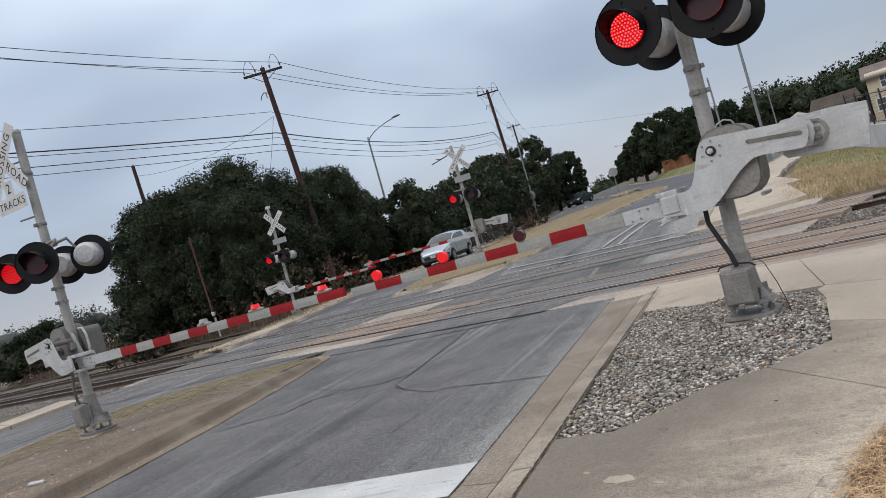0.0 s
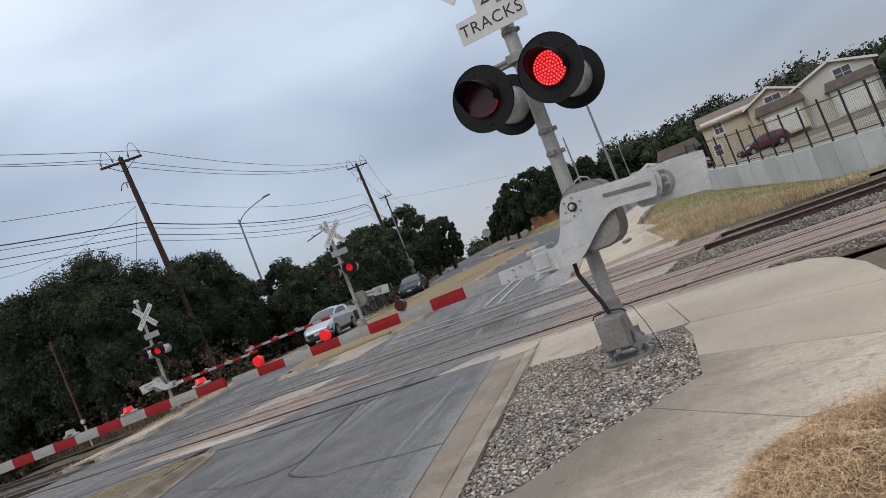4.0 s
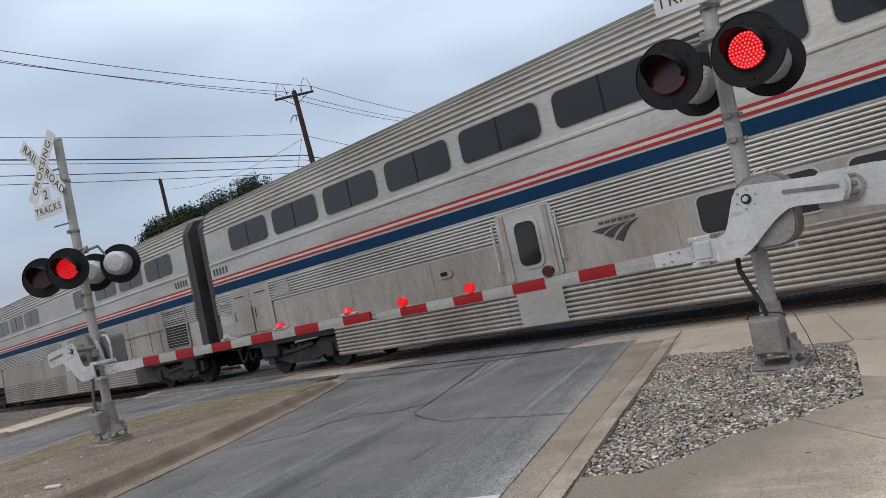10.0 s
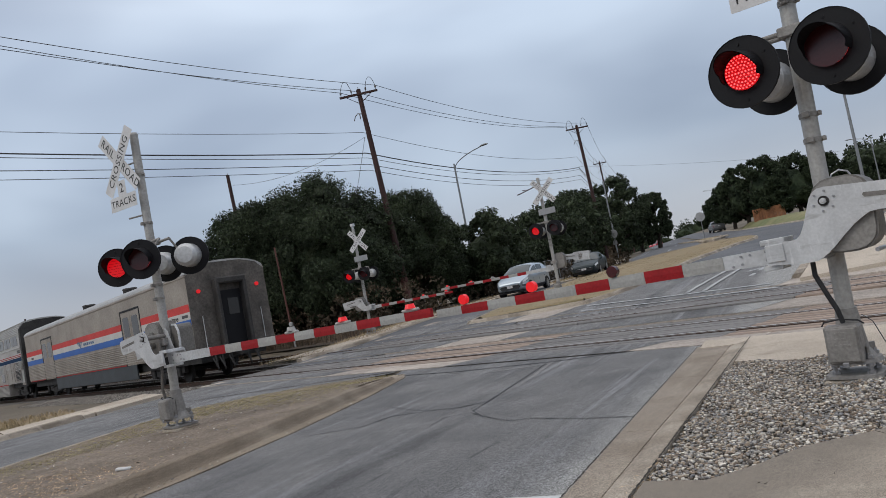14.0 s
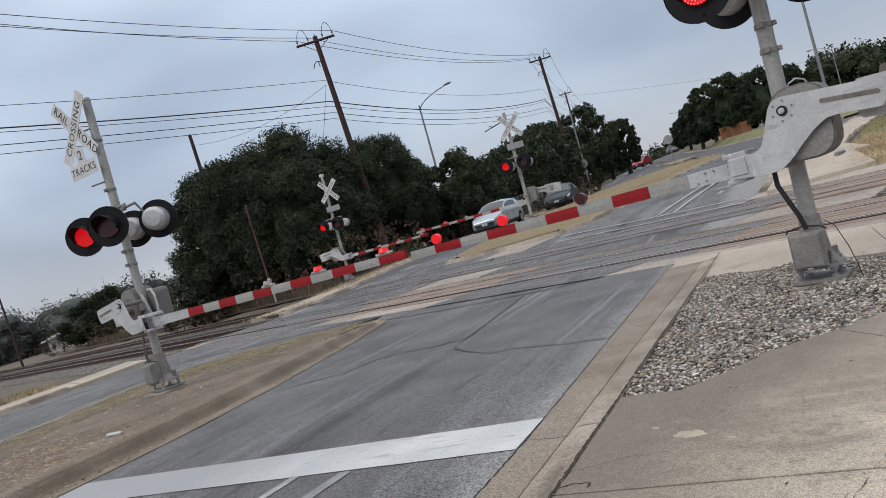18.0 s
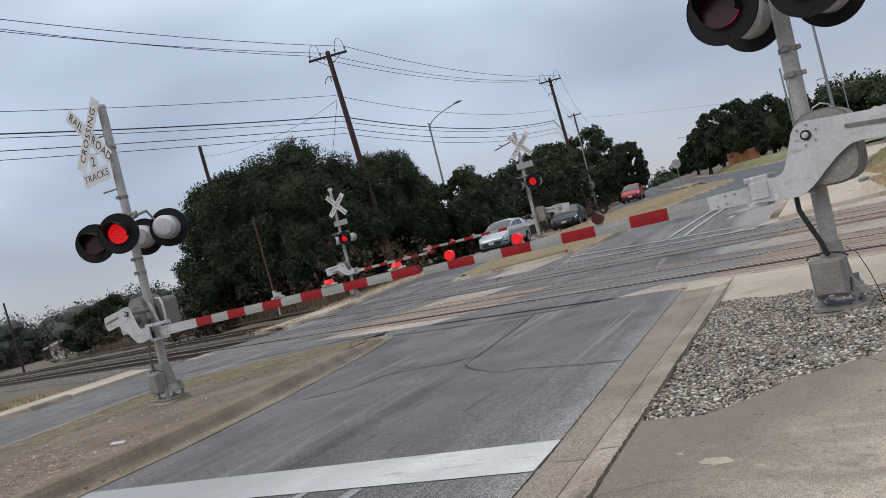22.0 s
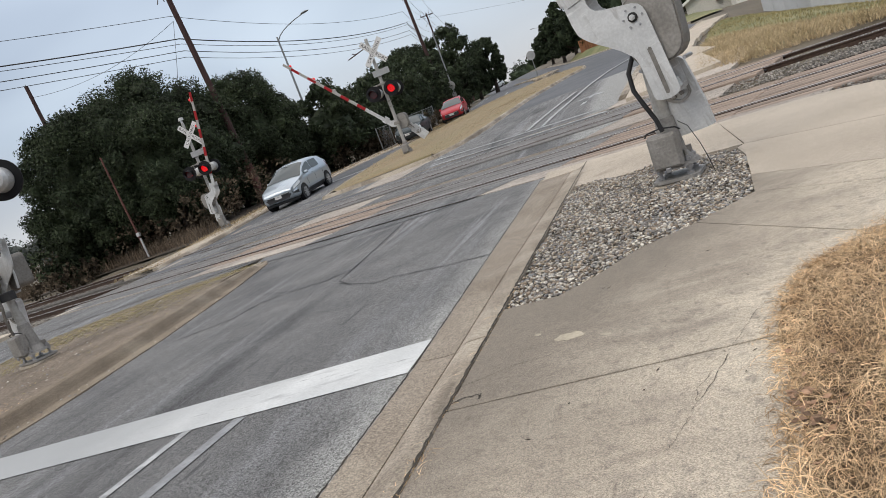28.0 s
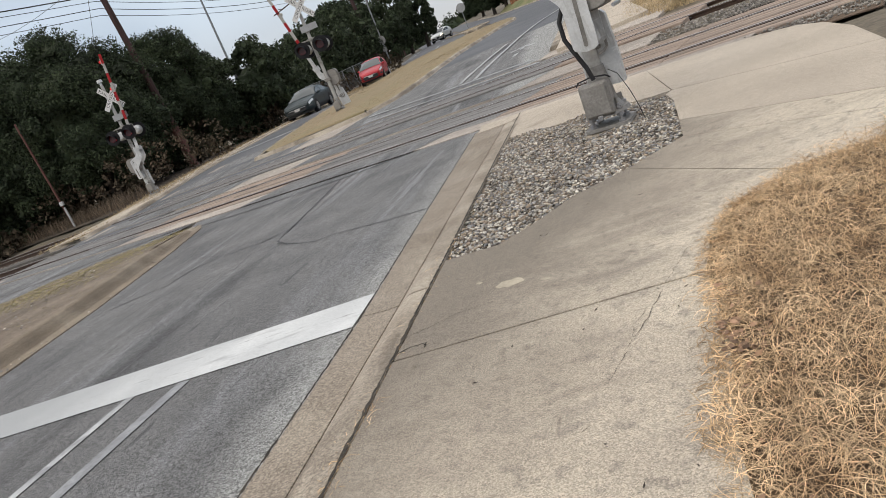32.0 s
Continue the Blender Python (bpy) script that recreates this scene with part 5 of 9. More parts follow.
def lamp_unit(parent, x, z, front, lit, turn=0.0, diodes=False, flash=None):
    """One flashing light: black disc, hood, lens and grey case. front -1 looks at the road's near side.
    A flashing one has eight added dark red slats, no real part, before the always lit lens, which turn edge-on to let
    the light out."""
    holder = new("flashing_light")
    holder.parent = parent
    holder.matrix_basis = pose(x, front * 0.41, z, 0, 0, turn) if front < 0 else pose(x, front * 0.41, z, 0, 0, 180 + turn)
    bm = B()
    disc(bm, (0, -0.02, 0), 0.305, 0.008)
    ring = bmesh.ops.create_cone(bm, cap_ends=False, segments=32, radius1=0.305, radius2=0.305, depth=0.03, matrix=Matrix.Translation((0, -0.02, 0)) @ Matrix.Rotation(radians(90), 4, "X"))
    back = part("backboard", bm, "black", None)
    back.parent = holder
    bm = B()
    rod(bm, (0, -0.015, 0), (0, 0.20, 0), 0.19, 0.18, 24)
    rod(bm, (0, 0.20, 0), (0, 0.25, 0), 0.18, 0.13, 24)
    part("lamp_case", bm, "alu", holder, smooth=False)
    bm = B()
    disc(bm, (0, -0.032, 0), 0.152, 0.02)
    part("lens", bm, "lamp_on" if lit else "lamp_off", holder, "lit red lens" if lit else "dark red lens")
    if diodes and lit:
        bm = B()
        for ring, n in ((0, 1), (0.03, 6), (0.058, 12), (0.086, 18), (0.114, 24), (0.139, 30)):
            for k in range(n):
                a = 6.2832 * k / n
                disc(bm, (ring * math.cos(a), -0.0445, ring * math.sin(a)), 0.0078, 0.004, seg=6)
        part("diode_pattern", bm, "led_on", holder, "bright red light-emitting dots")
    # Slats are made up so that the always lit lens seems to flash.
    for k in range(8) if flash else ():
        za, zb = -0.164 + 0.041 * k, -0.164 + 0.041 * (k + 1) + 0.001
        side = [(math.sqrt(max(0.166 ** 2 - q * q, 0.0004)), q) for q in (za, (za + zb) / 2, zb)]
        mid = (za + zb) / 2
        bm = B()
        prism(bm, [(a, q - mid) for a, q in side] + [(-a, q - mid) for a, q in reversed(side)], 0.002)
        slat = part("added_flash_slat", bm, "lamp_off", holder, "added dark red slat that hides the lit lens")
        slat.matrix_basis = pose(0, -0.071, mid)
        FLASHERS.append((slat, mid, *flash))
    bm = B()
    segs = 20
    for r, flip in ((0.178, False), (0.170, True)):
        rows = []
        for k in range(segs + 1):
            a = radians(-25 + 230 * k / segs)
            ln = 0.10 + 0.20 * max(0.0, math.sin(a)) ** 0.7
            rows.append((bm.verts.new((r * math.cos(a), -0.03, r * math.sin(a))), bm.verts.new((r * 0.93 * math.cos(a), -0.03 - ln, r * 0.93 * math.sin(a) - 0.02 * math.sin(a)))))
        for p, q in zip(rows, rows[1:]):
            bm.faces.new((p[0], q[0], q[1], p[1]))
    part("hood", bm, "black", holder)
    for bx, bz in ((0, 0.24), (0, -0.24), (0.2, 0.12), (-0.2, 0.12)):
        bm = B()
        disc(bm, (bx, -0.028, bz), 0.012, 0.012, seg=8)
        part("bolt", bm, "black", holder)
    return holder


def board(parent, text, m, w, h, size, spacing=1.0, name="sign_board", split=None):
    bm = B()
    prism(bm, rounded(w, h, 0.012, 2), 0.004, m)
    ob = part(name, bm, "signwhite", parent)
    face = m @ pose(0, -0.0035, 0, 90, 0, 0)
    if split:
        for word, dx in split:
            lettering(word, size, face @ pose(dx, 0, 0), ob, "letter", "lettering", 0.001, spacing)
    else:
        lettering(text, size, face, ob, "letter", "lettering", 0.001, spacing)
    return ob


def stripes(parent, sign, start, length, z, y, lights, first_red=True, h0=0.12, h1=0.095):
    """The gate's striped arm along sign * x, with its three lights."""
    n = round(length / 0.386)
    for k in range(n):
        x0, x1 = start + k * 0.386, start + (k + 1) * 0.386 - 0.002
        ha, hb = h0 + (h1 - h0) * k / n, h0 + (h1 - h0) * (k + 1) / n
        bm = B()
        rings = []
        for x, h in ((x0, ha), (x1, hb)):
            rings.append([(sign * x, y - 0.018, z - h / 2), (sign * x, y + 0.018, z - h / 2), (sign * x, y + 0.022, z), (sign * x, y + 0.018, z + h / 2), (sign * x, y - 0.018, z + h / 2), (sign * x, y - 0.022, z)])
        loft(bm, rings)
        part("stripe", bm, "red" if (k % 2 == 0) == first_red else "armwhite", parent)
    for d, lit, flat in lights:
        x = sign * (start + length - d)
        bm = B()
        if flat:
            box(bm, (x, y, z + 0.062), (0.24, 0.06, 0.035), None, 0.012)
            part("light_base", bm, "armwhite", parent)
            bm = B()
            disc(bm, (x, y, z + 0.105), 0.062, 0.05, (0, 0, 1), 14, 0.045)
        else:
            disc(bm, (x, y - 0.01, z + 0.115), 0.058, 0.06, (0, 1, 0), 18)
        part("arm_light", bm, "lamp_on" if lit else ("armwhite" if flat else "lamp_off"), parent, "lit red arm light" if lit else "unlit arm light")
        if not flat:
            bm = B()
            box(bm, (x, y, z + 0.06), (0.05, 0.03, 0.05), None, 0.005)
            part("light_bracket", bm, "castgrey", parent)


def plate_outline(k):
    """Side plate of the gate, arm root to the left, weights to the right of the pivot."""
    pts = [(-0.515, -0.245), (-0.31, -0.272), (-0.262, -0.262), (-0.225, -0.232), (-0.19, -0.165), (-0.145, -0.05), (-0.106, 0.044), (-0.07, 0.09), (-0.03, 0.11), (0.023, 0.112), (0.40, 0.071), (0.69, 0.042),
           (0.726, 0.03), (0.745, -0.01), (0.742, -0.08), (0.725, -0.136), (0.70, -0.178), (0.67, -0.184), (0.38, -0.15), (0.305, -0.154), (0.258, -0.177), (0.18, -0.227), (0.09, -0.303), (0.018, -0.37),
           (-0.044, -0.42), (-0.096, -0.453), (-0.139, -0.472), (-0.235, -0.474), (-0.534, -0.443)]
    return [(x * k, z) for x, z in pts]


def crossing_signal(x, y, label, arm_side, arm_len, lit, signs_x, lamp_turn=0.0, turn=SIGNAL_TURN, detail=True, sign_turn=0.0, arm_behind=False, pad=0.04, plate_back=False, first_red=True, arm_start=0.88, plate_up=0.0, plate_dx=0.0, buck=(4.31, 45.5, -49.5), lean=0.0, lx=0.38, lamp_z=2.78, top=4.90, flash=None, pivot=(0.08, 1.60)):
    z0 = gz(x, y) + pad
    sg = thing("crossing_signal", pose(x, y, z0, 0, lean, turn), label, "crossing signal", "signals at the crossing")
    bm = B()
    rod(bm, (0, 0, 0.28), (0, 0, top - 0.04), 0.07, 0.066, 20)
    rod(bm, (0, 0, top - 0.04), (0, 0, top), 0.072, 0.06, 20)
    part("mast", bm, "steel", sg, smooth=False)
    for z in (2.36, 2.14, 3.36, 4.16):
        bm = B()
        rod(bm, (0, 0, z - 0.02), (0, 0, z + 0.02), 0.078, seg=20)
        box(bm, (0.0, -0.09, z), (0.06, 0.05, 0.05), None, 0.006)
        box(bm, (0.09, 0, z), (0.03, 0.04, 0.04), None, 0.005)
        part("mast_clamp", bm, "castgrey", sg)
    # foot: concrete block, base plate, levelling bolts and flanged casting, junction box in front
    bm = B()
    box(bm, (0, 0, 0.03), (0.46, 0.42, 0.14), None, 0.015)
    part("foundation_block", bm, "kerb", sg, "dirty concrete foundation block")
    bm = B()
    prism(bm, [(-0.215, -0.165), (-0.165, -0.215), (0.165, -0.215), (0.215, -0.165), (0.215, 0.165), (0.165, 0.215), (-0.165, 0.215), (-0.215, 0.165)], 0.03, Matrix.Translation((0, 0, 0.125)) @ Matrix.Rotation(radians(90), 4, "X"))
    part("foundation_plate", bm, "castgrey", sg, "grey foundation plate")
    bm = B()
    rod(bm, (0, 0, 0.225), (0, 0, 0.262), 0.215, 0.205, 24)
    rod(bm, (0, 0, 0.262), (0, 0, 0.33), 0.17, 0.13, 20)
    rod(bm, (0, 0, 0.33), (0, 0, 0.68), 0.125, 0.084, 20)
    for q in range(4):
        box(bm, (0.14, 0, 0.31), (0.11, 0.02, 0.11), Matrix.Rotation(radians(45 + 90 * q), 4, "Z"), 0.004)
    part("base_casting", bm, "castgrey", sg)
    for bx in (-0.132, 0.132):
        for by in (-0.132, 0.132):
            bm = B()
            rod(bm, (bx, by, 0.13), (bx, by, 0.31), 0.016, seg=8)
            rod(bm, (bx, by, 0.14), (bx, by, 0.165), 0.034, seg=6)
            rod(bm, (bx, by, 0.198), (bx, by, 0.223), 0.034, seg=6)
            rod(bm, (bx, by, 0.262), (bx, by, 0.288), 0.034, seg=6)
            part("levelling_bolt", bm, "bolt", sg)
    bm = B()
    tube(bm, [(-0.18, -0.13, 0.555), (-0.15, -0.17, 0.59), (-0.02, -0.19, 0.61), (0.11, -0.17, 0.59), (0.14, -0.13, 0.555)], 0.007, 6)
    part("lid_rim", bm, "rubber", sg, "dark rim over the junction box")
    bm = B()
    box(bm, (-0.02, -0.16, 0.40), (0.27, 0.15, 0.32), None, 0.018)
    box(bm, (-0.02, -0.24, 0.40), (0.24, 0.02, 0.29), None, 0.012)
    jb = part("junction_box", bm, "castgrey", sg, "grey cast junction box")
    bm = B()
    box(bm, (-0.02, -0.262, 0.235), (0.05, 0.02, 0.045), None, 0.006)
    part("latch", bm, "bolt", jb)
    for k in range(3):
        bm = B()
        box(bm, (-0.02, -0.2515, 0.40 + 0.05 * k), (0.12, 0.004, 0.014))
        part("cover_rib", bm, "castgrey", jb)
    # crossarm and lights
    up_ = lamp_z + 0.30
    bm = B()
    for yy in (-0.05, 0.07):
        rod(bm, (-lx, yy * 1.4, up_), (lx, yy * 1.4, up_), 0.022, seg=10)
    for sx in (-lx, lx):
        rod(bm, (sx, -0.22, up_ - 0.18), (sx, -0.07, up_), 0.018, seg=8)
        rod(bm, (sx, 0.22, up_ - 0.18), (sx, 0.10, up_), 0.018, seg=8)
    box(bm, (0, 0, up_), (0.2, 0.22, 0.09), None, 0.01)
    part("crossarm", bm, "castgrey", sg)
    for side, k in ((-1, 0), (1, 1)):
        # With flash both front lenses stay lit; added slats hide one by turns.
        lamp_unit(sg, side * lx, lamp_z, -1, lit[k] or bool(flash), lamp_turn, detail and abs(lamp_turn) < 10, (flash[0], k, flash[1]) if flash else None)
        lamp_unit(sg, side * lx, lamp_z, 1, lit[k + 2], lamp_turn, False)
    # signs
    ys = -0.16
    turn_m = Matrix.Rotation(radians(sign_turn), 4, "Z")
    for ang, word, words in ((buck[2], "RAILROAD", (("RAIL", -0.36), ("ROAD", 0.36))), (buck[1], "CROSSING", None)):
        m = turn_m @ Matrix.Translation((signs_x, ys - (0.006 if ang > 0 else 0), buck[0])) @ Matrix.Rotation(radians(-ang), 4, "Y")
        board(sg, word, m, 1.22, 0.215, 0.178, 1.12, "crossbuck_board", words)
    if plate_back:
        bm = B()
        prism(bm, rounded(0.68, 0.24, 0.015, 2), 0.004, turn_m @ Matrix.Translation((signs_x, ys, 3.50)))
        part("track_plate", bm, "signback", sg, "bare metal back of a plate")
    else:
        m = turn_m @ Matrix.Translation((signs_x - 0.13 + plate_dx, ys - plate_up * 0.1, 3.50 + plate_up))
        tp = board(sg, "TRACKS", m, 0.68, 0.23, 0.16, 1.12, "track_plate")
        board(sg, "2", turn_m @ Matrix.Translation((signs_x - 0.13 + plate_dx, ys + 0.002 - plate_up * 0.1, 3.73 + plate_up)), 0.21, 0.25, 0.215, 1.0, "track_plate")
    for z in (4.36, 3.50):
        bm = B()
        rod(bm, (0, -0.06, z), (signs_x, ys + 0.006, z), 0.014, seg=6)
        part("sign_bracket", bm, "castgrey", sg)
    # gate mechanism housing
    sgn = arm_side
    yf = 0.42 if arm_behind else -0.40
    yh = 0.02 if detail and sgn > 0 else yf * 0.5
    bm = B()
    prism(bm, [(-sgn * (px + 0.19), pz + 1.47) for px, pz in rounded(0.46, 0.62, 0.17)], 0.31, Matrix.Translation((0, yh + 0.02, 0)))
    hs = part("gate_motor_housing", bm, "castdark", sg, "dark grey cast gate motor housing")
    bm = B()
    prism(bm, [(-sgn * (px + 0.19), pz + 1.47) for px, pz in rounded(0.43, 0.59, 0.16)], 0.35, Matrix.Translation((0, yh + 0.02, 0)))
    rod(bm, (-sgn * pivot[0], yf * 0.98, pivot[1]), (-sgn * pivot[0], yh, pivot[1]), 0.038, seg=12)
    box(bm, (0, -0.02 if not arm_behind else 0.02, 1.45), (0.24, 0.22, 0.12), None, 0.01)
    part("housing_cover", bm, "castgrey", hs)
    for q in range(6):
        bm = B()
        px, pz = -sgn * (0.19 + 0.19 * (1 if q % 2 else -1)), 1.40 + 0.25 * (q // 2 - 1)
        rod(bm, (px, yh - 0.135, pz), (px, yh + 0.175, pz), 0.018, seg=6)
        part("housing_bolt", bm, "bolt", hs)
    if detail:
        bm = B()
        tube(bm, [(sgn * 0.06, yf * 0.5, 1.30), (sgn * 0.13, yf * 0.58, 1.16), (sgn * 0.13, yf * 0.58, 1.0), (sgn * 0.07, yf * 0.58, 0.84), (sgn * 0.02, yf * 0.52, 0.70), (sgn * 0.0, yf * 0.45, 0.58)], 0.021, 10)
        part("flexible_conduit", bm, "rubber" if sgn < 0 else "castdark", sg, "bent flexible conduit")
    if detail and sgn < 0:
        bm = B()
        tube(bm, [(0.12, -0.05, 0.62), (0.20, -0.08, 0.56), (0.27, -0.1, 0.38), (0.30, -0.06, 0.22), (0.31, 0.0, 0.08)], 0.004, 5)
        part("loose_wire", bm, "wire", sg)
        bm = B()
        tube(bm, [(-sgn * 0.10, yh, 1.75), (-sgn * 0.13, yh, 1.81), (-sgn * 0.19, yh, 1.835), (-sgn * 0.25, yh, 1.81), (-sgn * 0.28, yh, 1.75)], 0.008, 6)
        part("lifting_eye", bm, "bolt", hs)
    if detail and sgn > 0:
        for pz in (1.58, 1.42):
            bm = B()
            disc(bm, (-0.16, yh - 0.175, pz), 0.055, 0.05, seg=16)
            disc(bm, (-0.16, yh - 0.21, pz), 0.03, 0.03, seg=6)
            part("housing_knob", bm, "castdark", hs)
        bm = B()
        prism(bm, [(0.22 + px, 1.44 + pz) for px, pz in rounded(0.20, 0.50, 0.08)], 0.24, Matrix.Translation((0, yh + 0.14, 0)))
        part("relay_case", bm, "castdark", sg, "dark grey case beside the mast")
        bm = B()
        tube(bm, [(0.30, yh, 1.20), (0.345, yh, 1.40), (0.34, yh, 1.58), (0.28, yh, 1.68), (0.18, yh, 1.69)], 0.018, 8)
        part("case_frame", bm, "plate", sg, "pale rounded frame round the case")
        # Black box stands for the gear's dark cavity; its shade is put into colour.
        bm = B()
        box(bm, (0.20, -0.14, 1.14), (0.34, 0.10, 0.13), None, 0.012)
        part("gear_cavity_box", bm, "rubber", sg, "black box put in for the dark gear cavity")
    # the turning part: plates, weights and arm, about the pivot
    arm = new("gate_arm")
    arm.parent = sg
    arm.matrix_basis = pose(-sgn * pivot[0], yf, pivot[1])
    front_y = 0.0
    for yy in ((0.0, 0.36) if not arm_behind else (0.0,)):
        bm = B()
        prism(bm, plate_outline(-sgn * 1.0 if sgn > 0 else 1.0), 0.012, Matrix.Translation((0, yy, 0)))
        part("gate_plate", bm, "plate", arm, "white steel side plate")
    k = -sgn
    wx, wy = (0.81, 0.46) if not arm_behind else (0.96, 0.06)
    bm = B()
    prism(bm, [(k * a, b) for a, b in ((0.29, 0.004), (0.69, -0.046), (0.703, -0.062), (0.692, -0.082), (0.292, -0.032), (0.279, -0.014))], 0.004, Matrix.Translation((0, -0.0085, 0)))
    part("plate_slot", bm, "castdark", arm, "dark slot in the plate")
    bm = B()
    disc(bm, (0, -0.012, 0), 0.042, 0.014, seg=20)
    part("pivot_washer", bm, "under", arm, "dark pivot washer")
    bm = B()
    disc(bm, (0, -0.03, 0), 0.026, 0.03, seg=6)
    disc(bm, (0, -0.05, 0), 0.012, 0.02, seg=10)
    part("pivot_bolt", bm, "alu", arm)
    for a in range(6):
        bm = B()
        disc(bm, (0.082 * math.cos(a * 1.047 + 0.3), -0.012, 0.082 * math.sin(a * 1.047 + 0.3)), 0.010, 0.014, seg=6)
        part("plate_rivet", bm, "bolt", arm)
    bm = B()
    prism(bm, [(k * (wx + a), b) for a, b in ((-0.34, 0.06), (-0.30, 0.09), (0.10, 0.075), (0.335, 0.045), (0.335, -0.02), (0.285, -0.30), (0.02, -0.27), (-0.32, -0.235), (-0.35, -0.20))], 0.09, Matrix.Translation((0, wy, 0)))
    if not arm_behind:
        box(bm, (k * 0.66, wy - 0.22, -0.06), (0.10, 0.40, 0.12), None, 0.01)
    part("counterweight", bm, "plate", arm, "scratched white counterweight")
    bm = B()
    prism(bm, [(k * a, b) for a, b in ((wx - 0.12, 0.03), (wx - 0.02, 0.02), (wx + 0.02, -0.03), (wx + 0.03, -0.09), (wx + 0.0, -0.16), (wx - 0.05, -0.21), (wx - 0.14, -0.20), (wx - 0.07, -0.185), (wx - 0.02, -0.14), (wx + 0.005, -0.09), (wx - 0.01, -0.03), (wx - 0.03, 0.0), (wx - 0.12, 0.005))], 0.03, Matrix.Translation((0, wy - 0.055, 0)))
    for zz in (-0.13, -0.06):
        box(bm, (k * (wx - 0.08), wy - 0.07, zz), (0.10, 0.03, 0.035), None, 0.004)
    part("weight_clamp", bm, "castgrey", arm)
    bm = B()
    box(bm, (-k * 0.47, 0.17 if not arm_behind else 0.03, -0.25), (0.20, 0.30 if not arm_behind else 0.1, 0.05), None, 0.006)
    box(bm, (-k * 0.50, 0.15 if not arm_behind else 0.03, -0.47), (0.16, 0.24 if not arm_behind else 0.1, 0.04), None, 0.004)
    for yy in ((-0.005, 0.29) if not arm_behind else (0.0,)):
        box(bm, (-k * 0.45, yy - 0.008, -0.35), (0.15, 0.012, 0.15), None, 0.005)
    part("arm_bracket", bm, "plate", arm)
    bm = B()
    prism(bm, [(-k * a, b) for a, b in ((0.40, -0.30), (0.42, -0.445), (arm_start + 0.08, -0.432), (arm_start + 0.08, -0.305))], 0.03, Matrix.Translation((0, 0.14 if not arm_behind else 0.03, 0)))
    part("arm_root", bm, "alu", arm, "bare aluminium arm root")
    for dx, dz in ((0.565, -0.325), (0.565, -0.40), (0.70, -0.33), (0.78, -0.33), (0.78, -0.40), (0.86, -0.41)):
        bm = B()
        disc(bm, (-k * dx, 0.12 if not arm_behind else 0.01, dz), 0.012, 0.012, seg=6)
        part("arm_bolt", bm, "bolt", arm)
    ya = 0.14 if not arm_behind else 0.03
    arm_z = -0.368
    flat = arm_behind or sgn > 0
    stripes(arm, sgn, arm_start + 0.08, arm_len, arm_z, ya, ((0.44 if not flat else 0.30, True, flat), (1.40, True, flat), (2.38, False, flat)), first_red)
    return sg, arm


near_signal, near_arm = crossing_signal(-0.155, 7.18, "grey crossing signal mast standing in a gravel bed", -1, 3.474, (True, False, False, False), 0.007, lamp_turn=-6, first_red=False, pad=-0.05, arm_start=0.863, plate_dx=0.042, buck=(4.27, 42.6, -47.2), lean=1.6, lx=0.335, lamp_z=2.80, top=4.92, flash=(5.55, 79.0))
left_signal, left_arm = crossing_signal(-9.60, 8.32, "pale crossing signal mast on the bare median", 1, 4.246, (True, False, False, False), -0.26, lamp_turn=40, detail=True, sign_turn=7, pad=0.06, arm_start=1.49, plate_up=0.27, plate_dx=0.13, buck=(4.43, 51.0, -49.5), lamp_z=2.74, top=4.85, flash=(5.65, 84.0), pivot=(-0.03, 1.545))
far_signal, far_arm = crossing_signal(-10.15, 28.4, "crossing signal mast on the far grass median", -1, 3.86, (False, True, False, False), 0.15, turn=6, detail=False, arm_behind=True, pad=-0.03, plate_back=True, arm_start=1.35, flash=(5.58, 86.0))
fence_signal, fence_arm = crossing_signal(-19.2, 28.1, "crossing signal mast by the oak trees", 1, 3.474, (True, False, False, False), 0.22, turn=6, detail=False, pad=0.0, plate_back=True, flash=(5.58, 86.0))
bm = B()
rod(bm, (0, -0.02, 4.62), (-0.95, -0.02, 4.40), 0.022, seg=6)
rod(bm, (-0.55, -0.02, 4.49), (-0.72, -0.02, 4.56), 0.016, seg=6)
part("top_bracket", bm, "wood_pole", far_signal, "thin dark bracket")
bm = B()
rod(bm, (0, 0, 4.90), (0, 0, 5.02), 0.05, seg=12)
rod(bm, (0, 0, 5.02), (0, 0, 5.14), 0.115, 0.10, 16)
part("warning_bell", bm, "alu", fence_signal, "pale warning bell")


# ---- the passenger train; x runs ahead, +y is the side towards the road's near end, z from the railhead ----
TRAIN_YAW = math.degrees(math.atan2(NX, -NY))


def panel(parent, name, pts, material, y, label="", depth=0.008):
    """A flat thin panel on the car's side, outline in x and z."""
    bm = B()
    prism(bm, pts, depth, Matrix.Translation((0, y, 0)))
    return part(name, bm, material, parent, label)


def rect(x0, x1, z0, z1):
    return [(x0, z0), (x1, z0), (x1, z1), (x0, z1)]


def window_pts(x0, x1, z0, z1, r=0.09):
    cx, cz = (x0 + x1) / 2, (z0 + z1) / 2
    return [(cx + a, cz + b) for a, b in rounded(abs(x1 - x0), abs(z1 - z0), r, 3)]


def wheelset(parent, x, r=0.46):
    bm = B()
    for y in (0.717, -0.717):
        disc(bm, (0, y + (0.04 if y > 0 else -0.04), 0), r, 0.13, seg=28)
        disc(bm, (0, y, 0), r + 0.028, 0.03, seg=28)
        disc(bm, (0, y + (0.12 if y > 0 else -0.12), 0), 0.12, 0.12, seg=14)
    rod(bm, (0, -0.8, 0), (0, 0.8, 0), 0.08, seg=10)
    ob = part("wheelset", bm, "under", parent)
    ob.location = (x, 0, r)
    return ob


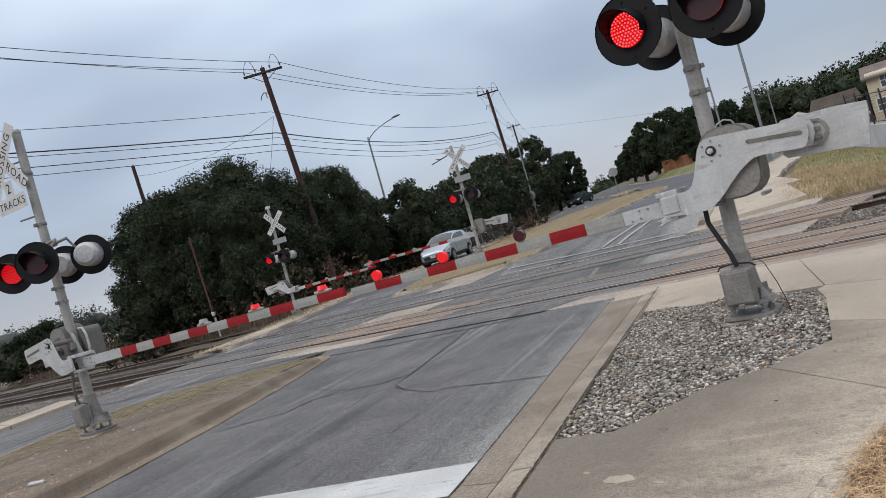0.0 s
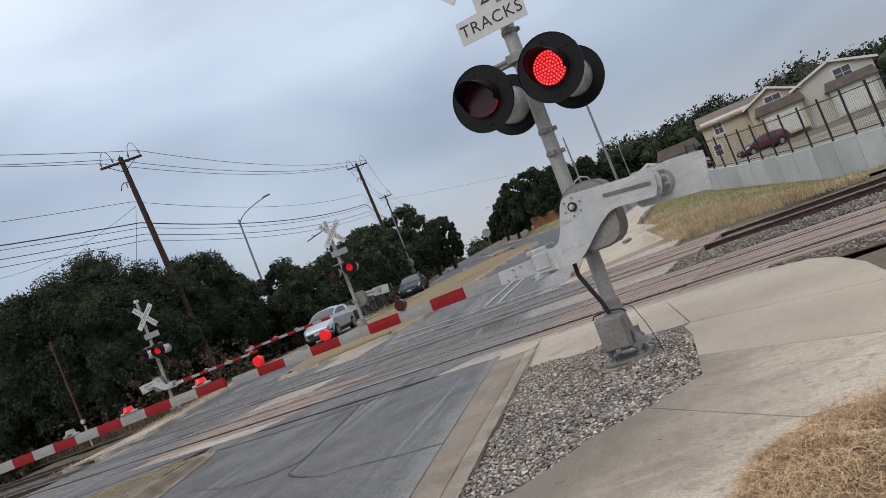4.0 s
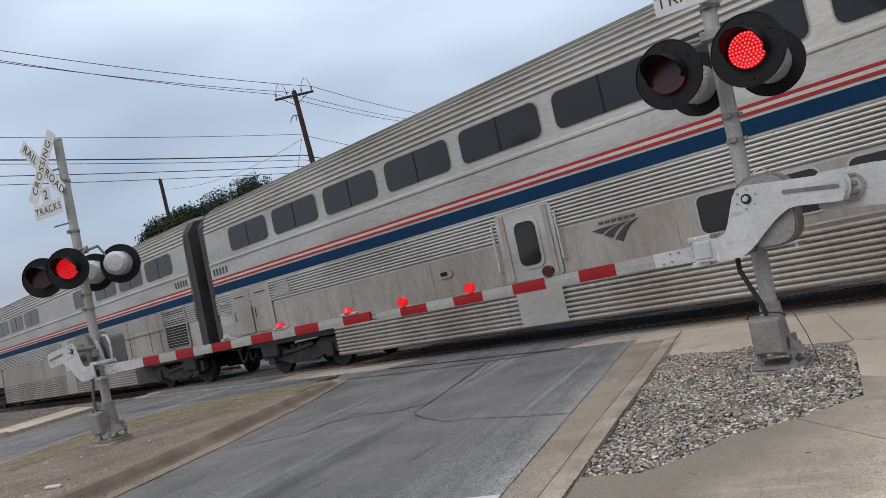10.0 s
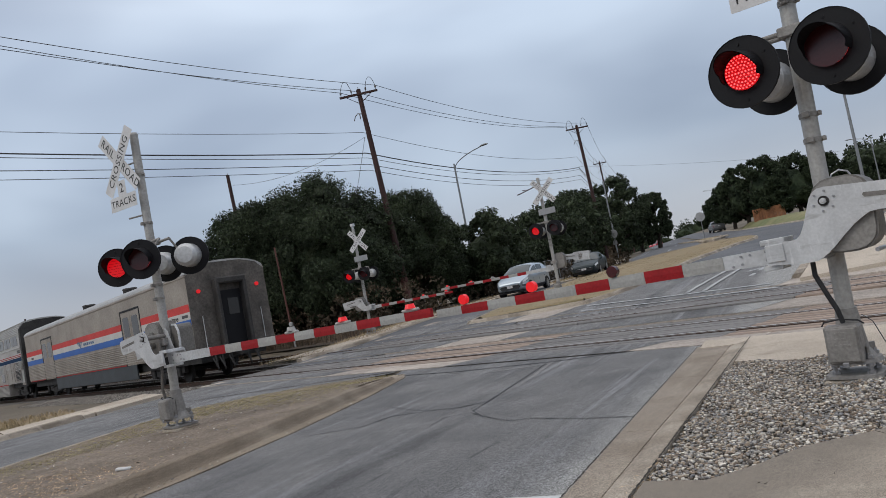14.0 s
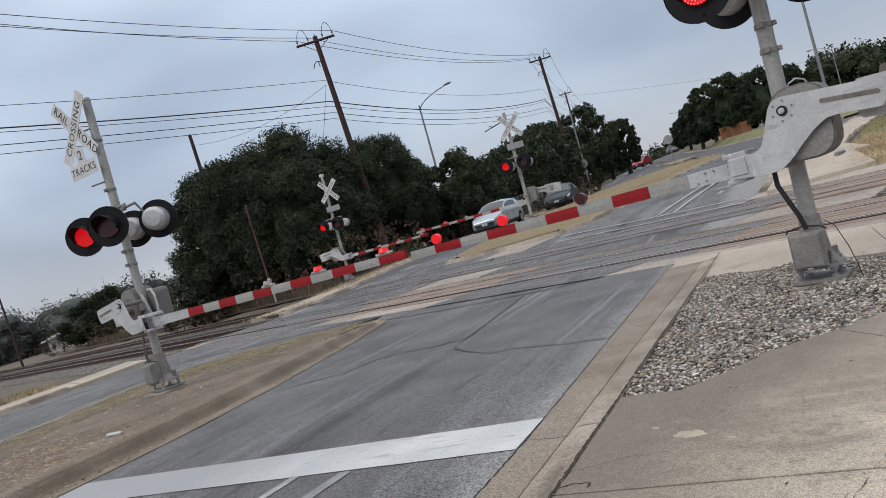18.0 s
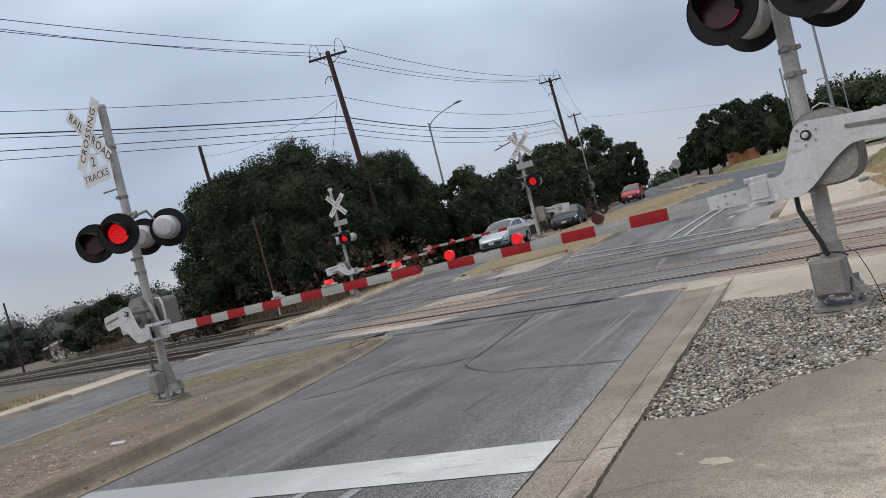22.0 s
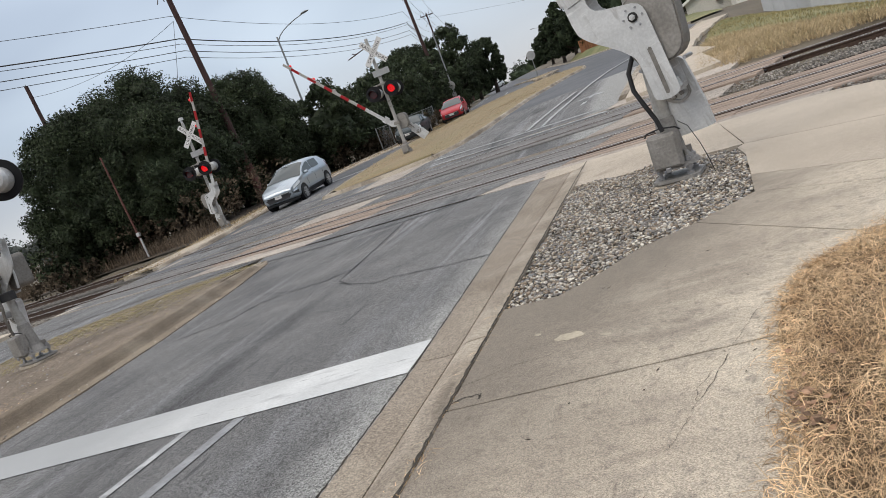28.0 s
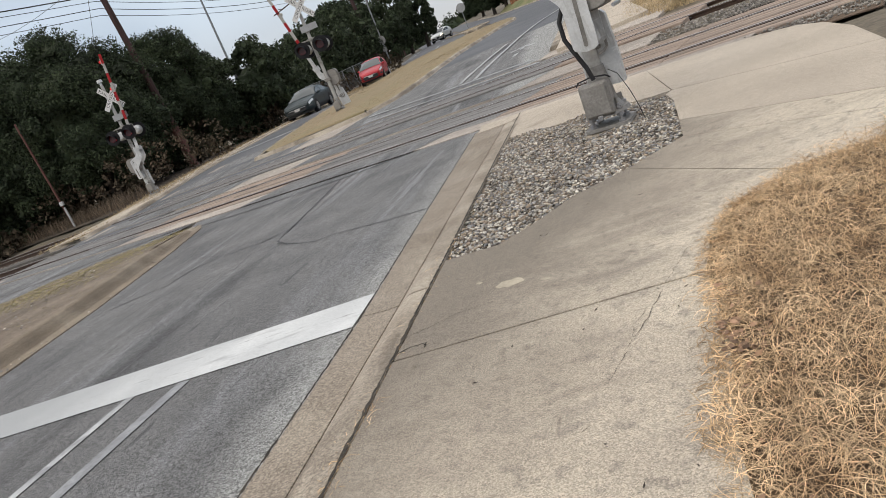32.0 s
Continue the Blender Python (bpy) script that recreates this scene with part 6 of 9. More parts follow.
def bogie(parent, x, base=2.6):
    bm = B()
    for y in (1.02, -1.02):
        prism(bm, [(-base / 2 - 0.45, 0.42), (-base / 2 - 0.45, 0.72), (-base / 2 + 0.3, 0.78), (-0.6, 0.60), (0.6, 0.60), (base / 2 - 0.3, 0.78), (base / 2 + 0.45, 0.72), (base / 2 + 0.45, 0.42), (base / 2 - 0.35, 0.36), (0.5, 0.25), (-0.5, 0.25), (-base / 2 + 0.35, 0.36)], 0.14, Matrix.Translation((0, y, 0)))
        for bx in (-base / 2, base / 2):
            box(bm, (bx, y + (0.06 if y > 0 else -0.06), 0.46), (0.32, 0.2, 0.34), None, 0.03)
        for bx in (-0.32, 0, 0.32):
            rod(bm, (bx, y, 0.28), (bx, y, 0.72), 0.10, seg=10)
        rod(bm, (-0.7, y + 0.1 * (1 if y > 0 else -1), 0.66), (0.7, y + 0.1 * (1 if y > 0 else -1), 0.52), 0.045, seg=8)
    box(bm, (0, 0, 0.62), (0.7, 2.0, 0.25), None, 0.03)
    f = part("bogie_frame", bm, "under", parent, "sooty cast bogie frame")
    f.location = (x, 0, 0)
    for dx in (-base / 2, base / 2):
        wheelset(f, dx)
    return f


def car_profile(zs):
    """Closed outline in y and z from (half width, height) pairs going up one side."""
    return [(y, z) for y, z in zs] + [(-y, z) for y, z in reversed(zs)]


def flutes(z0, z1, n, y0, depth):
    out = []
    for k in range(n):
        a, h = z0 + (z1 - z0) * k / n, (z1 - z0) / n
        out += [(y0, a), (y0 + depth * 0.9, a + h * 0.16), (y0 + depth, a + h * 0.45), (y0 + depth * 0.86, a + h * 0.72), (y0, a + h * 0.86)]
    return out


def body_loft(parent, name, prof, x0, x1, material, label=""):
    bm = B()
    loft(bm, [[(x, y, z) for y, z in prof] for x in (x0, x1)])
    return part(name, bm, material, parent, label)


def diaphragm(parent, x, z1, w=1.5, depth=0.35):
    bm = B()
    prism(bm, [(y, z) for y, z in ((-w, 0.9), (w, 0.9), (w, z1 - 0.45), (w - 0.25, z1 - 0.12), (0.5, z1), (-0.5, z1), (-w + 0.25, z1 - 0.12), (-w, z1 - 0.45))], depth, Matrix.Translation((x, 0, 0)) @ Matrix.Rotation(radians(90), 4, "Z"))
    part("diaphragm", bm, "diaphragm", parent, "sooty black end diaphragm")


def bend(p, c, q, n=8):
    """Points on a curve from p to q, drawn towards c."""
    return [((1 - f) ** 2 * p[0] + 2 * f * (1 - f) * c[0] + f * f * q[0], (1 - f) ** 2 * p[1] + 2 * f * (1 - f) * c[1] + f * f * q[1]) for f in [k / n for k in range(n + 1)]]


def emblem(parent, x, y, z, k, material="logo_blue"):
    """Three curved blades that run to fine tips, a plain swoosh."""
    for (ax, az), (bx, bz), (tx, tz) in (((0.0, 0.80), (0.54, 0.56), (1.69, 0.90)), ((0.62, 0.48), (1.08, 0.27), (2.24, 0.92)), ((1.20, 0.17), (1.62, 0.0), (2.76, 0.95))):
        up = bend((ax, az), (ax + 0.42 * (tx - ax), az + 0.92 * (tz - az)), (tx, tz))
        dn = bend((tx, tz), (bx + 0.30 * (tx - bx), bz + 0.80 * (tz - bz)), (bx, bz))
        panel(parent, "emblem_blade", [(x - k * u, z + k * v) for u, v in up + dn[1:]], material, y, "dark blue emblem blade", 0.006)


def superliner(number, kind):
    """A tall two-level stainless coach, 26.0 m."""
    ob = thing("passenger_coach", Matrix(), "two-level stainless steel passenger coach with red and blue stripes", "train car", "coaches of the train")
    L = 25.95
    w = 1.55
    truck0, truck1 = -3.2, -22.8
    roof = []
    for y, z in ((w - 0.03, 4.14), (w - 0.045, 4.25), (w - 0.065, 4.36), (w - 0.095, 4.47), (w - 0.14, 4.575), (w - 0.21, 4.67), (w - 0.32, 4.76), (w - 0.50, 4.835), (w - 0.75, 4.88)):
        roof += [(y - 0.012, z), (y + 0.028, z + 0.03)]
    upper = car_profile([(w - 0.02, 1.10), (w - 0.02, 1.86)] + flutes(1.90, 2.41, 8, w - 0.024, 0.050) + [(w - 0.01, 2.42), (w - 0.01, 3.22), (w + 0.012, 3.25), (w + 0.012, 3.29), (w - 0.01, 3.32), (w - 0.02, 4.10)] + roof + [(w - 1.10, 4.93), (0.15, 4.95)])
    body_loft(ob, "body_shell", upper, -0.35, -L + 0.35, "stainless")
    low = car_profile([(w - 0.06, 0.30)] + flutes(0.32, 1.06, 9, w - 0.045, 0.056) + [(w - 0.02, 1.10)])
    body_loft(ob, "lower_skirt", low, -5.4, -20.7, "stainless_grime")
    for xa, xb in ((-0.35, -1.2), (-24.8, -L + 0.35)):
        body_loft(ob, "end_valance", car_profile([(w - 0.25, 0.92), (w - 0.04, 0.94), (w - 0.02, 1.10)]), xa, xb, "stainless_grime")
    box_b = B()
    box(box_b, (-L / 2, 0, 0.95), (L - 2.0, 2.5, 0.28))
    part("underframe", box_b, "under", ob)
    panel(ob, "blue_stripe", rect(-0.36, -L + 0.36, 2.45, 2.67), "stripe_blue", w - 0.006, "deep blue stripe", 0.014)
    for z in (2.715, 2.815):
        panel(ob, "red_stripe", rect(-0.36, -L + 0.36, z, z + 0.048), "stripe_red", w - 0.006, "thin red stripe", 0.014)
    panel(ob, "white_stripe", rect(-0.36, -L + 0.36, 2.764, 2.814), "stripe_white", w - 0.007, "", 0.012)
    # large panels of the plain band, with grimy streaks
    for k in range(9):
        a = -1.0 - k * 2.62
        panel(ob, "side_panel", rect(a, a - 2.606, 1.13, 1.855), "stainless_grime", w - 0.017, "grimy stainless side panel", 0.012)
        panel(ob, "upper_panel", rect(a, a - 2.612, 2.90, 3.215), "stainless", w - 0.011, "", 0.008)
    # upper windows
    wl_ = 1.84
    if kind == "transition":
        xw = [-1.55 - 2.165 * k for k in range(5)] + [-16.33 - 2.165 * k for k in range(4)]
    else:
        xw = [-1.66 - 2.155 * k for k in range(11)]
    for i, a in enumerate(xw):
        fr = panel(ob, "upper_window", window_pts(a + 0.025, a - wl_ - 0.025, 3.415, 4.075, 0.15), "stainless_grime", w - 0.016, "", 0.016)
        panel(fr, "window_pane", window_pts(a, a - wl_, 3.44, 4.05, 0.14), "trainglass", w - 0.006, "dark tinted pane", 0.012)
        panel(fr, "window_bar", rect(a - wl_ * 0.5 - 0.02, a - wl_ * 0.5 + 0.02, 3.44, 4.05), "black", w + 0.001, "", 0.004)
        if kind == "sleeper" and i == 5:
            panel(fr, "window_blank", window_pts(a - 0.03, a - wl_ * 0.48, 3.46, 4.03, 0.06), "stripe_white", w + 0.003, "white blanked pane", 0.008)
    # lower door, windows, louvres, hatches
    dx = {"transition": -14.1, "coach": -10.85, "long_coach": -10.98, "sleeper": -14.72}[kind]
    dr = panel(ob, "side_door", window_pts(dx + 0.12, dx - 1.12, 1.13, 2.36, 0.07), "stainless", w + 0.012, "door pocket in bare steel", 0.03)
    for e in (dx + 0.02, dx - 0.94):
        panel(dr, "door_jamb", rect(e, e - 0.1, 1.16, 2.33), "stainless_grime", w + 0.034, "", 0.03)
    panel(dr, "window_rim", window_pts(dx - 0.22, dx - 0.80, 1.32, 2.20, 0.14), "stainless", w + 0.034, "", 0.018)
    panel(dr, "door_window", window_pts(dx - 0.28, dx - 0.74, 1.38, 2.14, 0.12), "trainglass", w + 0.046, "", 0.01)
    panel(ob, "door_foot", rect(dx, dx - 1.0, 0.34, 1.12), "stainless", w + 0.008, "plain lower door panel", 0.02)
    for e in (dx + 0.2, dx - 1.2):
        bm = B()
        tube(bm, [(e, w, 1.35), (e, w + 0.07, 1.38), (e, w + 0.07, 2.18), (e, w, 2.21)], 0.018, 8)
        part("grab_rail", bm, "alu", ob)
    lows = {"transition": (), "coach": ((-14.46, 1.68), (-16.5, 1.74), (-18.56, 0.82)), "long_coach": ((-15.53, 0.88), (-16.69, 1.62), (-18.75, 0.76)), "sleeper": ((-7.17, 0.86), (-8.41, 1.80), (-10.56, 1.74), (-18.96, 0.86))}[kind]
    for a, wd in lows:
        lf = panel(ob, "lower_window", window_pts(a + 0.03, a - wd - 0.03, 1.25, 1.85, 0.12), "stainless", w + 0.0, "", 0.02)
        panel(lf, "window_pane", window_pts(a, a - wd, 1.28, 1.82, 0.1), "trainglass", w + 0.012, "", 0.01)
    for a in (-9.0,) if kind.endswith("coach") else (-16.6,):
        hp = panel(ob, "round_hatch", window_pts(a, a - 0.42, 1.48, 1.66, 0.085), "stainless_grime", w + 0.0, "", 0.03)
        panel(hp, "hatch_slot", window_pts(a - 0.1, a - 0.3, 1.53, 1.61, 0.04), "black", w + 0.012, "", 0.008)
    if not kind.endswith("coach"):
        panel(ob, "red_sill_line", rect(-17.0, -20.6, 1.06, 1.12), "stripe_red", w + 0.002, "", 0.02)
    lou = panel(ob, "louvre", rect(-23.5, -24.95, 1.24, 2.36), "black", w + 0.01, "dark louvred vent", 0.02)
    for e0, e1, z0, z1 in ((-23.46, -23.52, 1.2, 2.4), (-24.93, -24.99, 1.2, 2.4), (-23.46, -24.99, 2.36, 2.4), (-23.46, -24.99, 1.2, 1.24)):
        panel(lou, "louvre_frame", rect(e0, e1, z0, z1), "stainless_grime", w + 0.02, "", 0.03)
    for k in range(14):
        panel(lou, "slat", rect(-23.52, -24.93, 1.26 + 0.08 * k, 1.278 + 0.08 * k), "stainless_grime", w + 0.024, "", 0.02)
    # plain block behind the fluted band, with a slatted vent
    panel(ob, "plain_block", rect(-20.05, -23.44, 1.87, 2.43), "stainless_grime", w + 0.016, "plain grimy panel", 0.04)
    for e in (-20.75, -22.35, -23.1):
        panel(ob, "panel_seam", rect(e, e - 0.018, 1.22, 2.42), "diaphragm", w + 0.032, "", 0.012)
    for k in range(7):
        panel(ob, "vent_slat", rect(-20.9, -22.25, 2.04 + 0.052 * k, 2.07 + 0.052 * k), "stainless", w + 0.036, "", 0.03)
    ends = ((-1.42, -2.20), (-2.28, -3.24), (-4.06, -4.76), (-4.84, -5.5)) if kind == "transition" else ((-1.15, -2.1), (-2.18, -3.1))
    for a, b in ends:
        ha = panel(ob, "equipment_hatch", window_pts(a, b, 1.22, 2.40, 0.04), "stainless_grime", w + 0.014, "grimy hatch cover", 0.02)
        panel(ha, "hatch_latch", rect((a + b) / 2 + 0.25, (a + b) / 2 - 0.25, 2.20, 2.225), "diaphragm", w + 0.028, "", 0.014)
        panel(ha, "hatch_latch", rect(a - 0.1, a - 0.125, 1.6, 1.85), "diaphragm", w + 0.028, "", 0.014)
    for k in range(7):
        panel(ob, "vent_slat", rect(-3.36, -3.99, 2.02 + 0.056 * k, 2.055 + 0.056 * k), "stainless", w + 0.02, "", 0.03)
    emblem(ob, {"transition": -16.6, "coach": -12.65, "long_coach": -12.9, "sleeper": -12.76}[kind], w + 0.002, 1.44, 0.32, "logo_grey" if kind in ("transition", "coach") else "logo_blue")
    for k in range(6):
        xk = {"transition": -16.74, "coach": -12.8, "long_coach": -13.05, "sleeper": -12.9}[kind] - 0.115 * k
        panel(ob, "name_bar", rect(xk, xk - 0.085, 1.77, 1.815), "bars", w + 0.0, "plain bar", 0.008)
    for k in range(5):
        panel(ob, "number_bar", rect(-0.5 - 0.17 * k, -0.58 - 0.17 * k, 2.95, 3.13), "bars", w - 0.002, "", 0.008)
    for k in range(5):
        panel(ob, "number_bar", rect(-L + 1.3 - 0.17 * k, -L + 1.22 - 0.17 * k, 2.95, 3.13), "bars", w - 0.002, "", 0.008)
    for k in range(4):
        bm = B()
        tube(bm, [(-0.62, w - 0.01, 1.3 + 0.28 * k), (-0.62, w + 0.06, 1.3 + 0.28 * k), (-1.0, w + 0.06, 1.3 + 0.28 * k), (-1.0, w - 0.01, 1.3 + 0.28 * k)], 0.014, 6)
        part("ladder_rung", bm, "alu", ob)
    diaphragm(ob, -0.18, 4.84)
    diaphragm(ob, -L + 0.18, 4.84)
    bogie(ob, truck0)
    bogie(ob, truck1)
    for x in (-2.0, -23.9):
        bm = B()
        box(bm, (x, 0.95, 0.66), (0.8, 0.6, 0.36), None, 0.04)
        part("equipment_case", bm, "under", ob)
    for yy in (0.45, 0.75):
        bm = B()
        tube(bm, [(-0.2, yy, 0.85), (0.0, yy + 0.05, 0.5), (0.12, yy + 0.05, 0.42), (0.25, yy + 0.03, 0.5), (0.38, yy, 0.80)], 0.035, 6)
        part("brake_hose", bm, "under", ob)
    bm = B()
    box(bm, (0.05, 0, 0.85), (0.9, 0.3, 0.3), None, 0.04)
    part("coupler", bm, "under", ob)
    return ob


def baggage_car():
    ob = thing("baggage_car", Matrix(), "grimy grey baggage car with orange-red, white and blue stripes", "train car")
    L, w = 26.3, 1.52
    prof = car_profile([(w - 0.03, 1.05)] + flutes(1.08, 1.92, 10, w - 0.015, 0.028) + [(w - 0.01, 1.95), (w - 0.01, 3.72), (w + 0.015, 3.75), (w + 0.01, 3.80), (w - 0.08, 3.92), (w - 0.25, 4.02), (w - 0.55, 4.12), (w - 1.0, 4.19), (0.2, 4.21)])
    body_loft(ob, "body_shell", prof, -0.3, -L + 0.3, "bag_grey")
    body_loft(ob, "roof_skin", car_profile([(w + 0.004, 3.83), (w - 0.07, 3.94), (w - 0.24, 4.04), (w - 0.54, 4.14), (w - 0.99, 4.21), (0.2, 4.23)]), -0.28, -L + 0.28, "roofsteel", "dull grey roof")
    y = w - 0.004
    gaps = [(-4.3, -6.55), (-18.6, -20.9)]
    segs = [(-0.31, gaps[0][0]), (gaps[0][1], gaps[1][0]), (gaps[1][1], -L + 0.31)]
    for a, b in segs:
        panel(ob, "orange_stripe", rect(a, b, 2.52, 2.79), "stripe_orange", y, "faded orange-red stripe", 0.012)
        panel(ob, "white_stripe", rect(a, b, 2.26, 2.518), "stripe_white", y, "dirty white stripe", 0.012)
        panel(ob, "blue_stripe", rect(a, b, 1.99, 2.258), "stripe_brightblue", y, "bright blue stripe", 0.012)
        panel(ob, "red_sill_line", rect(a, b, 1.02, 1.06), "stripe_red", w - 0.02, "", 0.02)
    for a, b in gaps:
        dr = panel(ob, "double_door", rect(a, b, 1.02, 3.24), "bag_grey", w - 0.03, "grey double loading door", 0.03)
        for x0, x1 in ((a - 0.04, (a + b) / 2 + 0.015), ((a + b) / 2 - 0.015, b + 0.04)):
            lf = panel(dr, "door_leaf", rect(x0, x1, 1.06, 3.20), "bag_grey", w - 0.012, "", 0.02)
            panel(dr, "door_window", window_pts(x0 - 0.17, x1 + 0.17, 2.2, 3.02, 0.12), "trainglass", w + 0.0, "", 0.008)
        panel(ob, "door_frame", rect(a + 0.08, a, 1.0, 3.32), "black", w - 0.006, "", 0.02)
        panel(ob, "door_frame", rect(b, b - 0.08, 1.0, 3.32), "black", w - 0.006, "", 0.02)
        panel(ob, "door_frame", rect(a + 0.08, b - 0.08, 3.24, 3.32), "black", w - 0.006, "", 0.02)
    emblem(ob, -11.5, w + 0.004, 2.22, 0.39, "logo_pale")
    for k in range(6):
        panel(ob, "name_bar", rect(-12.62 - 0.30 * k, -12.84 - 0.30 * k, 2.33, 2.45), "logo_pale", w + 0.004, "plain weathered blue bar", 0.006)
    lettering("Baggage", 0.2, pose(-24.6, w + 0.006, 2.39, 90, 0, 180), ob, "letter", "lettering", 0.002)
    lettering("Baggage", 0.2, pose(-1.75, w + 0.006, 2.39, 90, 0, 180), ob, "letter", "lettering", 0.002)
    panel(ob, "number_bar", rect(-25.25, -25.8, 2.34, 2.44), "bars", w + 0.002, "", 0.004)
    panel(ob, "side_sill", rect(-6.4, -19.6, 0.42, 1.02), "sill", w - 0.06, "dark side sill", 0.05)
    bm = B()
    box(bm, (-L / 2, 0, 0.85), (L - 1.2, 2.5, 0.36))
    part("underframe", bm, "under", ob)
    for x in (-9.9, -16.5):
        bm = B()
        rod(bm, (x, 0.25, 4.1), (x, 0.25, 4.40), 0.30, 0.30, 20)
        rod(bm, (x, 0.25, 4.40), (x, 0.25, 4.47), 0.34, 0.30, 20)
        part("roof_vent", bm, "diaphragm", ob)
    # rear end: dark vestibule with a doorway, hood and red markers
    e = -L + 0.30
    bm = B()
    prism(bm, [(-1.5, 1.0), (1.5, 1.0), (1.5, 3.75), (1.2, 4.02), (0.6, 4.16), (-0.6, 4.16), (-1.2, 4.02), (-1.5, 3.75)], 0.04, Matrix.Translation((e - 0.02, 0, 0)) @ Matrix.Rotation(radians(90), 4, "Z"))
    part("end_wall", bm, "bag_end", ob)
    bm = B()
    for yy in (-0.52, 0.52):
        box(bm, (e - 0.20, yy, 2.15), (0.36, 0.14, 2.5), None, 0.03)
    box(bm, (e - 0.20, 0, 3.45), (0.36, 1.18, 0.24), None, 0.05)
    part("end_diaphragm", bm, "diaphragm", ob, "sooty rubber end frame")
    bm = B()
    box(bm, (e - 0.05, 0, 2.05), (0.02, 0.86, 2.1))
    part("end_door", bm, "black", ob, "dark end door")
    bm = B()
    box(bm, (e - 0.065, -0.1, 2.5), (0.02, 0.42, 0.6), None, 0.005)
    part("end_door_window", bm, "trainglass", ob)
    for yy in (1.12, -1.12):
        bm = B()
        disc(bm, (e - 0.07, yy, 3.18), 0.07, 0.08, (1, 0, 0), 14)
        part("marker_light", bm, "lamp_on", ob, "lit red marker light")
        bm = B()
        rod(bm, (e - 0.1, yy, 1.2), (e - 0.1, yy, 2.3), 0.015, seg=6)
        part("grab_rail", bm, "alu", ob)
    for yy in (-0.7, -0.35, 0.3, 0.65, 0.9):
        bm = B()
        tube(bm, [(e - 0.1, yy, 0.95), (e - 0.28, yy + 0.03, 0.5), (e - 0.4, yy + 0.08, 0.35), (e - 0.5, yy + 0.12, 0.42), (e - 0.35, yy + 0.2, 0.8)], 0.03, 6)
        part("brake_hose", bm, "under", ob)
    bm = B()
    box(bm, (e - 0.3, 0, 0.86), (0.6, 0.28, 0.28), None, 0.03)
    part("coupler", bm, "under", ob)
    diaphragm(ob, -0.15, 3.95, 1.0, 0.3)
    bogie(ob, -4.2, 2.7)
    bogie(ob, -21.8, 2.7)
    return ob


def locomotive():
    ob = thing("locomotive", Matrix(), "silver and blue diesel passenger locomotive", "locomotive")
    w = 1.5
    stations = [(0.0, 1.20, 2.25, 0.95), (-0.10, 1.16, 2.50, 1.18), (-0.45, 1.14, 3.00, 1.36), (-0.90, 1.14, 3.62, 1.44), (-1.24, 1.14, 4.06, w - 0.02), (-1.75, 1.14, 4.19, w), (-2.6, 1.14, 4.25, w), (-20.4, 1.14, 4.25, w), (-20.75, 1.16, 4.15, w - 0.05)]
    bm = B()
    rings = []
    for x, zb, zt, hw in stations:
        sh = min(0.45, (zt - zb) * 0.3)
        half = [(hw * 0.97, zb), (hw, zb + 0.12), (hw, zt - sh), (hw - 0.10, zt - sh * 0.45), (hw - 0.34, zt - sh * 0.12), (hw - 0.8, zt), (0.15, zt + 0.01)]
        rings.append([(x, y, z) for y, z in car_profile(half)])
    loft(bm, rings)
    part("body_shell", bm, "loco_grey", ob, "silver-grey body")
    y = w + 0.003
    # blue cab and roof bands
    bm = B()
    lines = ((-0.12, 2.42, 2.49, 1.19), (-0.45, 2.66, 2.88, 1.368), (-0.90, 2.90, 3.48, 1.45), (-1.24, 3.03, 3.64, w - 0.012), (-1.75, 3.26, 3.76, w + 0.006), (-2.46, 3.50, 3.82, w + 0.006), (-3.96, 3.77, 3.83, w + 0.006))
    rows = [[bm.verts.new((x, hw - 0.03, a)), bm.verts.new((x, hw + 0.004, a)), bm.verts.new((x, hw + 0.004, b)), bm.verts.new((x, hw - 0.03, b))] for x, a, b, hw in lines]
    for p, q in zip(rows, rows[1:]):
        for k in range(4):
            bm.faces.new((p[k], p[(k + 1) % 4], q[(k + 1) % 4], q[k]))
    part("blue_cab_band", bm, "loco_blue", ob, "dark blue cab band")
    bm = B()
    rings = []
    for x, zt in ((-1.26, 4.075), (-1.75, 4.205), (-2.6, 4.265), (-20.4, 4.265)):
        half = [(w + 0.004, zt - 0.45), (w - 0.092, zt - 0.2), (w - 0.335, zt - 0.05), (w - 0.79, zt), (0.15, zt + 0.01)]
        rings.append([(x, yy, z) for yy, z in car_profile(half)])
    loft(bm, rings)
    part("roof_shell", bm, "loco_blue", ob, "dark blue roof")
    bm = B()
    box(bm, (-11.2, 0, 4.275), (17.6, 1.5, 0.05), None, 0.02)
    part("roof_walkway", bm, "loco_grey", ob, "pale roof walkway")
    panel(ob, "blue_rear_sweep", [(-10.5, 3.83), (-11.8, 3.78), (-13.2, 3.66), (-14.9, 3.52), (-16.2, 3.52), (-17.3, 3.58), (-18.5, 3.70), (-19.4, 3.83)], "loco_blue", y, "dark blue sweep", 0.008)
    panel(ob, "silver_tail", [(-19.4, 3.82), (-20.38, 3.82), (-20.38, 4.02), (-20.1, 4.02)], "loco_grey", w - 0.02, "", 0.05)
    # nose, windscreen, lamps
    bm = B()
    v = [bm.verts.new(p) for p in ((-0.74, 1.22, 3.38), (-0.74, -1.22, 3.38), (-1.20, -1.14, 3.97), (-1.20, 1.14, 3.97))]
    bm.faces.new(v)
    bmesh.ops.translate(bm, verts=bm.verts, vec=(0.05, 0, 0.035))
    bmesh.ops.solidify(bm, geom=bm.faces[:], thickness=0.01)
    part("windscreen", bm, "trainglass", ob)
